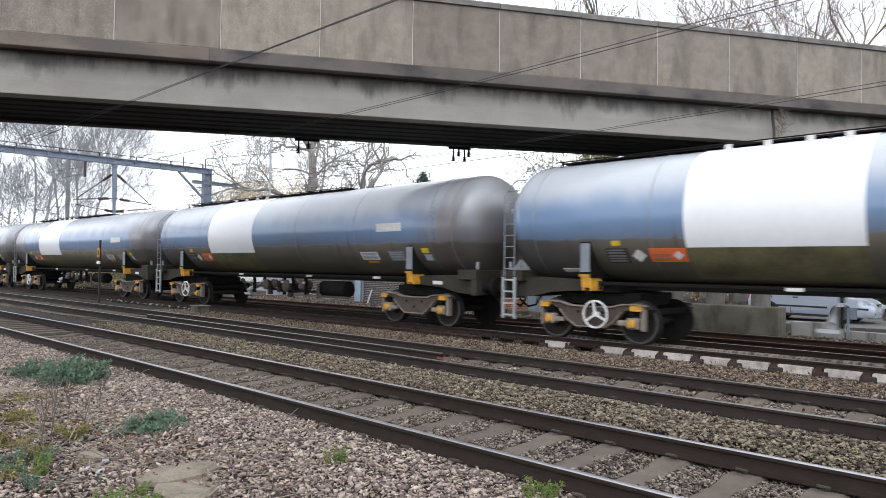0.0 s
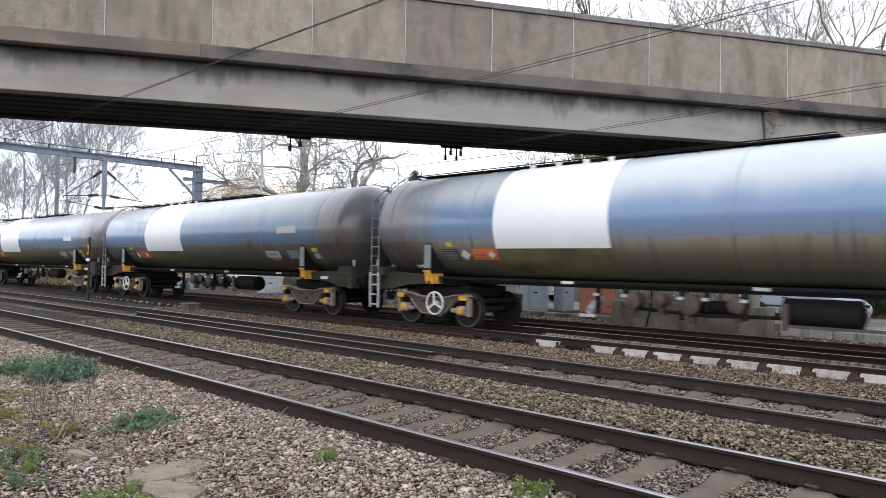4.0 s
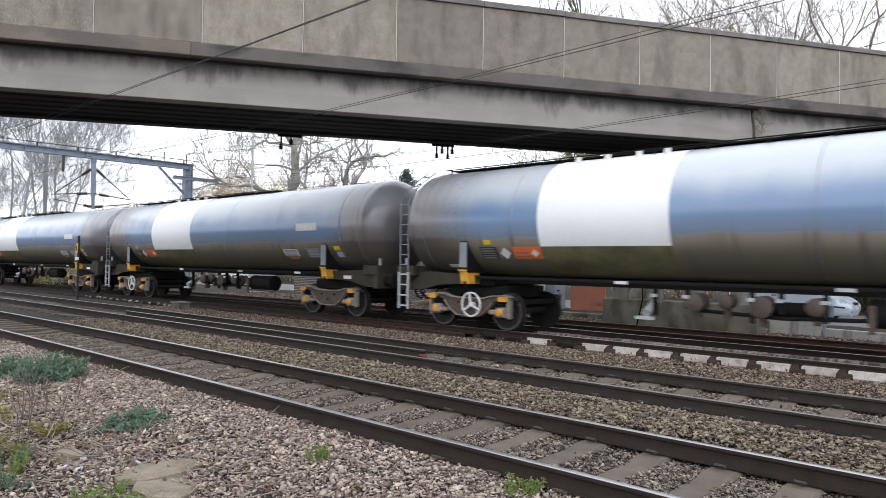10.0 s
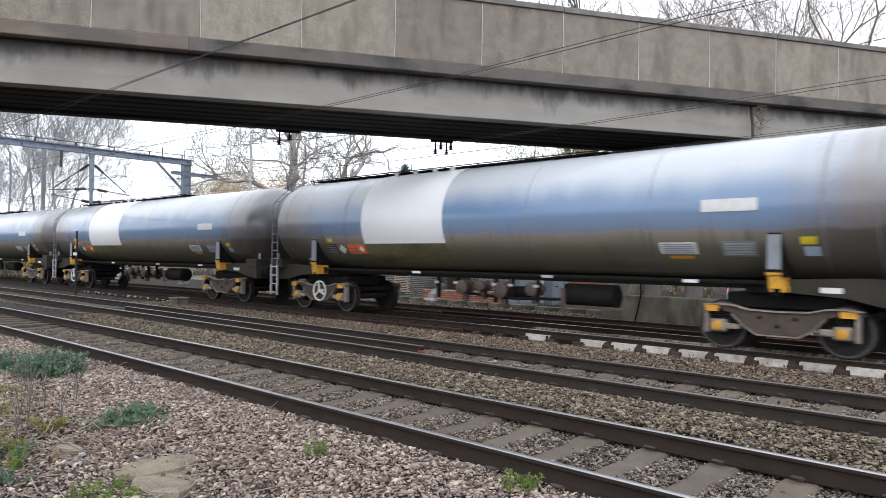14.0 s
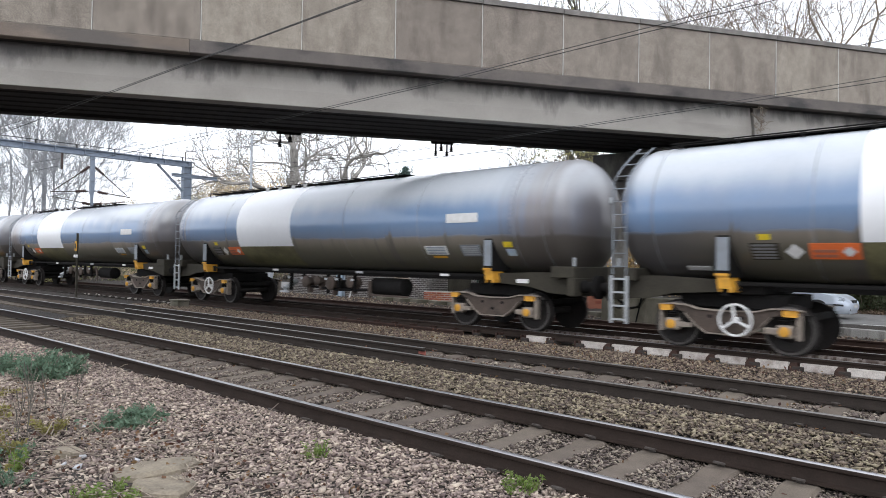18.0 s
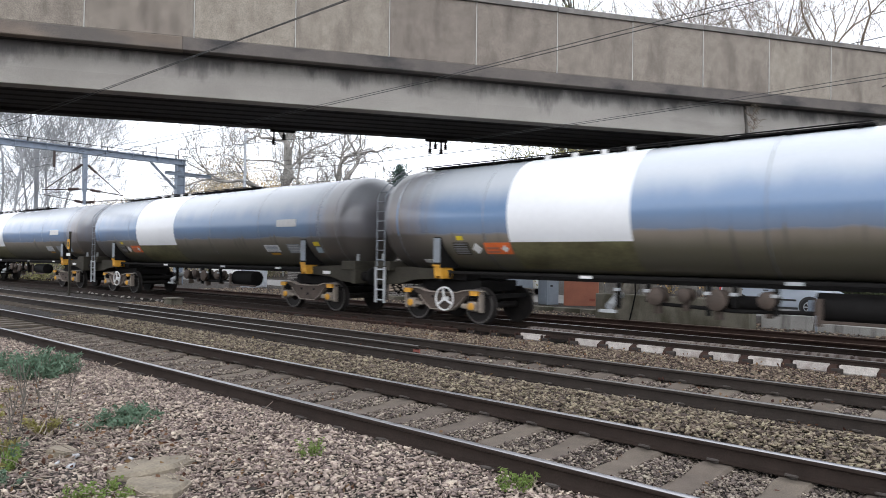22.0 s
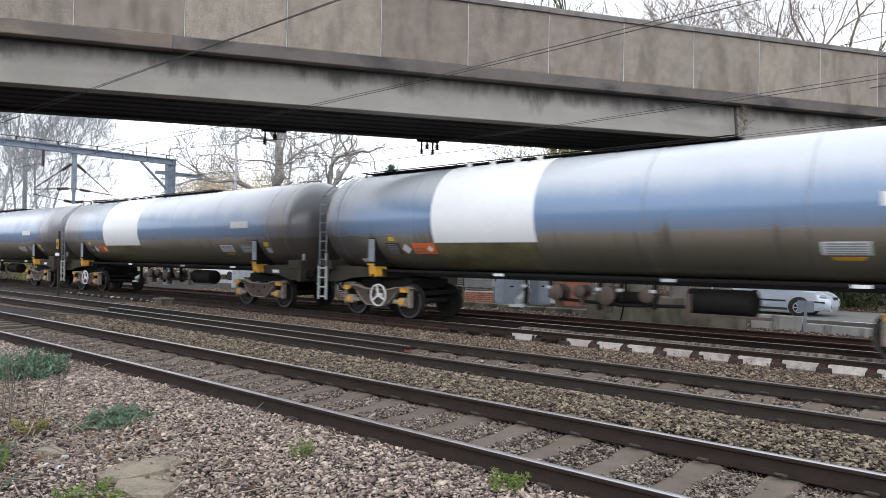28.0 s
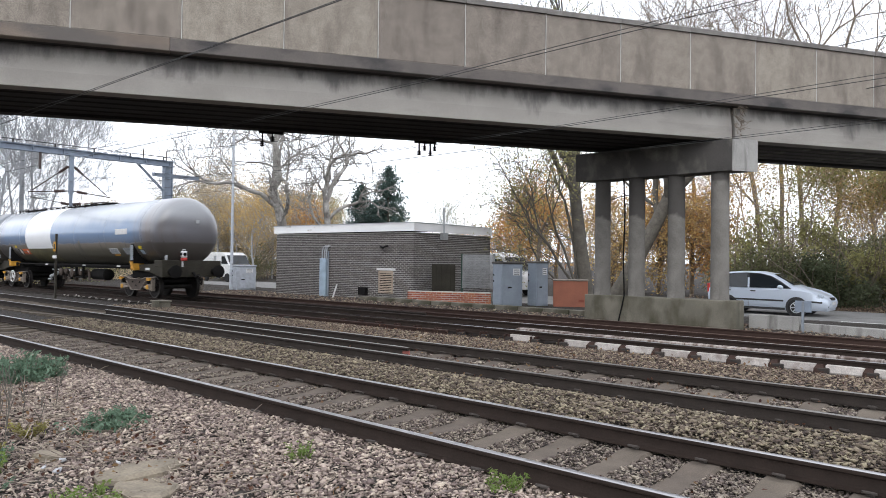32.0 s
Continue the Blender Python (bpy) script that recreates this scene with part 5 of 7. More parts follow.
def build_relay_room():
    x0, y0, x1, y1 = -29.46, 20.93, -20.48, 21.6
    length = math.hypot(x1 - x0, y1 - y0)
    ux, uy = (x1 - x0) / length, (y1 - y0) / length
    rz = math.degrees(math.atan2(uy, ux))
    depth, top, base = 6.05, 3.13, -0.28
    room = thing("relay_building", "flat-roofed brown brick relay building with white fascia", "building", pose(x0, y0, 0, 0, 0, rz))
    part("wall_core", Shape().box(0, 0.006, base, length, depth, top - 0.4), "mortar", room)
    h = top - 0.36 - base
    vent = lambda u, z: (7.05 < u < 7.8 and 0.3 < z < 1.25)
    brick_wall(room, "brick", (0, 0.0, base), (1, 0), length, h, first=5.2, skip=vent)
    brick_wall(room, "brick", (length, 0.0, base), (0, 1), depth, h, max_parts=0)
    fas = top - 0.36
    for name, a in (("fascia_board", (-0.1, -0.1, fas, length + 0.1, -0.06, top)), ("fascia_board", (length + 0.06, -0.06, fas, length + 0.1, depth, top)), ("fascia_board", (-0.1, -0.06, fas, -0.06, depth, top))):
        part(name, Shape().box(*a), "fascia", room, "flaking white fascia board")
    part("roof", Shape().box(-0.06, -0.06, top - 0.1, length + 0.06, depth, top - 0.02), "roof", room)
    part("roof_edge", Shape().box(-0.12, -0.13, top, length + 0.12, -0.05, top + 0.03).box(length + 0.05, -0.05, top, length + 0.12, depth, top + 0.03), "silver", room)
    # cable duct with swan-neck pipes
    duct = part("cable_duct", Shape().box(3.3, -0.14, base, 3.72, -0.01, 1.55, 0.01), "paleblue", room, "pale blue steel cable duct")
    s = Shape()
    for u in (3.42, 3.58, 3.7):
        s.tube([(u, -0.07, 1.5), (u + 0.01, -0.08, 1.85), (u + 0.08, -0.07, 2.08), (u + 0.2, 0.0, 2.15)], 0.035, 8)
    part("conduit", s, "silver", duct, "bent grey conduits", 40)
    part("side_pipe", Shape().cyl((3.82, -0.06, base), (3.82, -0.06, 1.9), 0.04, n=8), "cabinet", room)
    # louvre
    frame_v = part("vent", Shape().box(7.0, -0.04, 0.02, 7.85, 0.0, 0.06).box(7.0, -0.04, 0.9, 7.85, 0.0, 1.02).box(7.0, -0.04, 0.06, 7.06, 0.0, 0.9).box(7.79, -0.04, 0.06, 7.85, 0.0, 0.9), "ventwood", room, "buff timber louvre vent")
    # added near-black sheet that stands in for shade between the slats
    part("backing", Shape().box(7.06, -0.003, 0.06, 7.79, 0.002, 0.9), "under", frame_v)
    for k in range(11):
        z = 0.08 + k * 0.075
        part("slat", Shape().loft([[(7.06, -0.035, z), (7.79, -0.035, z), (7.79, -0.012, z + 0.036), (7.06, -0.012, z + 0.036)], [(7.06, -0.028, z + 0.006), (7.79, -0.028, z + 0.006), (7.79, -0.006, z + 0.042), (7.06, -0.006, z + 0.042)]]), "ventwood", frame_v)
    part("lintel", Shape().box(6.9, -0.05, 1.04, 7.98, 0.0, 1.14), "white", room, "pale lintel over the vent")
    part("lamp_bracket", Shape().tube([(7.1, -0.02, 2.1), (7.4, -0.2, 2.05), (7.75, -0.3, 2.12)], 0.045, 8), "under", room, "black wall lamp")
    part("wall_box", Shape().box(5.9, -0.2, -0.1, 6.35, -0.01, 0.25, 0.01), "under", room, "black wall box")
    part("aerial_mast", Shape().cyl((length + 0.12, 2.0, 2.5), (length + 0.12, 2.0, 3.9), 0.045, n=8).box(length + 0.06, 1.8, 2.45, length + 0.22, 2.2, 2.75), "silver", room, "grey mast and junction box")
    part("pale_pipe", Shape().cyl((4.6, -0.5, base), (4.78, -0.42, 0.35), 0.04, n=8), "white", room, "leaning white pipe")
    # yard at its side
    yard = thing("yard_wall", "low red brick wall beside the relay building", "wall", pose(-20.0, 20.75, -0.28, 0, 0, 21.6))
    part("wall_core", Shape().box(0, 0.006, 0, 3.6, 0.2, 0.52), "mortar", yard)
    brick_wall(yard, "redbrick", (0, 0, 0), (1, 0), 3.6, 0.56, max_parts=120)
    fence = thing("mesh_fence", "galvanised mesh fence panel on green posts", "fence", pose(-18.33, 22.3, -0.28, 0, 0, 60))
    wires = Shape()
    for k in range(36):
        wires.box(k * 0.041, -0.008, 0.64, k * 0.041 + 0.02, 0.008, 2.03)
    for k in range(35):
        wires.box(0, -0.012, 0.64 + k * 0.041, 1.46, 0.004, 0.659 + k * 0.041)
    part("mesh_panel", wires, "mesh", fence, "galvanised wire mesh")
    for u in (0, 1.46):
        part("post", Shape().box(u - 0.035, 0.01, 0, u + 0.035, 0.08, 2.08), "postgreen", fence, "dark green steel post")
    shed = thing("yard_gate", "dark grey boarded gate panel beside the brick building", "gate", pose(-19.95, 22.2, -0.28, 0, 0, 62))
    for k in range(5):
        part("board", Shape().box(k * 0.22, 0, 0.1, k * 0.22 + 0.21, 0.03, 1.62), "tankframe", shed)


def build_cabinet(x, y, w, d, h, rz, label, z=-0.28, paint="cabinet", roof="cabtop"):
    cab = thing("equipment_cabinet", label, "cabinet", pose(x, y, z, 0, 0, rz), "lineside cabinets")
    part("body", Shape().box(0, 0, 0.04, w, d, h - 0.08, 0.012), paint, cab)
    part("plinth", Shape().box(0.03, 0.03, 0, w - 0.03, d - 0.03, 0.05), "plinth", cab)
    part("lid", Shape().box(-0.04, -0.04, h - 0.08, w + 0.04, d + 0.04, h, 0.02), roof, cab, "dark overhanging lid")
    door = part("door", Shape().box(w + 0.002, 0.05, 0.12, w + 0.02, d - 0.05, h - 0.14, 0.005), paint, cab, "grey steel door")
    part("handle", Shape().box(w + 0.02, d * 0.25, h * 0.42, w + 0.05, d * 0.42, h * 0.45), "under", door, "black door handle")
    plate_ = part("notice", Shape().box(w + 0.02, d * 0.5, h * 0.7, w + 0.025, d * 0.85, h * 0.85), "white", door, "white notice with print")
    for k in range(3):
        part("print_bar", Shape().box(w + 0.025, d * 0.54, h * (0.72 + k * 0.045), w + 0.028, d * 0.8, h * (0.735 + k * 0.045)), "black", plate_)
    left = part("side_door", Shape().box(0.05, -0.016, 0.12, w - 0.05, -0.002, h - 0.14, 0.005), paint, cab)
    for z_ in (0.3, 1.1):
        part("hinge", Shape().box(0.06, -0.03, h * 0.5 + z_ * 0.3, 0.12, -0.016, h * 0.5 + z_ * 0.3 + 0.07), "under", left)
    return cab


def build_lineside():
    build_relay_room()
    build_cabinet(-16.33, 21.75, 0.62, 1.0, 1.77, -15, "tall grey steel equipment cabinet with a notice")
    build_cabinet(-15.5, 22.95, 0.52, 0.62, 1.8, -15, "grey steel equipment cabinet with dark lid")
    build_cabinet(-34.1, 21.3, 0.7, 1.1, 1.4, -15, "pale grey lineside cabinet by the lamp post", paint="galv", roof="galv")
    box = thing("terracotta_bin", "terracotta-coloured storage box by the bridge pier", "storage box", pose(-14.72, 23.6, -0.3, 0, 0, 30))
    part("body", Shape().box(0, 0, 0, 1.36, 0.9, 1.05, 0.02), "terracotta", box)
    part("rim", Shape().box(-0.03, -0.03, 1.05, 1.39, 0.93, 1.1, 0.01), "bogie_light", box)
    part("label_plate", Shape().box(1.0, -0.012, 0.22, 1.22, 0.0, 0.32), "redbrick", box)
    edge = thing("yard_edging", "low stained concrete edging below the cabinets", "kerb", kind="structure")
    for k in range(11):
        part("edging_slab", Shape().box(0.01, 0, 0, 1.03, 0.3, 0.36, 0.015), "plinth", edge, at=pose(-22.6 + 1.05 * k, 20.42 + random.uniform(-0.01, 0.01), -0.47 + random.uniform(-0.01, 0.012)))
    # kerb wall towards the road
    kerb = thing("kerb_wall", "low concrete kerb wall between track and road", "wall", kind="structure")
    pts = [(-6.2, 20.1), (-4.9, 20.15), (-2.6, 19.75), (4.0, 19.3), (14.0, 19.2)]
    for (ax, ay), (bx, by), h in zip(pts, pts[1:], (0.12, -0.05, -0.13, -0.15)):
        rz = math.degrees(math.atan2(by - ay, bx - ax))
        n = math.hypot(bx - ax, by - ay)
        part("wall_length", Shape().box(0.01, 0, -0.5, n - 0.01, 0.22, h), "pier", kerb, bevel=0.015, at=pose(ax, ay, 0, 0, 0, rz))
    sign = thing("trackside_sign", "small grey sign on a post seen from behind", "sign", pose(-4.78, 20.02, -0.3))
    part("post", Shape().box(-0.03, -0.075, 0, 0.03, -0.045, 0.85), "saddle", sign)
    part("board", Shape().box(-0.2, -0.042, 0.56, 0.2, -0.025, 0.86, 0.005), "steelblue", sign, "grey sign board")
    # marker post in front of the train
    mark = thing("marker_post", "thin dark marker post with small plates by the track", "post", pose(-30.3, 10.82, -0.3))
    part("post", Shape().box(-0.035, -0.035, 0, 0.035, 0.035, 2.72), "tankframe", mark)
    part("plate", Shape().box(-0.18, -0.07, 1.72, 0.2, -0.05, 1.84), "white", mark, "small white plate")
    part("number_plate", Shape().box(-0.1, -0.07, 2.0, 0.1, -0.05, 2.4), "yellow", mark, "small yellow plate")
    part("print_bar", Shape().box(-0.06, -0.075, 2.1, 0.06, -0.07, 2.3), "black", mark)
    case = thing("junction_box", "grey concrete junction box by the track", "box", pose(-22.4, 11.3, -0.3))
    part("body", Shape().box(-0.28, -0.2, 0, 0.28, 0.2, 0.32, 0.02), "plinth", case)
    part("lid", Shape().box(-0.31, -0.23, 0.32, 0.31, 0.23, 0.37, 0.01), "plinth", case)
    # white stones along the cess at the left
    heap = []
    for k in range(16):
        heap.append((-31.5 + k * 0.55 + random.uniform(-0.1, 0.1), 11.6 + random.uniform(-0.05, 0.05), -0.12))
    v, t = stones(np.array(heap), np.full(len(heap), 0.06))
    tagged(part("white_marker_stones", tri_mesh("white_marker_stones", v, t), "whiteblock"), "row of whitewashed lumps beside the track", "stones", kind="stuff")


# ---------------------------------------------------------------- road, car, vans
def build_road():
    road = tagged(part("road", Shape().box(-60, 25.2, -0.6, 80, 31.5, -0.345), "asphalt"), "grey asphalt access road beyond the tracks", "road", kind="structure")
    line = tagged(part("road_edge_line", Shape().box(-5.0, 25.6, -0.345, 60, 25.75, -0.34), "roadpaint"), "pale road edge line", "road marking", kind="structure")


def build_car():
    """A small five-door people carrier, nose towards +x."""
    car = thing("parked_car", "silver-blue five-door family car on the access road", "car", pose(-9.92, 27.0, -0.345))
    n = 18
    stations = [  # x, half width, sill, waist, roof, roof half width
        (0.00, 0.66, 0.45, 0.80, 0.82, 0.55), (0.06, 0.78, 0.34, 0.92, 1.05, 0.6), (0.22, 0.83, 0.26, 0.97, 1.36, 0.6), (0.55, 0.85, 0.22, 0.96, 1.52, 0.62), (1.2, 0.865, 0.2, 0.95, 1.585, 0.63),
        (1.8, 0.87, 0.2, 0.94, 1.575, 0.63), (2.35, 0.87, 0.2, 0.935, 1.50, 0.62), (2.75, 0.865, 0.2, 0.935, 1.32, 0.62), (3.1, 0.86, 0.2, 0.94, 1.10, 0.66), (3.35, 0.85, 0.2, 0.93, 1.0, 0.68),
        (3.7, 0.84, 0.2, 0.86, 0.9, 0.66), (4.0, 0.8, 0.22, 0.74, 0.79, 0.6), (4.18, 0.72, 0.26, 0.62, 0.66, 0.52), (4.26, 0.6, 0.36, 0.54, 0.56, 0.45)]
    rows = []
    for x, w, sill, waist, roof, rw in stations:
        half = [(w * 0.86, sill), (w * 0.97, sill + 0.1), (w, (sill + waist) / 2), (w * 0.98, waist - 0.02), (w * 0.95, waist), ((w * 0.95 + rw) / 2, (waist + roof) / 2 + 0.03), (rw, roof - 0.05), (rw * 0.8, roof)]
        rows.append([(x, -a, b) for a, b in half] + [(x, a, b) for a, b in half[::-1]])
    part("body", Shape().loft(rows), "carpaint", car, "silver-blue bodywork", 45).matrix_basis = pose(0, 0.88, 0)

    def side_panel(name, pts, mat, label="", off=0.012, parent=None):
        s = Shape()
        # follow the slope of the side glass: y moves in with height
        def y_at(x, z):
            for (a, b) in zip(stations, stations[1:]):
                if a[0] <= x <= b[0]:
                    f = (x - a[0]) / (b[0] - a[0])
                    w, waist, roof, rw = (a[k] + (b[k] - a[k]) * f for k in (1, 3, 4, 5))
                    if z <= waist:
                        return w * 1.0
                    g = min(1, (z - waist) / max(0.05, roof - 0.05 - waist))
                    mid = (w * 0.95 + rw) / 2
                    return w * 0.95 + (rw - w * 0.95) * g + 0.012
            return 0.85
        for side in (-1, 1):
            outer = [(x, side * (y_at(x, z) + off), z) for x, z in pts]
            inner = [(x, side * (y_at(x, z) - 0.01), z) for x, z in pts]
            ob = part(name, Shape().loft([inner, outer]), mat, parent or car, label, at=pose(0, 0.88, 0))
    side_panel("window_surround", [(0.38, 0.99), (0.46, 1.33), (0.62, 1.44), (1.0, 1.515), (1.5, 1.535), (2.0, 1.505), (2.34, 1.42), (2.66, 1.24), (3.05, 0.975)], "trim", "black window surround", 0.02)
    side_panel("rear_side_window", [(0.42, 1.02), (0.5, 1.3), (0.62, 1.4), (0.66, 1.0)], "carglass", "dark side window", 0.03)
    side_panel("rear_door_window", [(0.72, 1.0), (0.7, 1.42), (1.0, 1.49), (1.5, 1.51), (1.54, 0.98)], "carglass", "dark side window", 0.03)
    side_panel("front_door_window", [(1.62, 0.98), (1.58, 1.51), (2.0, 1.48), (2.3, 1.4), (2.62, 1.22), (2.98, 1.0)], "carglass", "dark side window", 0.03)
    side_panel("sill", [(0.3, 0.2), (0.3, 0.29), (2.85, 0.28), (2.85, 0.2)], "trim", "black lower sill", 0.01)
    side_panel("rubbing_strip", [(0.55, 0.52), (0.55, 0.58), (2.8, 0.565), (2.8, 0.505)], "trim", "black rubbing strip", 0.016)
    side_panel("front_wing_strip", [(3.72, 0.5), (3.72, 0.56), (4.05, 0.54), (4.05, 0.48)], "trim", "", 0.016)
    for x in (0.62, 1.58, 3.02):
        side_panel("door_gap", [(x - 0.006, 0.3), (x - 0.006, 0.95), (x + 0.006, 0.95), (x + 0.006, 0.3)], "trim", "", 0.002)
    side_panel("door_handle", [(1.66, 0.84), (1.66, 0.88), (1.84, 0.88), (1.84, 0.84)], "trim", "dark door handle", 0.02)
    side_panel("door_handle", [(0.78, 0.84), (0.78, 0.88), (0.94, 0.88), (0.94, 0.84)], "trim", "dark door handle", 0.02)
    wind = Shape().loft([[(2.42, -0.52, 1.47), (2.42, 0.52, 1.47), (2.44, 0.52, 1.485), (2.44, -0.52, 1.485)], [(3.1, -0.62, 1.085), (3.1, 0.62, 1.085), (3.12, 0.62, 1.105), (3.12, -0.62, 1.105)]])
    part("windscreen", wind, "carglass", car, "raked windscreen", at=pose(0, 0.88, 0.015))
    for side in (-1, 1):
        part("door_mirror", Shape().lathe([(-0.1, 0.02), (-0.07, 0.07), (0.03, 0.08), (0.1, 0.03)], 12).moved(pose(2.72, 0.88 + side * 0.97, 1.02)), "carpaint", car, "door mirror", 40)
        part("headlamp", Shape().lathe([(-0.16, 0.02), (-0.1, 0.09), (0.06, 0.1), (0.14, 0.04)], 12).moved(pose(3.97, 0.88 + side * 0.7, 0.69, 0, 20, side * -25)), "lens", car, "clear headlamp", 40)
        part("tail_lamp", Shape().box(0.02, 0.88 + side * 0.72 - 0.06, 0.75, 0.2, 0.88 + side * 0.72 + 0.08, 1.1, 0.02), "lampred", car, "red tail lamp")
        part("fog_lamp", Shape().box(4.17, 0.88 + side * 0.5 - 0.12, 0.34, 4.23, 0.88 + side * 0.5 + 0.12, 0.42), "trim", car)
    part("grille", Shape().box(4.1, 0.88 - 0.28, 0.58, 4.25, 0.88 + 0.28, 0.68, 0.01), "trim", car, "black grille")
    part("number_plate", Shape().box(4.24, 0.88 - 0.26, 0.42, 4.275, 0.88 + 0.26, 0.53), "white", car, "blank white plate")
    part("lower_bumper", Shape().box(3.95, 0.3, 0.2, 4.2, 1.46, 0.34, 0.03), "carpaint", car)
    for x in (0.83, 3.24):
        for y in (0.02, 1.74):
            k = -1 if y < 0.8 else 1
            arch = Shape().lathe([(y - k * 0.14, 0.36), (y + k * 0.03, 0.36), (y + k * 0.03, 0.05)], 24, "y")
            part("wheel_arch", arch, "trim", car, at=pose(x, 0, 0.33))
            w = part("wheel", Shape().lathe([(y - k * 0.08, 0.2), (y - k * 0.08, 0.29), (y - k * 0.05, 0.31), (y + k * 0.02, 0.31), (y + k * 0.05, 0.29), (y + k * 0.05, 0.2)], 28, "y"), "rubber", car, "black tyre", 40, at=pose(x, 0, 0.31))
            hub = Shape().lathe([(y + k * 0.02, 0.2), (y + k * 0.052, 0.2), (y + k * 0.055, 0.17)], 24, "y", False).lathe([(y + k * 0.02, 0.06), (y + k * 0.06, 0.06), (y + k * 0.065, 0.03)], 12, "y")
            for i in range(6):
                a = 2 * math.pi * i / 6
                hub.tube([(0.05 * math.cos(a), y + k * 0.05, 0.05 * math.sin(a)), (0.19 * math.cos(a), y + k * 0.045, 0.19 * math.sin(a))], 0.026, 5)
            part("alloy_rim", hub, "silver", w, "six-spoke silver rim", 40)


def build_van(m, label):
    van = thing("white_van", label, "van", m)
    prof = [(0, 0.4), (0, 2.15), (0.25, 2.3), (3.3, 2.3), (3.8, 2.1), (4.35, 1.35), (5.1, 1.1), (5.25, 0.75), (5.2, 0.4)]
    part("body", Shape().prism(prof, "y", 0, 1.9), "whitevan", van, "white bodywork", bevel=0.06)
    part("side_window", Shape().prism([(3.3, 1.4), (3.3, 2.0), (3.75, 1.98), (4.2, 1.4)], "y", -0.01, 1.91), "carglass", van, "dark cab window")
    part("windscreen", Shape().loft([[(3.86, 0.12, 2.06), (3.86, 1.78, 2.06), (3.9, 1.78, 2.08), (3.9, 0.12, 2.08)], [(4.37, 0.08, 1.38), (4.37, 1.82, 1.38), (4.41, 1.82, 1.4), (4.41, 0.08, 1.4)]]), "carglass", van, "windscreen")
    for x in (1.0, 4.2):
        for y in (0.02, 1.88):
            part("wheel", Shape().lathe([(y - 0.1, 0.2), (y - 0.1, 0.34), (y + 0.1, 0.34), (y + 0.1, 0.2)], 20, "y"), "rubber", van, at=pose(x, 0, 0.34))
    return van


# ---------------------------------------------------------------- overhead line
def build_gantry():
    x = -39.9
    g = thing("overhead_gantry", "blue-grey steel portal gantry carrying overhead wires", "gantry", pose(x, 0, 0))
    beam = Shape()
    for z0, z1, w in ((7.27, 7.32, 0.16), (6.97, 7.02, 0.16)):
        beam.box(-w, 1.5, z0, w, 20.75, z1)
    beam.box(-0.02, 1.5, 7.02, 0.02, 20.75, 7.27)
    for k in range(13):
        y = 2.5 + 1.5 * k
        beam.box(-0.15, y - 0.015, 7.02, 0.15, y + 0.015, 7.27)
    part("beam", beam, "steelblue", g, "blue-grey steel I-beam")
    for y in (20.4, 1.8):
        col = Shape().box(-0.15, y - 0.26, -0.4, 0.15, y - 0.22, 7.0).box(-0.15, y + 0.22, -0.4, 0.15, y + 0.26, 7.0).box(-0.02, y - 0.22, -0.4, 0.02, y + 0.22, 7.0)
        part("column", col, "steelblue", g, "blue-grey steel column")
        br = Shape()
        k = -1 if y > 10 else 1
        for dx in (-0.1, 0.1):
            br.tube([(dx, y + k * 1.8, 6.95), (dx, y + k * 0.15, 5.4)], 0.04, 4)
        for t in range(6):
            f = (t + 0.5) / 6
            br.box(-0.1, y + k * (1.8 - 1.65 * f) - 0.015, 6.95 - 1.55 * f - 0.02, 0.1, y + k * (1.8 - 1.65 * f) + 0.015, 6.95 - 1.55 * f + 0.02)
        part("knee_brace", br, "steelblue", g)
    part("side_arm", Shape().box(-0.1, 19.5, 6.33, 0.1, 22.4, 6.5).box(-0.14, 19.5, 6.5, 0.14, 22.4, 6.53), "steelblue", g, "short cross arm")
    for y in (13.37, 8.9):
        part("hanger", Shape().box(-0.04, y - 0.06, 6.1, 0.04, y + 0.06, 6.98), "insulator", g)
    for y, z0 in ((14.93, 4.2), (6.9, 4.2)):
        post_ = part("drop_post", Shape().box(-0.09, y - 0.11, z0 + 0.7, 0.09, y + 0.11, 6.98).box(-0.07, y - 0.07, z0, 0.07, y + 0.07, z0 + 0.7), "steelblue", g, "blue-grey drop post")
        for k in (-1, 1):
            arm = Shape()
            arm.tube([(0, y + k * 0.12, 6.4), (0, y + k * 1.9, 4.95)], 0.03, 5)
            arm.tube([(0, y + k * 0.12, 5.05), (0, y + k * 2.1, 4.85)], 0.03, 5)
            arm.tube([(0, y + k * 0.3, 4.35), (0, y + k * 2.0, 4.6)], 0.02, 5)
            part("cantilever_arm", arm, "insulator", post_, "dark tubular cantilever arm")
            for (ya, za), (yb_, zb_) in (((0.15, 6.38), (0.6, 6.01)), ((0.3, 5.03), (0.85, 4.97)), ((0.1, 4.32), (0.5, 4.38))):
                pts = [(0, y + k * (ya + (yb_ - ya) * i / 12), za + (zb_ - za) * i / 12) for i in range(13)]
                part("insulator", Shape().tube(pts, [0.1 if i % 2 else 0.055 for i in range(13)], 8), "insulator", post_, "brown ribbed insulator")
    top = Shape().tube([(0.2, 1.5, 7.5), (0.2, 12, 7.48), (0.2, 21, 7.5)], 0.02, 5)
    for k in range(10):
        top.box(0.17, 2 + 2 * k, 7.3, 0.23, 2.06 + 2 * k, 7.5)
    part("earth_wire", top, "wire", g)
    for y, z in ((20.3, 7.9), (18.9, 7.85)):
        part("insulator_mast", Shape().cyl((0, y, 7.3), (0, y, z), 0.03, n=6), "insulator", g)
    far = thing("distant_gantry_post", "pale grey distant overhead line post", "post", pose(-70, 22.0, 0))
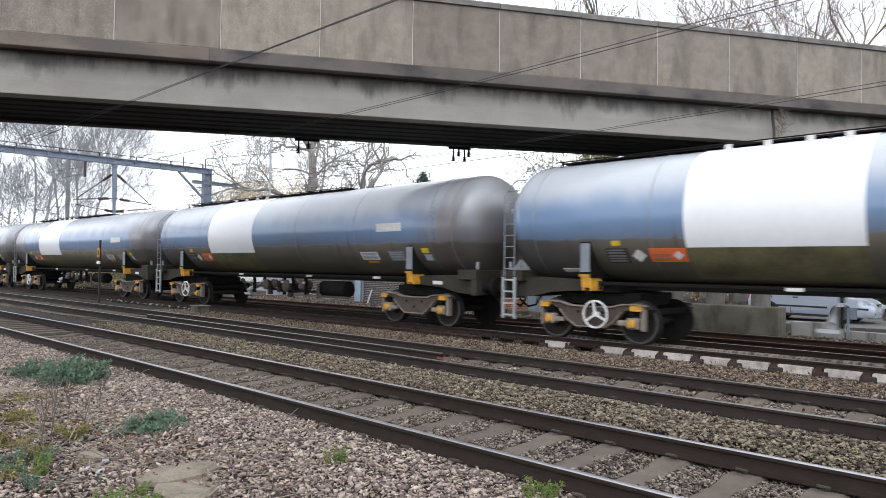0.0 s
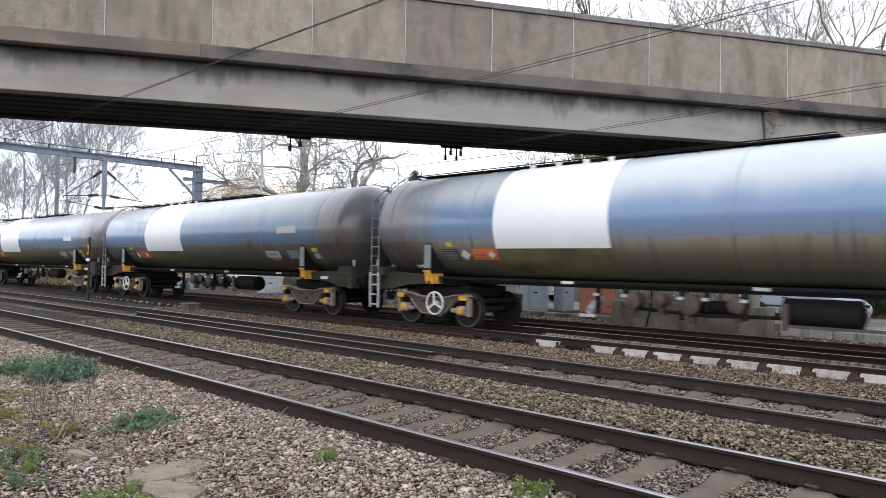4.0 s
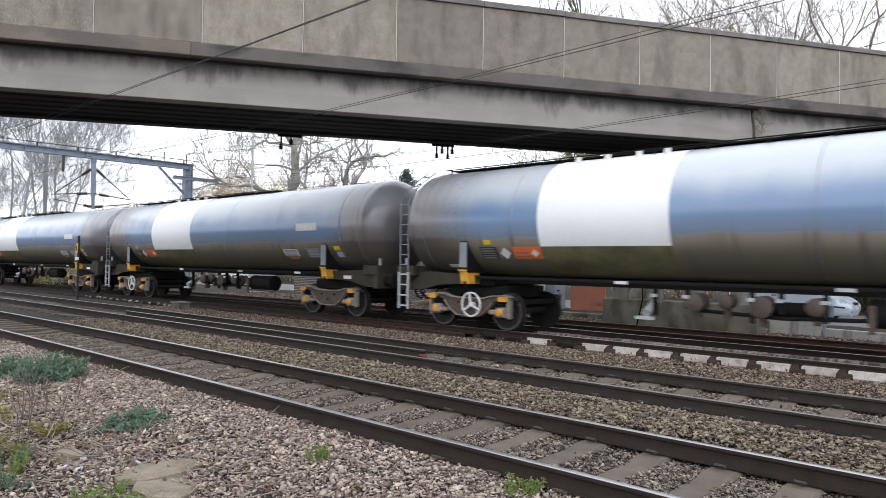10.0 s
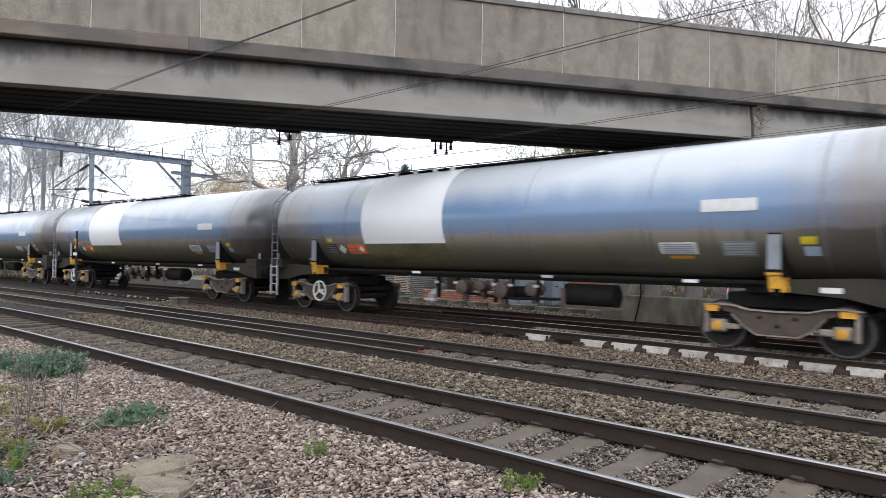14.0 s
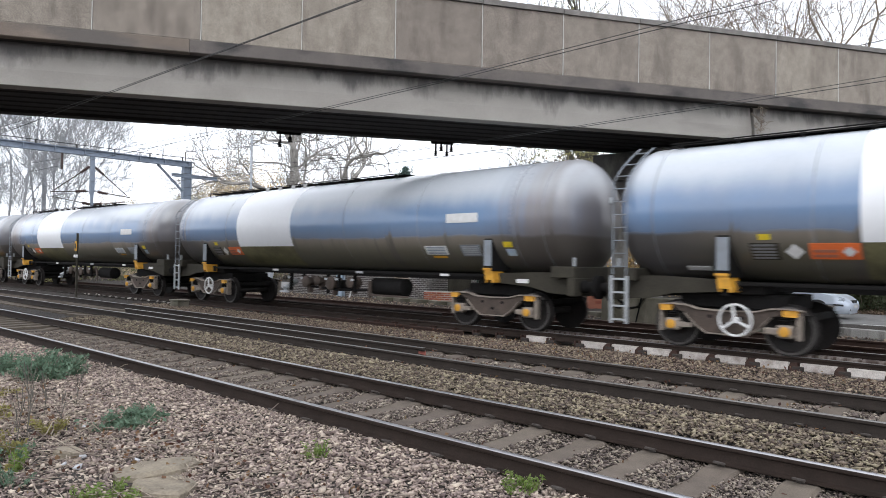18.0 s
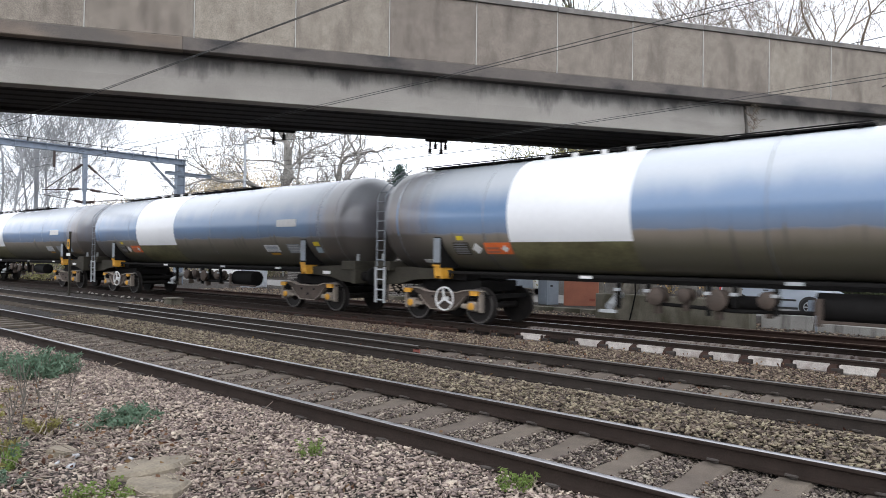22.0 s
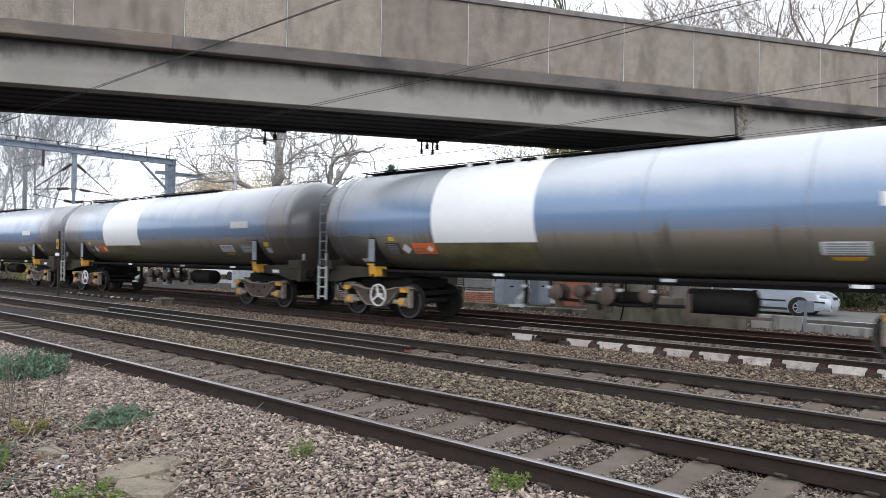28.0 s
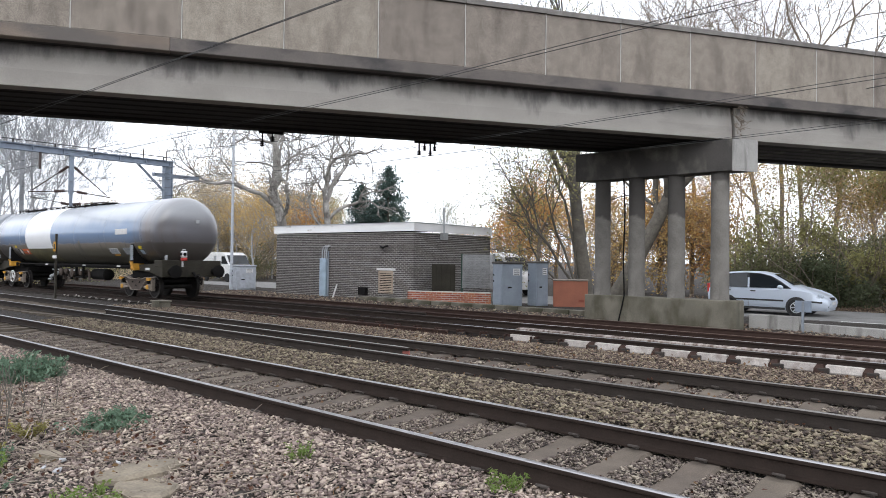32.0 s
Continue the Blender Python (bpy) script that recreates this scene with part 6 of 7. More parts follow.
    part("post", Shape().box(-0.15, -0.15, -0.4, 0.15, 0.15, 11.0), "galv", far)


def build_wires():
    rows = ((5.225, 4.55, 0.0, 0.02), (8.7, 4.57, 0.03, 0.05), (13.35, 4.53, 0.02, 0.05), (17.1, 4.5, 0.015, 0.05))
    for y, z, rise, gap in rows:
        w = thing("overhead_wire", "thin dark overhead contact wire above a track", "wire", pose(0, y, 0), "overhead wires")
        part("contact_wire", Shape().tube([(-75, 0.2, z + 0.3), (-39.9, -0.2, z + 0.15), (-20, 0.02, z), (-12, 0, z), (-8, 0, z + rise), (-4, 0, z + 3.5 * rise), (0, 0, z + 6.5 * rise), (30, 0.2, z + 9 * rise)], 0.0065, 5), "wire", w)
        part("catenary_wire", Shape().tube([(-75, 0, z + 1.2), (-39.9, 0, z + 0.75), (-24, 0, z + 0.25), (-14, 0, z + 0.03), (-8, 0, z + rise + gap * 0.7), (-4, 0, z + 3.8 * rise + gap), (0, 0, z + 7.5 * rise + 1.5 * gap), (30, 0.2, z + 1.5)], 0.0055, 5), "wire", w)
    stay = thing("stay_wire", "thin dark feeder wires beyond the bridge", "wire")
    part("feeder_wire", Shape().tube([(-39.9, 20.4, 7.9), (-25, 21, 7.3), (-10, 22, 7.4), (10, 23.5, 9.0)], 0.014, 5), "wire", stay)
    part("feeder_wire", Shape().tube([(-39.9, 22.2, 6.55), (-25, 22.4, 6.1), (-10, 22.8, 6.2), (10, 23.5, 7.6)], 0.014, 5), "wire", stay)


def build_lamp_post():
    lamp = thing("lamp_post", "tall pale galvanised lamp column behind the tracks", "lamp post", pose(-34.6, 21.56, -0.3))
    part("pole", Shape().lathe([(0, 0.12), (1.2, 0.11), (1.22, 0.085), (8.7, 0.06)], 12, "z"), "galv", lamp, smooth=40)
    part("cap", Shape().box(-0.5, -0.06, 8.1, 0.05, 0.06, 8.16), "galv", lamp)


# ---------------------------------------------------------------- trees
def grow(seed, height, radius, lean=(0, 0), levels=5, spread=0.75, sides=(2, 3), taper=0.72, lift=0.25, gnarl=0.18, first=0.35, length=0.62, bushy=0.6, tip=0.006):
    """A branching skeleton: rows of limb pieces and the twig ends."""
    rng = random.Random(seed)
    segs, tips = [], []

    def limb(p, d, r, size, level):
        n = 5 if level < 2 else 4 if level < 4 else 3
        step, wild = size / n, gnarl * (0.35 if level == 0 else 1.0)
        for k in range(n):
            d = (d + Vector((rng.gauss(0, wild), rng.gauss(0, wild), rng.gauss(0, wild) + lift * 0.12))).normalized()
            q = p + d * step
            r2 = max(tip, r * (1 - (1 - taper) / n * (1.0 if level else 0.8)))
            segs.append((*p, *q, r, r2))
            if level < levels and (level > 0 or (k + 1) / n > first) and k < n - 1 and rng.random() < bushy:
                side(q, d, r2, size, level)
            p, r = q, r2
        if level < levels:
            for _ in range(rng.choice(sides)):
                side(p, d, r, size, level, True)
        else:
            tips.append(tuple(p))

    def side(p, d, r, size, level, fork=False):
        a = rng.uniform(0, 2 * math.pi)
        u = d.orthogonal().normalized()
        w = d.cross(u)
        out = u * math.cos(a) + w * math.sin(a)
        bend = rng.uniform(0.35, 0.8) * spread if fork else rng.uniform(0.6, 1.15) * spread
        limb(p, (d * math.cos(bend) + out * math.sin(bend) + Vector((0, 0, lift * 0.35))).normalized(), r * (rng.uniform(0.62, 0.8) if fork else rng.uniform(0.4, 0.6)),
             size * length * rng.uniform(0.75, 1.15), level + 1)

    limb(Vector((0, 0, 0)), Vector((lean[0], lean[1], 1)).normalized(), radius, height * 0.5, 0)
    return segs, tips


def build_tree(name, label, place, seed, height, radius, bark, leaf=None, leaves=0, leaf_size=0.1, scatter=0.35, group="", **kw):
    segs, tips = grow(seed, height, radius, **kw)
    tree = thing(name, label, "tree", Matrix.Translation(place), group)
    s = np.array(segs)
    heavy = s[:, 6] > 0.05
    rng = np.random.default_rng(seed)
    big = s[heavy]
    v, t = limbs(big, 8)
    part("trunk", tri_mesh("trunk", v, t, True), bark, tree)
    if (~heavy).any():
        v, t = limbs(s[~heavy], 3)
        part("twig", tri_mesh("twig", v, t), bark, tree)
    if leaf and leaves:
        pts = np.array(tips)
        c = pts[rng.integers(0, len(pts), leaves)] + rng.normal(0, scatter, (leaves, 3))
        v, t = leaf_cards(c, rng.uniform(0.6, 1.4, leaves) * leaf_size, rng)
        part("crown", tri_mesh("crown", v, t), leaf, tree)
    return tree


def build_conifer(place, seed, height, width):
    rng = np.random.default_rng(seed)
    tree = thing("conifer", "dark blue-green conifer behind the brick building", "tree", Matrix.Translation(place), "conifers")
    part("trunk", Shape().cyl((0, 0, 0), (0, 0, height), height * 0.02, 0.02, 8), "bark_dark", tree)
    segs, cs = [], []
    n = 130
    for k in range(n):
        f = (k + 0.5) / n
        z = height * (0.06 + 0.93 * f)
        r = width * (1 - f) ** 0.6 * rng.uniform(0.6, 1.15) + 0.08
        a = rng.uniform(0, 2 * math.pi)
        tip = np.array([r * math.cos(a), r * math.sin(a), z + r * rng.uniform(-0.25, 0.2)])
        root = np.array([0, 0, z])
        segs.append((*root, *tip, 0.03, 0.008))
        m = int(190 * (0.3 + r / width))
        u = rng.uniform(0.15, 1.0, m)[:, None]
        cs.append(root + (tip - root) * u + rng.normal(0, 0.16, (m, 3)) * (0.4 + u))
    v, t = limbs(segs, 3)
    part("branches", tri_mesh("branches", v, t), "bark_dark", tree)
    c = np.concatenate(cs)
    v, t = leaf_cards(c, rng.uniform(0.05, 0.13, len(c)), rng, long=2.4)
    part("crown", tri_mesh("crown", v, t), "needle", tree)


def build_bush(name, label, place, size, count, leaf, leaf_size, seed, bark="bark_brown", stems=40, group="bushes"):
    """A dense bush: arching stems, leaves over lumpy clumps with gaps."""
    rng = np.random.default_rng(seed)
    bush = thing(name, label, "bush", Matrix.Translation(place), group)
    segs = []
    for _ in range(stems):
        p = np.array([rng.uniform(-0.8, 0.8) * size[0], rng.uniform(-0.5, 0.5) * size[1], 0.0])
        d = np.array([rng.normal(0, 0.3), rng.normal(0, 0.3), 1.0])
        r = rng.uniform(0.015, 0.045)
        for k in range(4):
            q = p + d * size[2] * 0.28
            segs.append((*p, *q, r, r * 0.75))
            r *= 0.75
            d = d + rng.normal(0, 0.3, 3) * np.array([1, 1, 0.4])
            p = q
    v, t = limbs(segs, 4)
    part("stem", tri_mesh("stem", v, t), bark, bush)
    k = 30
    clump = np.stack([rng.uniform(-1, 1, k) * size[0], rng.uniform(-1, 1, k) * size[1], rng.uniform(0.05, 0.95, k) ** 0.9 * size[2]], 1)
    clump[:, 2] *= 1 - 0.35 * np.abs(clump[:, 0] / size[0]) ** 2
    c = clump[rng.integers(0, k, count)] + rng.normal(0, 1, (count, 3)) * np.array([size[0] * 0.09 + 0.12, size[1] * 0.14 + 0.1, size[2] * 0.07 + 0.1])
    c[:, 2] = np.abs(c[:, 2])
    v, t = leaf_cards(c, rng.uniform(0.6, 1.5, count) * leaf_size, rng)
    part("foliage", tri_mesh("foliage", v, t), leaf, bush)


def at_pixel_ray(dx, dy, dist, z=-0.4):
    n = math.hypot(dx, dy)
    return (dx / n * dist, dy / n * dist, z)


def build_trees():
    G = "bare autumn trees"
    build_tree("plane_tree", "large bare plane tree with pale flaking bark", at_pixel_ray(-0.826, 0.606, 46), 15, 13, 0.36, "bark_pale", None, group=G, levels=6, spread=0.95, gnarl=0.27, lean=(-0.02, -0.02), first=0.3, length=0.68, bushy=0.6, lift=0.3, tip=0.009)
    build_tree("plane_tree", "leaning pale-barked tree with forked top", at_pixel_ray(-0.775, 0.65, 44), 29, 11, 0.25, "bark_pale", None, group=G, levels=5, spread=0.65, gnarl=0.27, lean=(0.03, 0.03), first=0.45, length=0.6, tip=0.009)
    build_tree("ivy_tree", "massive grey-barked tree with ivy on its trunk", at_pixel_ray(-0.488, 0.873, 34), 34, 13, 0.34, "bark_dark", "leaf_olive", 2500, 0.07, 0.5, group=G, levels=5, bushy=0.6, spread=0.75, gnarl=0.07, lean=(-0.08, -0.03), first=0.6, length=0.62, tip=0.006)
    for k, (lean, h, r) in enumerate((((-0.5, -0.4), 8.5, 0.075), ((-0.35, -0.3), 9, 0.07), ((-0.2, -0.1), 10, 0.08), ((-0.8, -0.7), 7, 0.06))):
        build_tree("leaning_tree", "thin leaning grey tree with sparse olive leaves", at_pixel_ray(-0.489 - 0.006 * k, 0.873, 33 + 0.5 * k), 350 + k, h, r, "bark_dark", "leaf_olive", 1500, 0.07, 0.45, group=G, levels=4, bushy=0.7, spread=0.8, gnarl=0.24, lean=lean, first=0.3, length=0.6, tip=0.005)
    build_tree("ivy_tree", "dark leaning tree behind the bridge pier", at_pixel_ray(-0.455, 0.89, 38), 37, 12, 0.42, "bark_dark", None, group=G, levels=5, bushy=0.5, spread=0.8, gnarl=0.1, lean=(0.46, 0.38), first=0.7, length=0.6, tip=0.007)
    build_tree("beech_tree", "spreading tree with rust-orange leaves", at_pixel_ray(-0.55, 0.84, 50), 41, 7.5, 0.18, "bark_brown", "leaf_rust", 9000, 0.11, 0.45, group=G, levels=5, spread=1.0, lift=0.0, bushy=0.75)
    build_tree("beech_tree", "spreading tree with rust-orange leaves", at_pixel_ray(-0.525, 0.85, 54), 47, 7.0, 0.16, "bark_brown", "leaf_gold", 6500, 0.11, 0.45, group=G, levels=5, spread=1.0, lift=0.0, bushy=0.75)
    build_tree("beech_tree", "small tree with rust-orange leaves beyond the pier", at_pixel_ray(-0.465, 0.9, 46), 49, 6.5, 0.14, "bark_brown", "leaf_gold", 6500, 0.11, 0.45, group=G, levels=5, spread=1.0, lift=0.0, bushy=0.75)
    build_tree("beech_tree", "small tree with golden-brown leaves beyond the pier", at_pixel_ray(-0.425, 0.967, 44), 43, 6.5, 0.14, "bark_brown", "leaf_gold", 6000, 0.11, 0.4, group=G, levels=5, spread=0.95, lift=0.05, bushy=0.75)
    build_tree("beech_tree", "small tree with golden-brown leaves beyond the pier", at_pixel_ray(-0.375, 0.967, 43), 45, 6.0, 0.12, "bark_brown", "leaf_rust", 5500, 0.11, 0.4, group=G, levels=5, spread=0.95, lift=0.05, bushy=0.75)
    for k, (dx, dy, dist, h, leaf, n) in enumerate(((-0.345, 1.05, 42, 10, "leaf_gold", 9000), (-0.31, 1.05, 40, 10, "leaf_gold", 11000), (-0.27, 1.06, 44, 10, "leaf_gold", 13000), (-0.23, 1.06, 41, 8.5, "leaf_olive", 12000), (-0.19, 1.08, 40, 8.5, "leaf_olive", 15000), (-0.15, 1.09, 43, 8, "leaf_gold", 18000), (-0.1, 1.1, 42, 7.5, "leaf_gold", 22000), (-0.05, 1.1, 42, 7.5, "leaf_olive", 20000), (-0.175, 1.08, 46, 8, "leaf_gold", 12000), (-0.125, 1.1, 47, 8, "leaf_haze", 16000))):
        build_tree("alder_tree", "slender alder with sparse yellowing leaves", at_pixel_ray(dx, dy, dist), 60 + k, h, 0.055, "bark_alder", leaf, n // 2, 0.085, 0.5, group=G, levels=5, spread=0.6, lift=0.3, lean=(random.uniform(-0.1, 0.3), 0), first=0.25, bushy=0.5, gnarl=0.13)
    for k, (dx, dy, dist, h) in enumerate(((-0.43, 0.93, 62, 23), (-0.4, 0.95, 60, 24), (-0.36, 0.98, 64, 24), (-0.33, 1.0, 62, 26), (-0.27, 1.03, 58, 24), (-0.22, 1.06, 60, 25), (-0.17, 1.08, 62, 23), (-0.3, 1.02, 54, 20), (-0.245, 1.04, 56, 20), (-0.38, 0.97, 56, 19))):
        build_tree("tall_bare_tree", "tall bare tree rising behind the bridge", at_pixel_ray(dx, dy, dist), 80 + k, h, 0.18, "bark_brown", None, group=G, levels=5, spread=0.75, first=0.45, bushy=0.45, length=0.66, tip=0.01)
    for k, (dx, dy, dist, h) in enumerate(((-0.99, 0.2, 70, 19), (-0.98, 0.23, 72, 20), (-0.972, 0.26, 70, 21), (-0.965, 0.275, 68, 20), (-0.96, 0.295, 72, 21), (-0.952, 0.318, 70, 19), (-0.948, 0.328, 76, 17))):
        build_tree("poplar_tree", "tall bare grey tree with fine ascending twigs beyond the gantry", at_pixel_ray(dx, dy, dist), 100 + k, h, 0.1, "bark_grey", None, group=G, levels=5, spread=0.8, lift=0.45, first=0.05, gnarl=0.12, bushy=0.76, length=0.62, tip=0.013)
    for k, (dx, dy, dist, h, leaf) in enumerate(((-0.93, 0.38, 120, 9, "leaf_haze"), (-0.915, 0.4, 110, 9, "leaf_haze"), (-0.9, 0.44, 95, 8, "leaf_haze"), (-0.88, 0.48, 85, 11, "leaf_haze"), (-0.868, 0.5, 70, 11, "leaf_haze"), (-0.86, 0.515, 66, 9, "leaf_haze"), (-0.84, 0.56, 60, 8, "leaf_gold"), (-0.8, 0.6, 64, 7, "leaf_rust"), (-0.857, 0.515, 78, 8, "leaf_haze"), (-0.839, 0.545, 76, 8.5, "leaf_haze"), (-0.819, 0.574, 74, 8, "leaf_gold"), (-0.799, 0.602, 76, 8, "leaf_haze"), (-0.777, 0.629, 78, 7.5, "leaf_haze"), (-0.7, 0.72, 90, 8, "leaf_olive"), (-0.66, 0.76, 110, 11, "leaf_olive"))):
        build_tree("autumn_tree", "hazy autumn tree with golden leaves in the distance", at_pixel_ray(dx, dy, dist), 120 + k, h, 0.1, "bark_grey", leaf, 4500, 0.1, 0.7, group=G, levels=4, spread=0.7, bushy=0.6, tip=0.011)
    for k in range(15):                                 # brush that fills the gap between the gantry and the brick building
        a = radians(63.5 - 0.95 * k)
        leaf = ("leaf_haze", "leaf_olive", "leaf_haze")[k % 3]
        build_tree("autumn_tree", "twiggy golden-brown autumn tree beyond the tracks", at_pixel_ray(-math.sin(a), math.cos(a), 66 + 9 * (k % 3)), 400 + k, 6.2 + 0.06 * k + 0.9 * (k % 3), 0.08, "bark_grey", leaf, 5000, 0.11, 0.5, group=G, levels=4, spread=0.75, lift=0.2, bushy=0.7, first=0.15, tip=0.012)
    build_conifer(at_pixel_ray(-0.742, 0.672, 52), 5, 7.4, 2.0)
    build_conifer(at_pixel_ray(-0.716, 0.70, 53), 6, 9.0, 2.6)
    for k in range(12):
        x = -9.6 + k * 2.4
        leaf = ("leaf_green", "leaf_ivy", "leaf_olive", "leaf_green")[k % 4]
        build_bush("hedge_bush", "dense ivy-clad roadside bush", (x, 33.0 + random.uniform(-0.6, 0.8), -0.4), (1.9, 1.1, random.uniform(2.0, 3.3)), 7000, leaf, 0.085, 200 + k)
    for k in range(7):
        x = -9.5 + k * 4.2
        build_bush("hedge_bush", "tall olive scrub behind the road", (x, 36.5, -0.4), (2.6, 1.2, random.uniform(2.8, 4.4)), 9000, ("leaf_olive", "leaf_green", "leaf_gold")[k % 3], 0.1, 230 + k)
    for k in range(9):
        build_bush("distant_scrub", "brown scrub beyond the tracks", at_pixel_ray(-0.95 + k * 0.035, 0.28 + k * 0.06, 55 + 3 * k), (4.5, 2.5, random.uniform(2.5, 4.0)), 9000, ("leaf_olive", "leaf_green", "leaf_haze")[k % 3], 0.065, 260 + k)
    rng = np.random.default_rng(17)
    n = 7000
    c = np.stack([rng.uniform(-13, 9, n), 31.4 + np.abs(rng.normal(0, 0.8, n)), rng.uniform(-0.36, -0.28, n)], 1)
    c[:, 2] += 0.16 * np.clip(c[:, 1] - 31.6, 0, 1.5)
    v, t = leaf_cards(c, rng.uniform(0.05, 0.1, n), rng, long=1.2)
    tagged(part("verge_litter", tri_mesh("verge_litter", v, t), "verge"), "brown fallen leaves banked along the road verge", "leaves", kind="stuff")
    # far woods close the horizon
    rng = np.random.default_rng(3)
    segs, pts = [], []
    for _ in range(900):
        a = rng.uniform(radians(-80), radians(120))
        r = rng.uniform(130, 240)
        p = np.array([-math.sin(a) * r, math.cos(a) * r, -0.5])
        h = rng.uniform(6, 13)
        segs.append((*p, *(p + np.array([rng.normal(0, 0.8), rng.normal(0, 0.8), h])), 0.25, 0.04))
        for _ in range(9):
            q = p + np.array([0, 0, h * rng.uniform(0.3, 0.8)])
            segs.append((*q, *(q + np.array([rng.normal(0, 1.8), rng.normal(0, 1.8), h * rng.uniform(0.15, 0.35)])), 0.08, 0.02))
        c = p + np.array([0, 0, h * 0.55]) + rng.normal(0, 1, (110, 3)) * np.array([2.2, 2.2, h * 0.2])
        pts.append(c)
    v, t = limbs(segs, 4)
    wood = thing("far_wood", "hazy brown belt of distant winter woodland", "woodland", kind="stuff")
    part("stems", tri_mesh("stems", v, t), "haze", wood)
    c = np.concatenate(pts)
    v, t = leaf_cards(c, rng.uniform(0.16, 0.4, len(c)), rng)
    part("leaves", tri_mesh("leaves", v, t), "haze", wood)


# ---------------------------------------------------------------- foreground plants and litter
def build_weed(place, seed, radius, height, count, size, mat, label):
    rng = np.random.default_rng(seed)
    w = thing("weed", label, "plant", Matrix.Translation(place), "weeds")
    segs, cs = [], []
    n = max(8, count // 40)
    for _ in range(n):
        a, r = rng.uniform(0, 2 * math.pi), radius * rng.uniform(0.1, 1.0) ** 0.7
        tip = np.array([r * math.cos(a), r * math.sin(a), height * rng.uniform(0.35, 1.0) * (1 - 0.5 * r / radius)])
        root = np.array([tip[0] * 0.25, tip[1] * 0.25, -0.02])
        segs.append((*root, *tip, 0.004, 0.002))
        u = rng.uniform(0.2, 1.0, count // n)[:, None]
        cs.append(root + (tip - root) * u + rng.normal(0, size * 0.8, (count // n, 3)))
    v, t = limbs(segs, 3)
    tagged(part("stalk", tri_mesh("stalk", v, t), "twig", w), kind="stuff")
    c = np.concatenate(cs)
    v, t = leaf_cards(c, rng.uniform(0.5, 1.4, len(c)) * size, rng, long=2.0)
    part("leaves", tri_mesh("leaves", v, t), mat, w)


def build_foreground():
    g = -0.24
    build_weed((-10.7, 3.5, g), 1, 0.6, 0.55, 3200, 0.035, "weed", "sprawling dusty green weed on the ballast")
    build_weed((-11.9, 3.45, g), 12, 0.6, 0.32, 1500, 0.035, "weed", "sprawling dusty green weed on the ballast")
    build_weed((-7.4, 3.2, g), 2, 0.5, 0.2, 1500, 0.03, "weed", "low blue-green weed among the stones")
    build_weed((-4.81, 3.68, g), 3, 0.16, 0.3, 600, 0.016, "weed_bright", "small upright green weed tuft")
    build_weed((-3.05, 4.22, -0.2), 4, 0.2, 0.22, 700, 0.018, "weed_bright", "yellow-green weed beside the rail")
    build_weed((-5.1, 2.05, g), 5, 0.3, 0.22, 900, 0.02, "weed_bright", "fresh green weeds at the stone slab")
    build_weed((-7.55, 2.5, g), 7, 0.25, 0.24, 380, 0.02, "weed_olive", "patchy yellow-green weeds among stones")
    for k, (x, y, h) in enumerate(((-6.85, 2.0, 0.3), (-6.35, 1.83, 0.32), (-5.95, 1.7, 0.26))):
        build_weed((x, y, g), 40 + k, 0.17, h, 420, 0.017, ("weed_olive", "weed_bright", "weed")[k], "tall straggling olive-green weeds at the path edge")
    build_weed((-6.7, 1.8, g), 8, 0.4, 0.25, 500, 0.025, "weed", "low dusty weeds growing among litter")
    for k, (x, y, r, n) in enumerate(((-8.8, 2.15, 0.5, 1300), (-7.7, 1.85, 0.4, 1000), (-9.9, 2.5, 0.5, 1000), (-6.4, 1.7, 0.35, 700))):
        build_weed((x, y, g), 20 + k, r, 0.12, n, 0.02, "weed_olive", "low mossy olive weeds among the stones")
    rng = np.random.default_rng(9)
    for k, (x, y, r) in enumerate(((-5.6, 2.66, 0.27), (-5.1, 2.5, 0.26), (-10.6, 2.75, 0.3), (-6.6, 2.3, 0.13))):
        slab = Shape()
        n = 8
        rad = [r * rng.uniform(0.75, 1.3) for _ in range(n)]
        low = [(rad[i] * 1.3 * math.cos(2 * math.pi * i / n), rad[i] * 0.8 * math.sin(2 * math.pi * i / n), -0.06) for i in range(n)]
        mid = [(x_ * 0.98, y_ * 0.98, 0.03) for x_, y_, _ in low]
        top = [(x_ * 0.85, y_ * 0.85, 0.05 + rng.uniform(-0.012, 0.012)) for x_, y_, _ in low]
        slab.loft([low, mid, top])
        tagged(part("stone_slab", slab, "slabstone", at=pose(x, y, g, rng.uniform(-6, 6), rng.uniform(-6, 6), rng.uniform(0, 360))), "broken buff sandstone slab half buried in ballast", "stone", "stone slabs")
    # twigs and stalks
    segs = []
    for _ in range(1500):
        x, y = rng.uniform(-13, -2), rng.uniform(1.3, 4.2)
        if not bool(inside_view(np.array(x), np.array(y))) or (x > -4.5 and rng.random() < 0.6):
            continue
        p = np.array([x, y, g + rng.uniform(0.015, 0.05)])
        a = rng.uniform(0, math.pi * 2)
        d = np.array([math.cos(a), math.sin(a), rng.normal(0.05, 0.12)])
        r = rng.uniform(0.0025, 0.006)
        for _ in range(rng.integers(2, 5)):
            q = p + d * rng.uniform(0.05, 0.13)
            q[2] = max(q[2], g + 0.015)
            segs.append((*p, *q, r, r * 0.85))
            d = d + rng.normal(0, 0.25, 3)
            p = q
    v, t = limbs(segs, 4)
    tagged(part("dry_twigs", tri_mesh("dry_twigs", v, t), "twig"), "scattered dry twigs and stalks on the ballast", "twigs", kind="stuff")
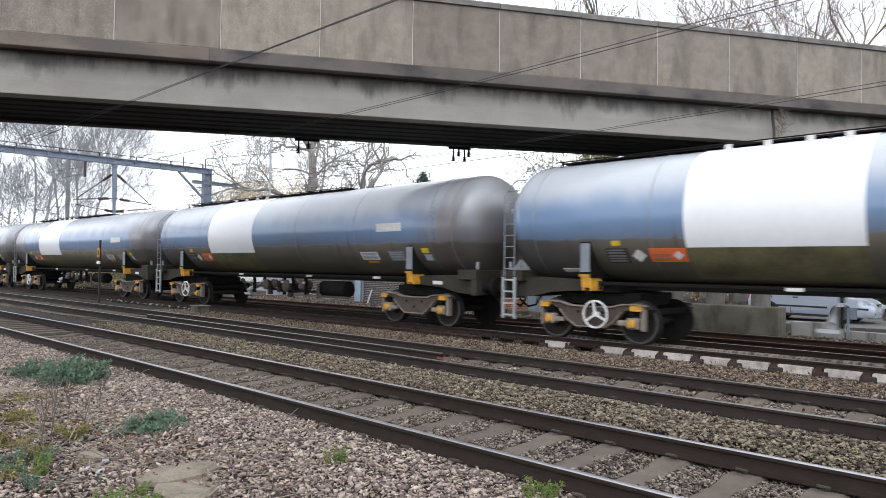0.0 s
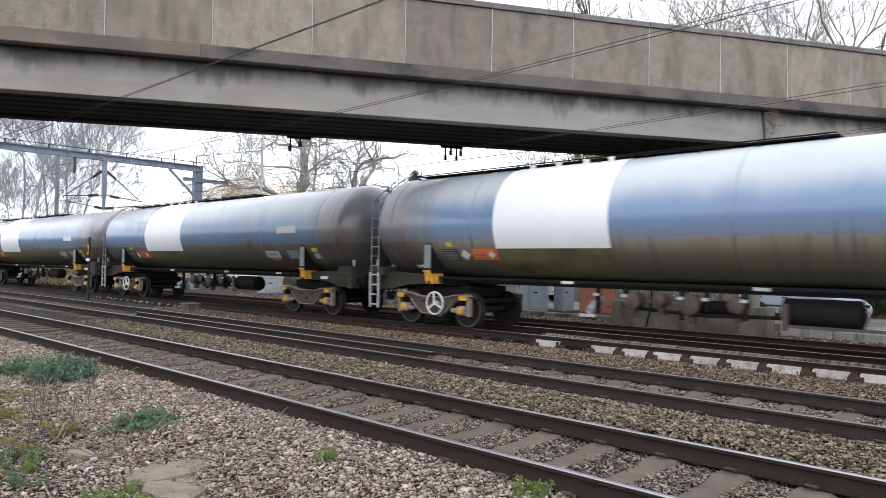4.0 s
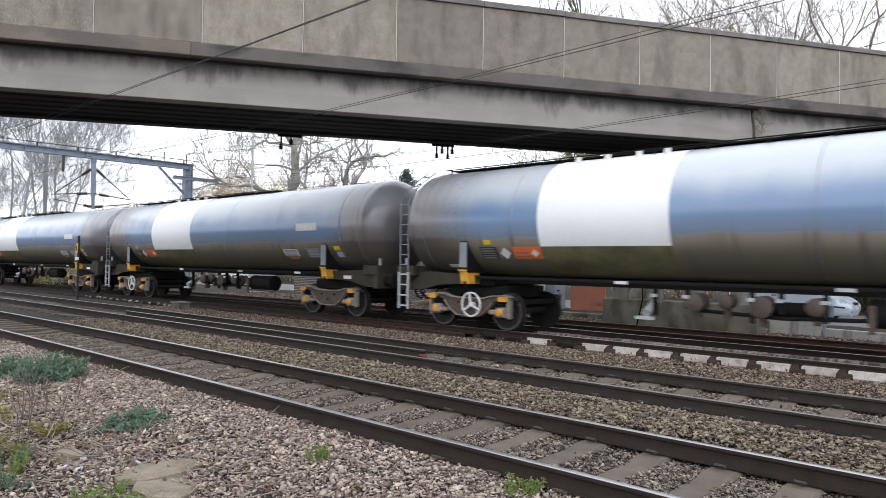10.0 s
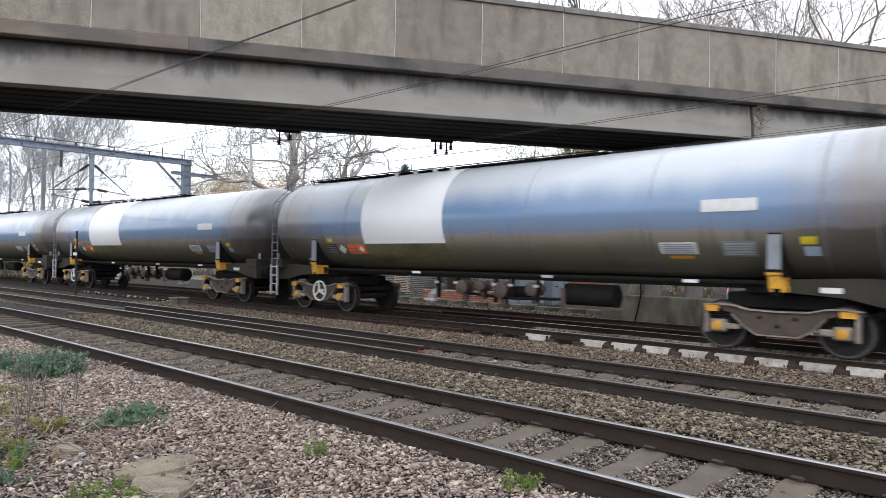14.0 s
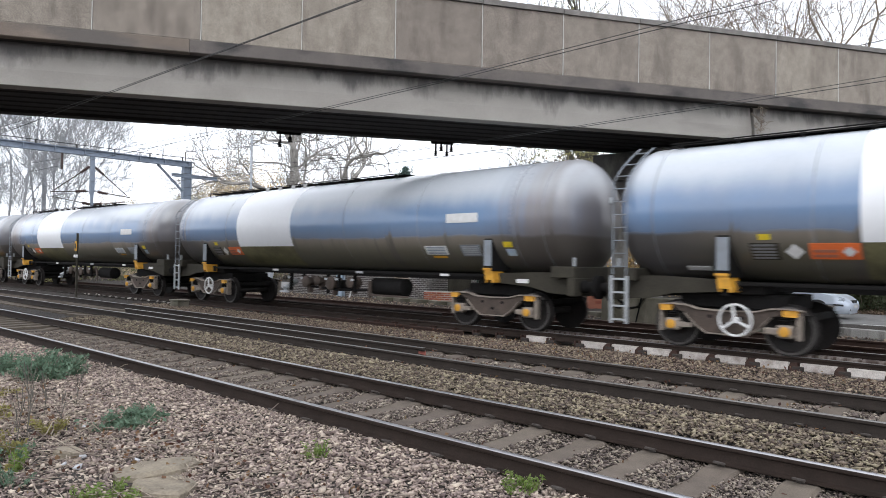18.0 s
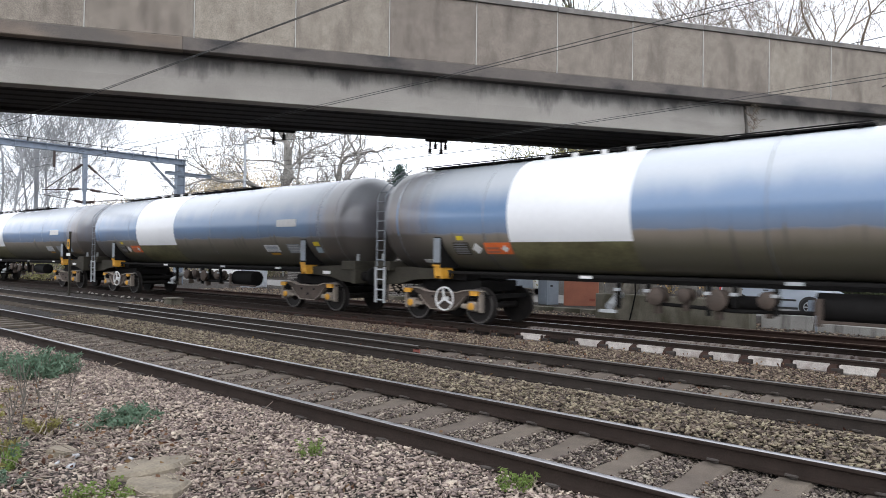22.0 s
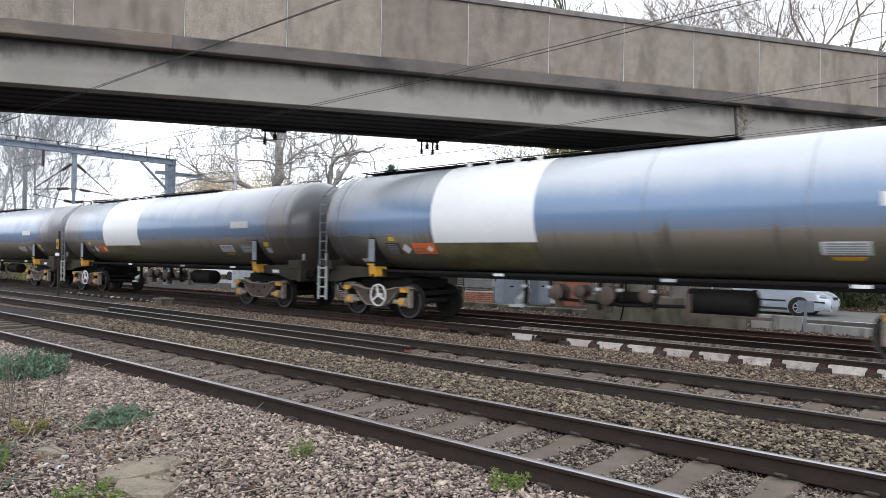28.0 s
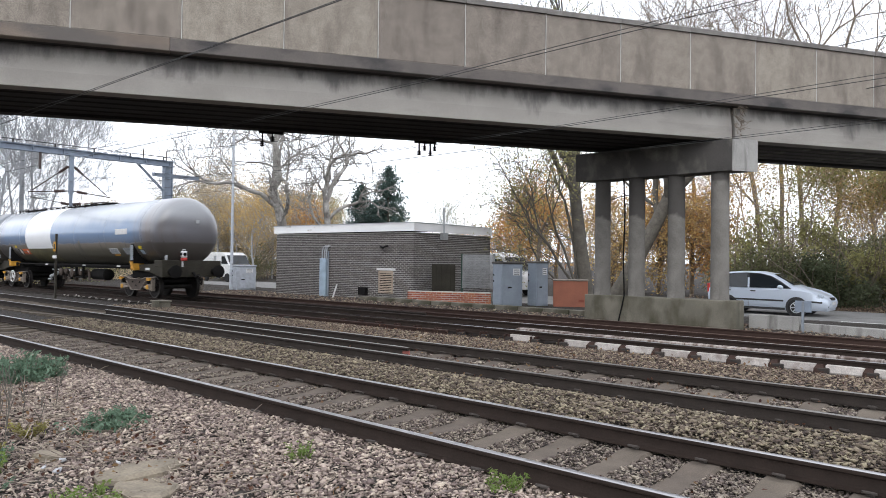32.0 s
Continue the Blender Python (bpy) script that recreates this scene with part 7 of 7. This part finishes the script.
    # standing dead stalks at the left
    for k, (x, y, h) in enumerate(((-8.1, 2.45, 0.5), (-7.3, 2.2, 0.45), (-9.0, 2.75, 0.42), (-8.6, 3.1, 0.4), (-6.9, 2.0, 0.42), (-8.4, 2.7, 0.35), (-7.6, 2.6, 0.3))):
        stalk = thing("dead_stalk", "dry brown standing weed stalk", "plant", pose(x, y, g), "dead stalks")
        segs, _tips = grow(300 + k, h * 1.6, 0.006, levels=1, spread=0.5, lift=0.4, gnarl=0.1, bushy=0.9)
        s = np.array(segs)
        s[:, 6:] = np.clip(s[:, 6:] * 0.7, 0.0018, 0.005)
        v, t = limbs(s, 4)
        tagged(part("stem", tri_mesh("stem", v, t), "bark_dark", stalk), kind="stuff")
    n = 3600
    c = np.stack([rng.uniform(-13, -1.5, n), rng.uniform(1.3, 12.2, n), np.full(n, g + 0.05)], 1)
    c = c[inside_view(c[:, 0], c[:, 1]) & ((c[:, 1] < 4.3) | (rng.random(n) < 0.35))]
    c[:, 2] = np.where(c[:, 1] > 6, -0.12, c[:, 2])
    v, t = leaf_cards(c, rng.uniform(0.025, 0.055, len(c)), rng, long=1.2)
    tagged(part("fallen_leaves", tri_mesh("fallen_leaves", v, t), "deadleaf"), "fallen brown and yellow leaves on the stones", "leaves", kind="stuff")
    n = 60
    c = np.stack([rng.uniform(-9.5, -5.0, n), rng.uniform(1.7, 3.3, n), np.full(n, g + 0.045)], 1)
    v, t = leaf_cards(c, rng.uniform(0.04, 0.075, n), rng, long=1.2)
    v[:, 2] = g + 0.045 + 0.4 * (v[:, 2] - g - 0.045)
    tagged(part("large_fallen_leaves", tri_mesh("large_fallen_leaves", v, t), "deadleaf"), "large curled rust-brown leaves among the litter", "leaves", kind="stuff")
    for k, (x, y, r) in enumerate(((-6.35, 2.35, 0.045), (-6.05, 2.2, 0.06), (-6.2, 2.15, 0.03), (-9.9, 3.0, 0.04), (-5.9, 2.62, 0.035), (-7.4, 2.75, 0.025), (-8.8, 3.35, 0.03))):
        v, t = stones(np.array([(0, 0, 0.03)]), np.array([r]), rng)
        tagged(part("litter", tri_mesh("litter", v, t), "litter", at=pose(x, y, g)), "scrap of crumpled white litter", "litter", "litter")


# ---------------------------------------------------------------- everything in place
build_tracks()
build_bridge()
build_lineside()
build_road()
build_car()
build_van(pose(-51.6, 29.2, -0.37, 0, 0, 0), "white van parked beyond the tracks")
build_van(pose(-25.4, 29.6, -0.37, 0, 0, 0), "white van parked behind the cabinets")
build_gantry()
build_wires()
build_lamp_post()
build_trees()
build_foreground()
all_ballast()

FIRST, LAST = -3, 9
wagon, sets = build_wagon()
paths = [[o.name.split(".")[0] for o in (s.parent, s)] for s in sets]
WAGONS = {FIRST: wagon}
for j in range(FIRST + 1, LAST + 1):
    WAGONS[j] = copy_thing(wagon, Matrix.Identity(4))
lamp = part("tail_lamp", Shape().box(8.44, -0.51, 1.53, 8.58, -0.31, 1.77, 0.025).box(8.4, -0.45, 1.2, 8.44, -0.38, 1.55).tube([(8.51, -0.49, 1.76), (8.51, -0.46, 1.83), (8.51, -0.36, 1.83), (8.51, -0.33, 1.76)], 0.011, 6), "white", WAGONS[LAST], "white tail lamp over a red battery case")
part("battery_case", Shape().box(8.438, -0.515, 1.42, 8.582, -0.305, 1.53, 0.02), "lampred", lamp, "red battery case")
part("lamp_lens", Shape().lathe([(8.58, 0.065), (8.605, 0.06), (8.61, 0.035)], 14).moved(pose(0, -0.41, 1.66)), "under", lamp, "dark round lens", 40)
part("side_lens", Shape().lathe([(-0.51, 0.052), (-0.525, 0.047), (-0.53, 0.026)], 14, "y").moved(pose(8.51, 0, 1.66)), "under", lamp, "dark round lens", 40)
WAGONS[LAST]["label"] = "last blue-grey tank wagon carrying a tail lamp"


def travel(t):
    """Metres that the train has run, gathering speed from 5.4 to 6.4 m/s."""
    u = t / 32
    return 1.4455 + u * (172.8939 + u * (17.5558 - u * 0.906))


def on_line(x):
    """A wagon's pose with its middle at x along the curved track."""
    rz = math.degrees(math.atan(-0.0011 * min(x + 8.0, 0.0)))
    return pose(x, C + GAUGE / 2 + bend(x), RAIL_Z[C] + fall(x), 0, -math.degrees(0.0022) if x < -8 else 0, rz)


def motions():
    times = [k * 1.0 for k in range(33)]
    for j, ob in WAGONS.items():
        walk(ob, [(t, on_line(LONG * j - travel(t))) for t in times])
    ticks = [k / 10 for k in range(321)]
    for bogie_no in (0, 1):
        for set_no in (0, 1):
            first = None
            for ob in WAGONS.values():
                bogies = sorted((o for o in ob.children if o.name.startswith("bogie")), key=lambda o: o.matrix_basis.translation.x)
                wheels = sorted((o for o in bogies[bogie_no].children if o.name.startswith("wheelset")), key=lambda o: o.matrix_basis.translation.x)
                w = wheels[set_no]
                if first is None:
                    first = w
                    place = w.matrix_basis.translation.copy()
                    walk(w, [(t, pose(*place, 0, -math.degrees(travel(t) / WHEEL_R) % 360, 0)) for t in ticks])
                else:
                    w.rotation_mode = "QUATERNION"
                    w.animation_data_create()
                    w.animation_data.action = first.animation_data.action
                    w.animation_data.action_slot = first.animation_data.action_slot


motions()
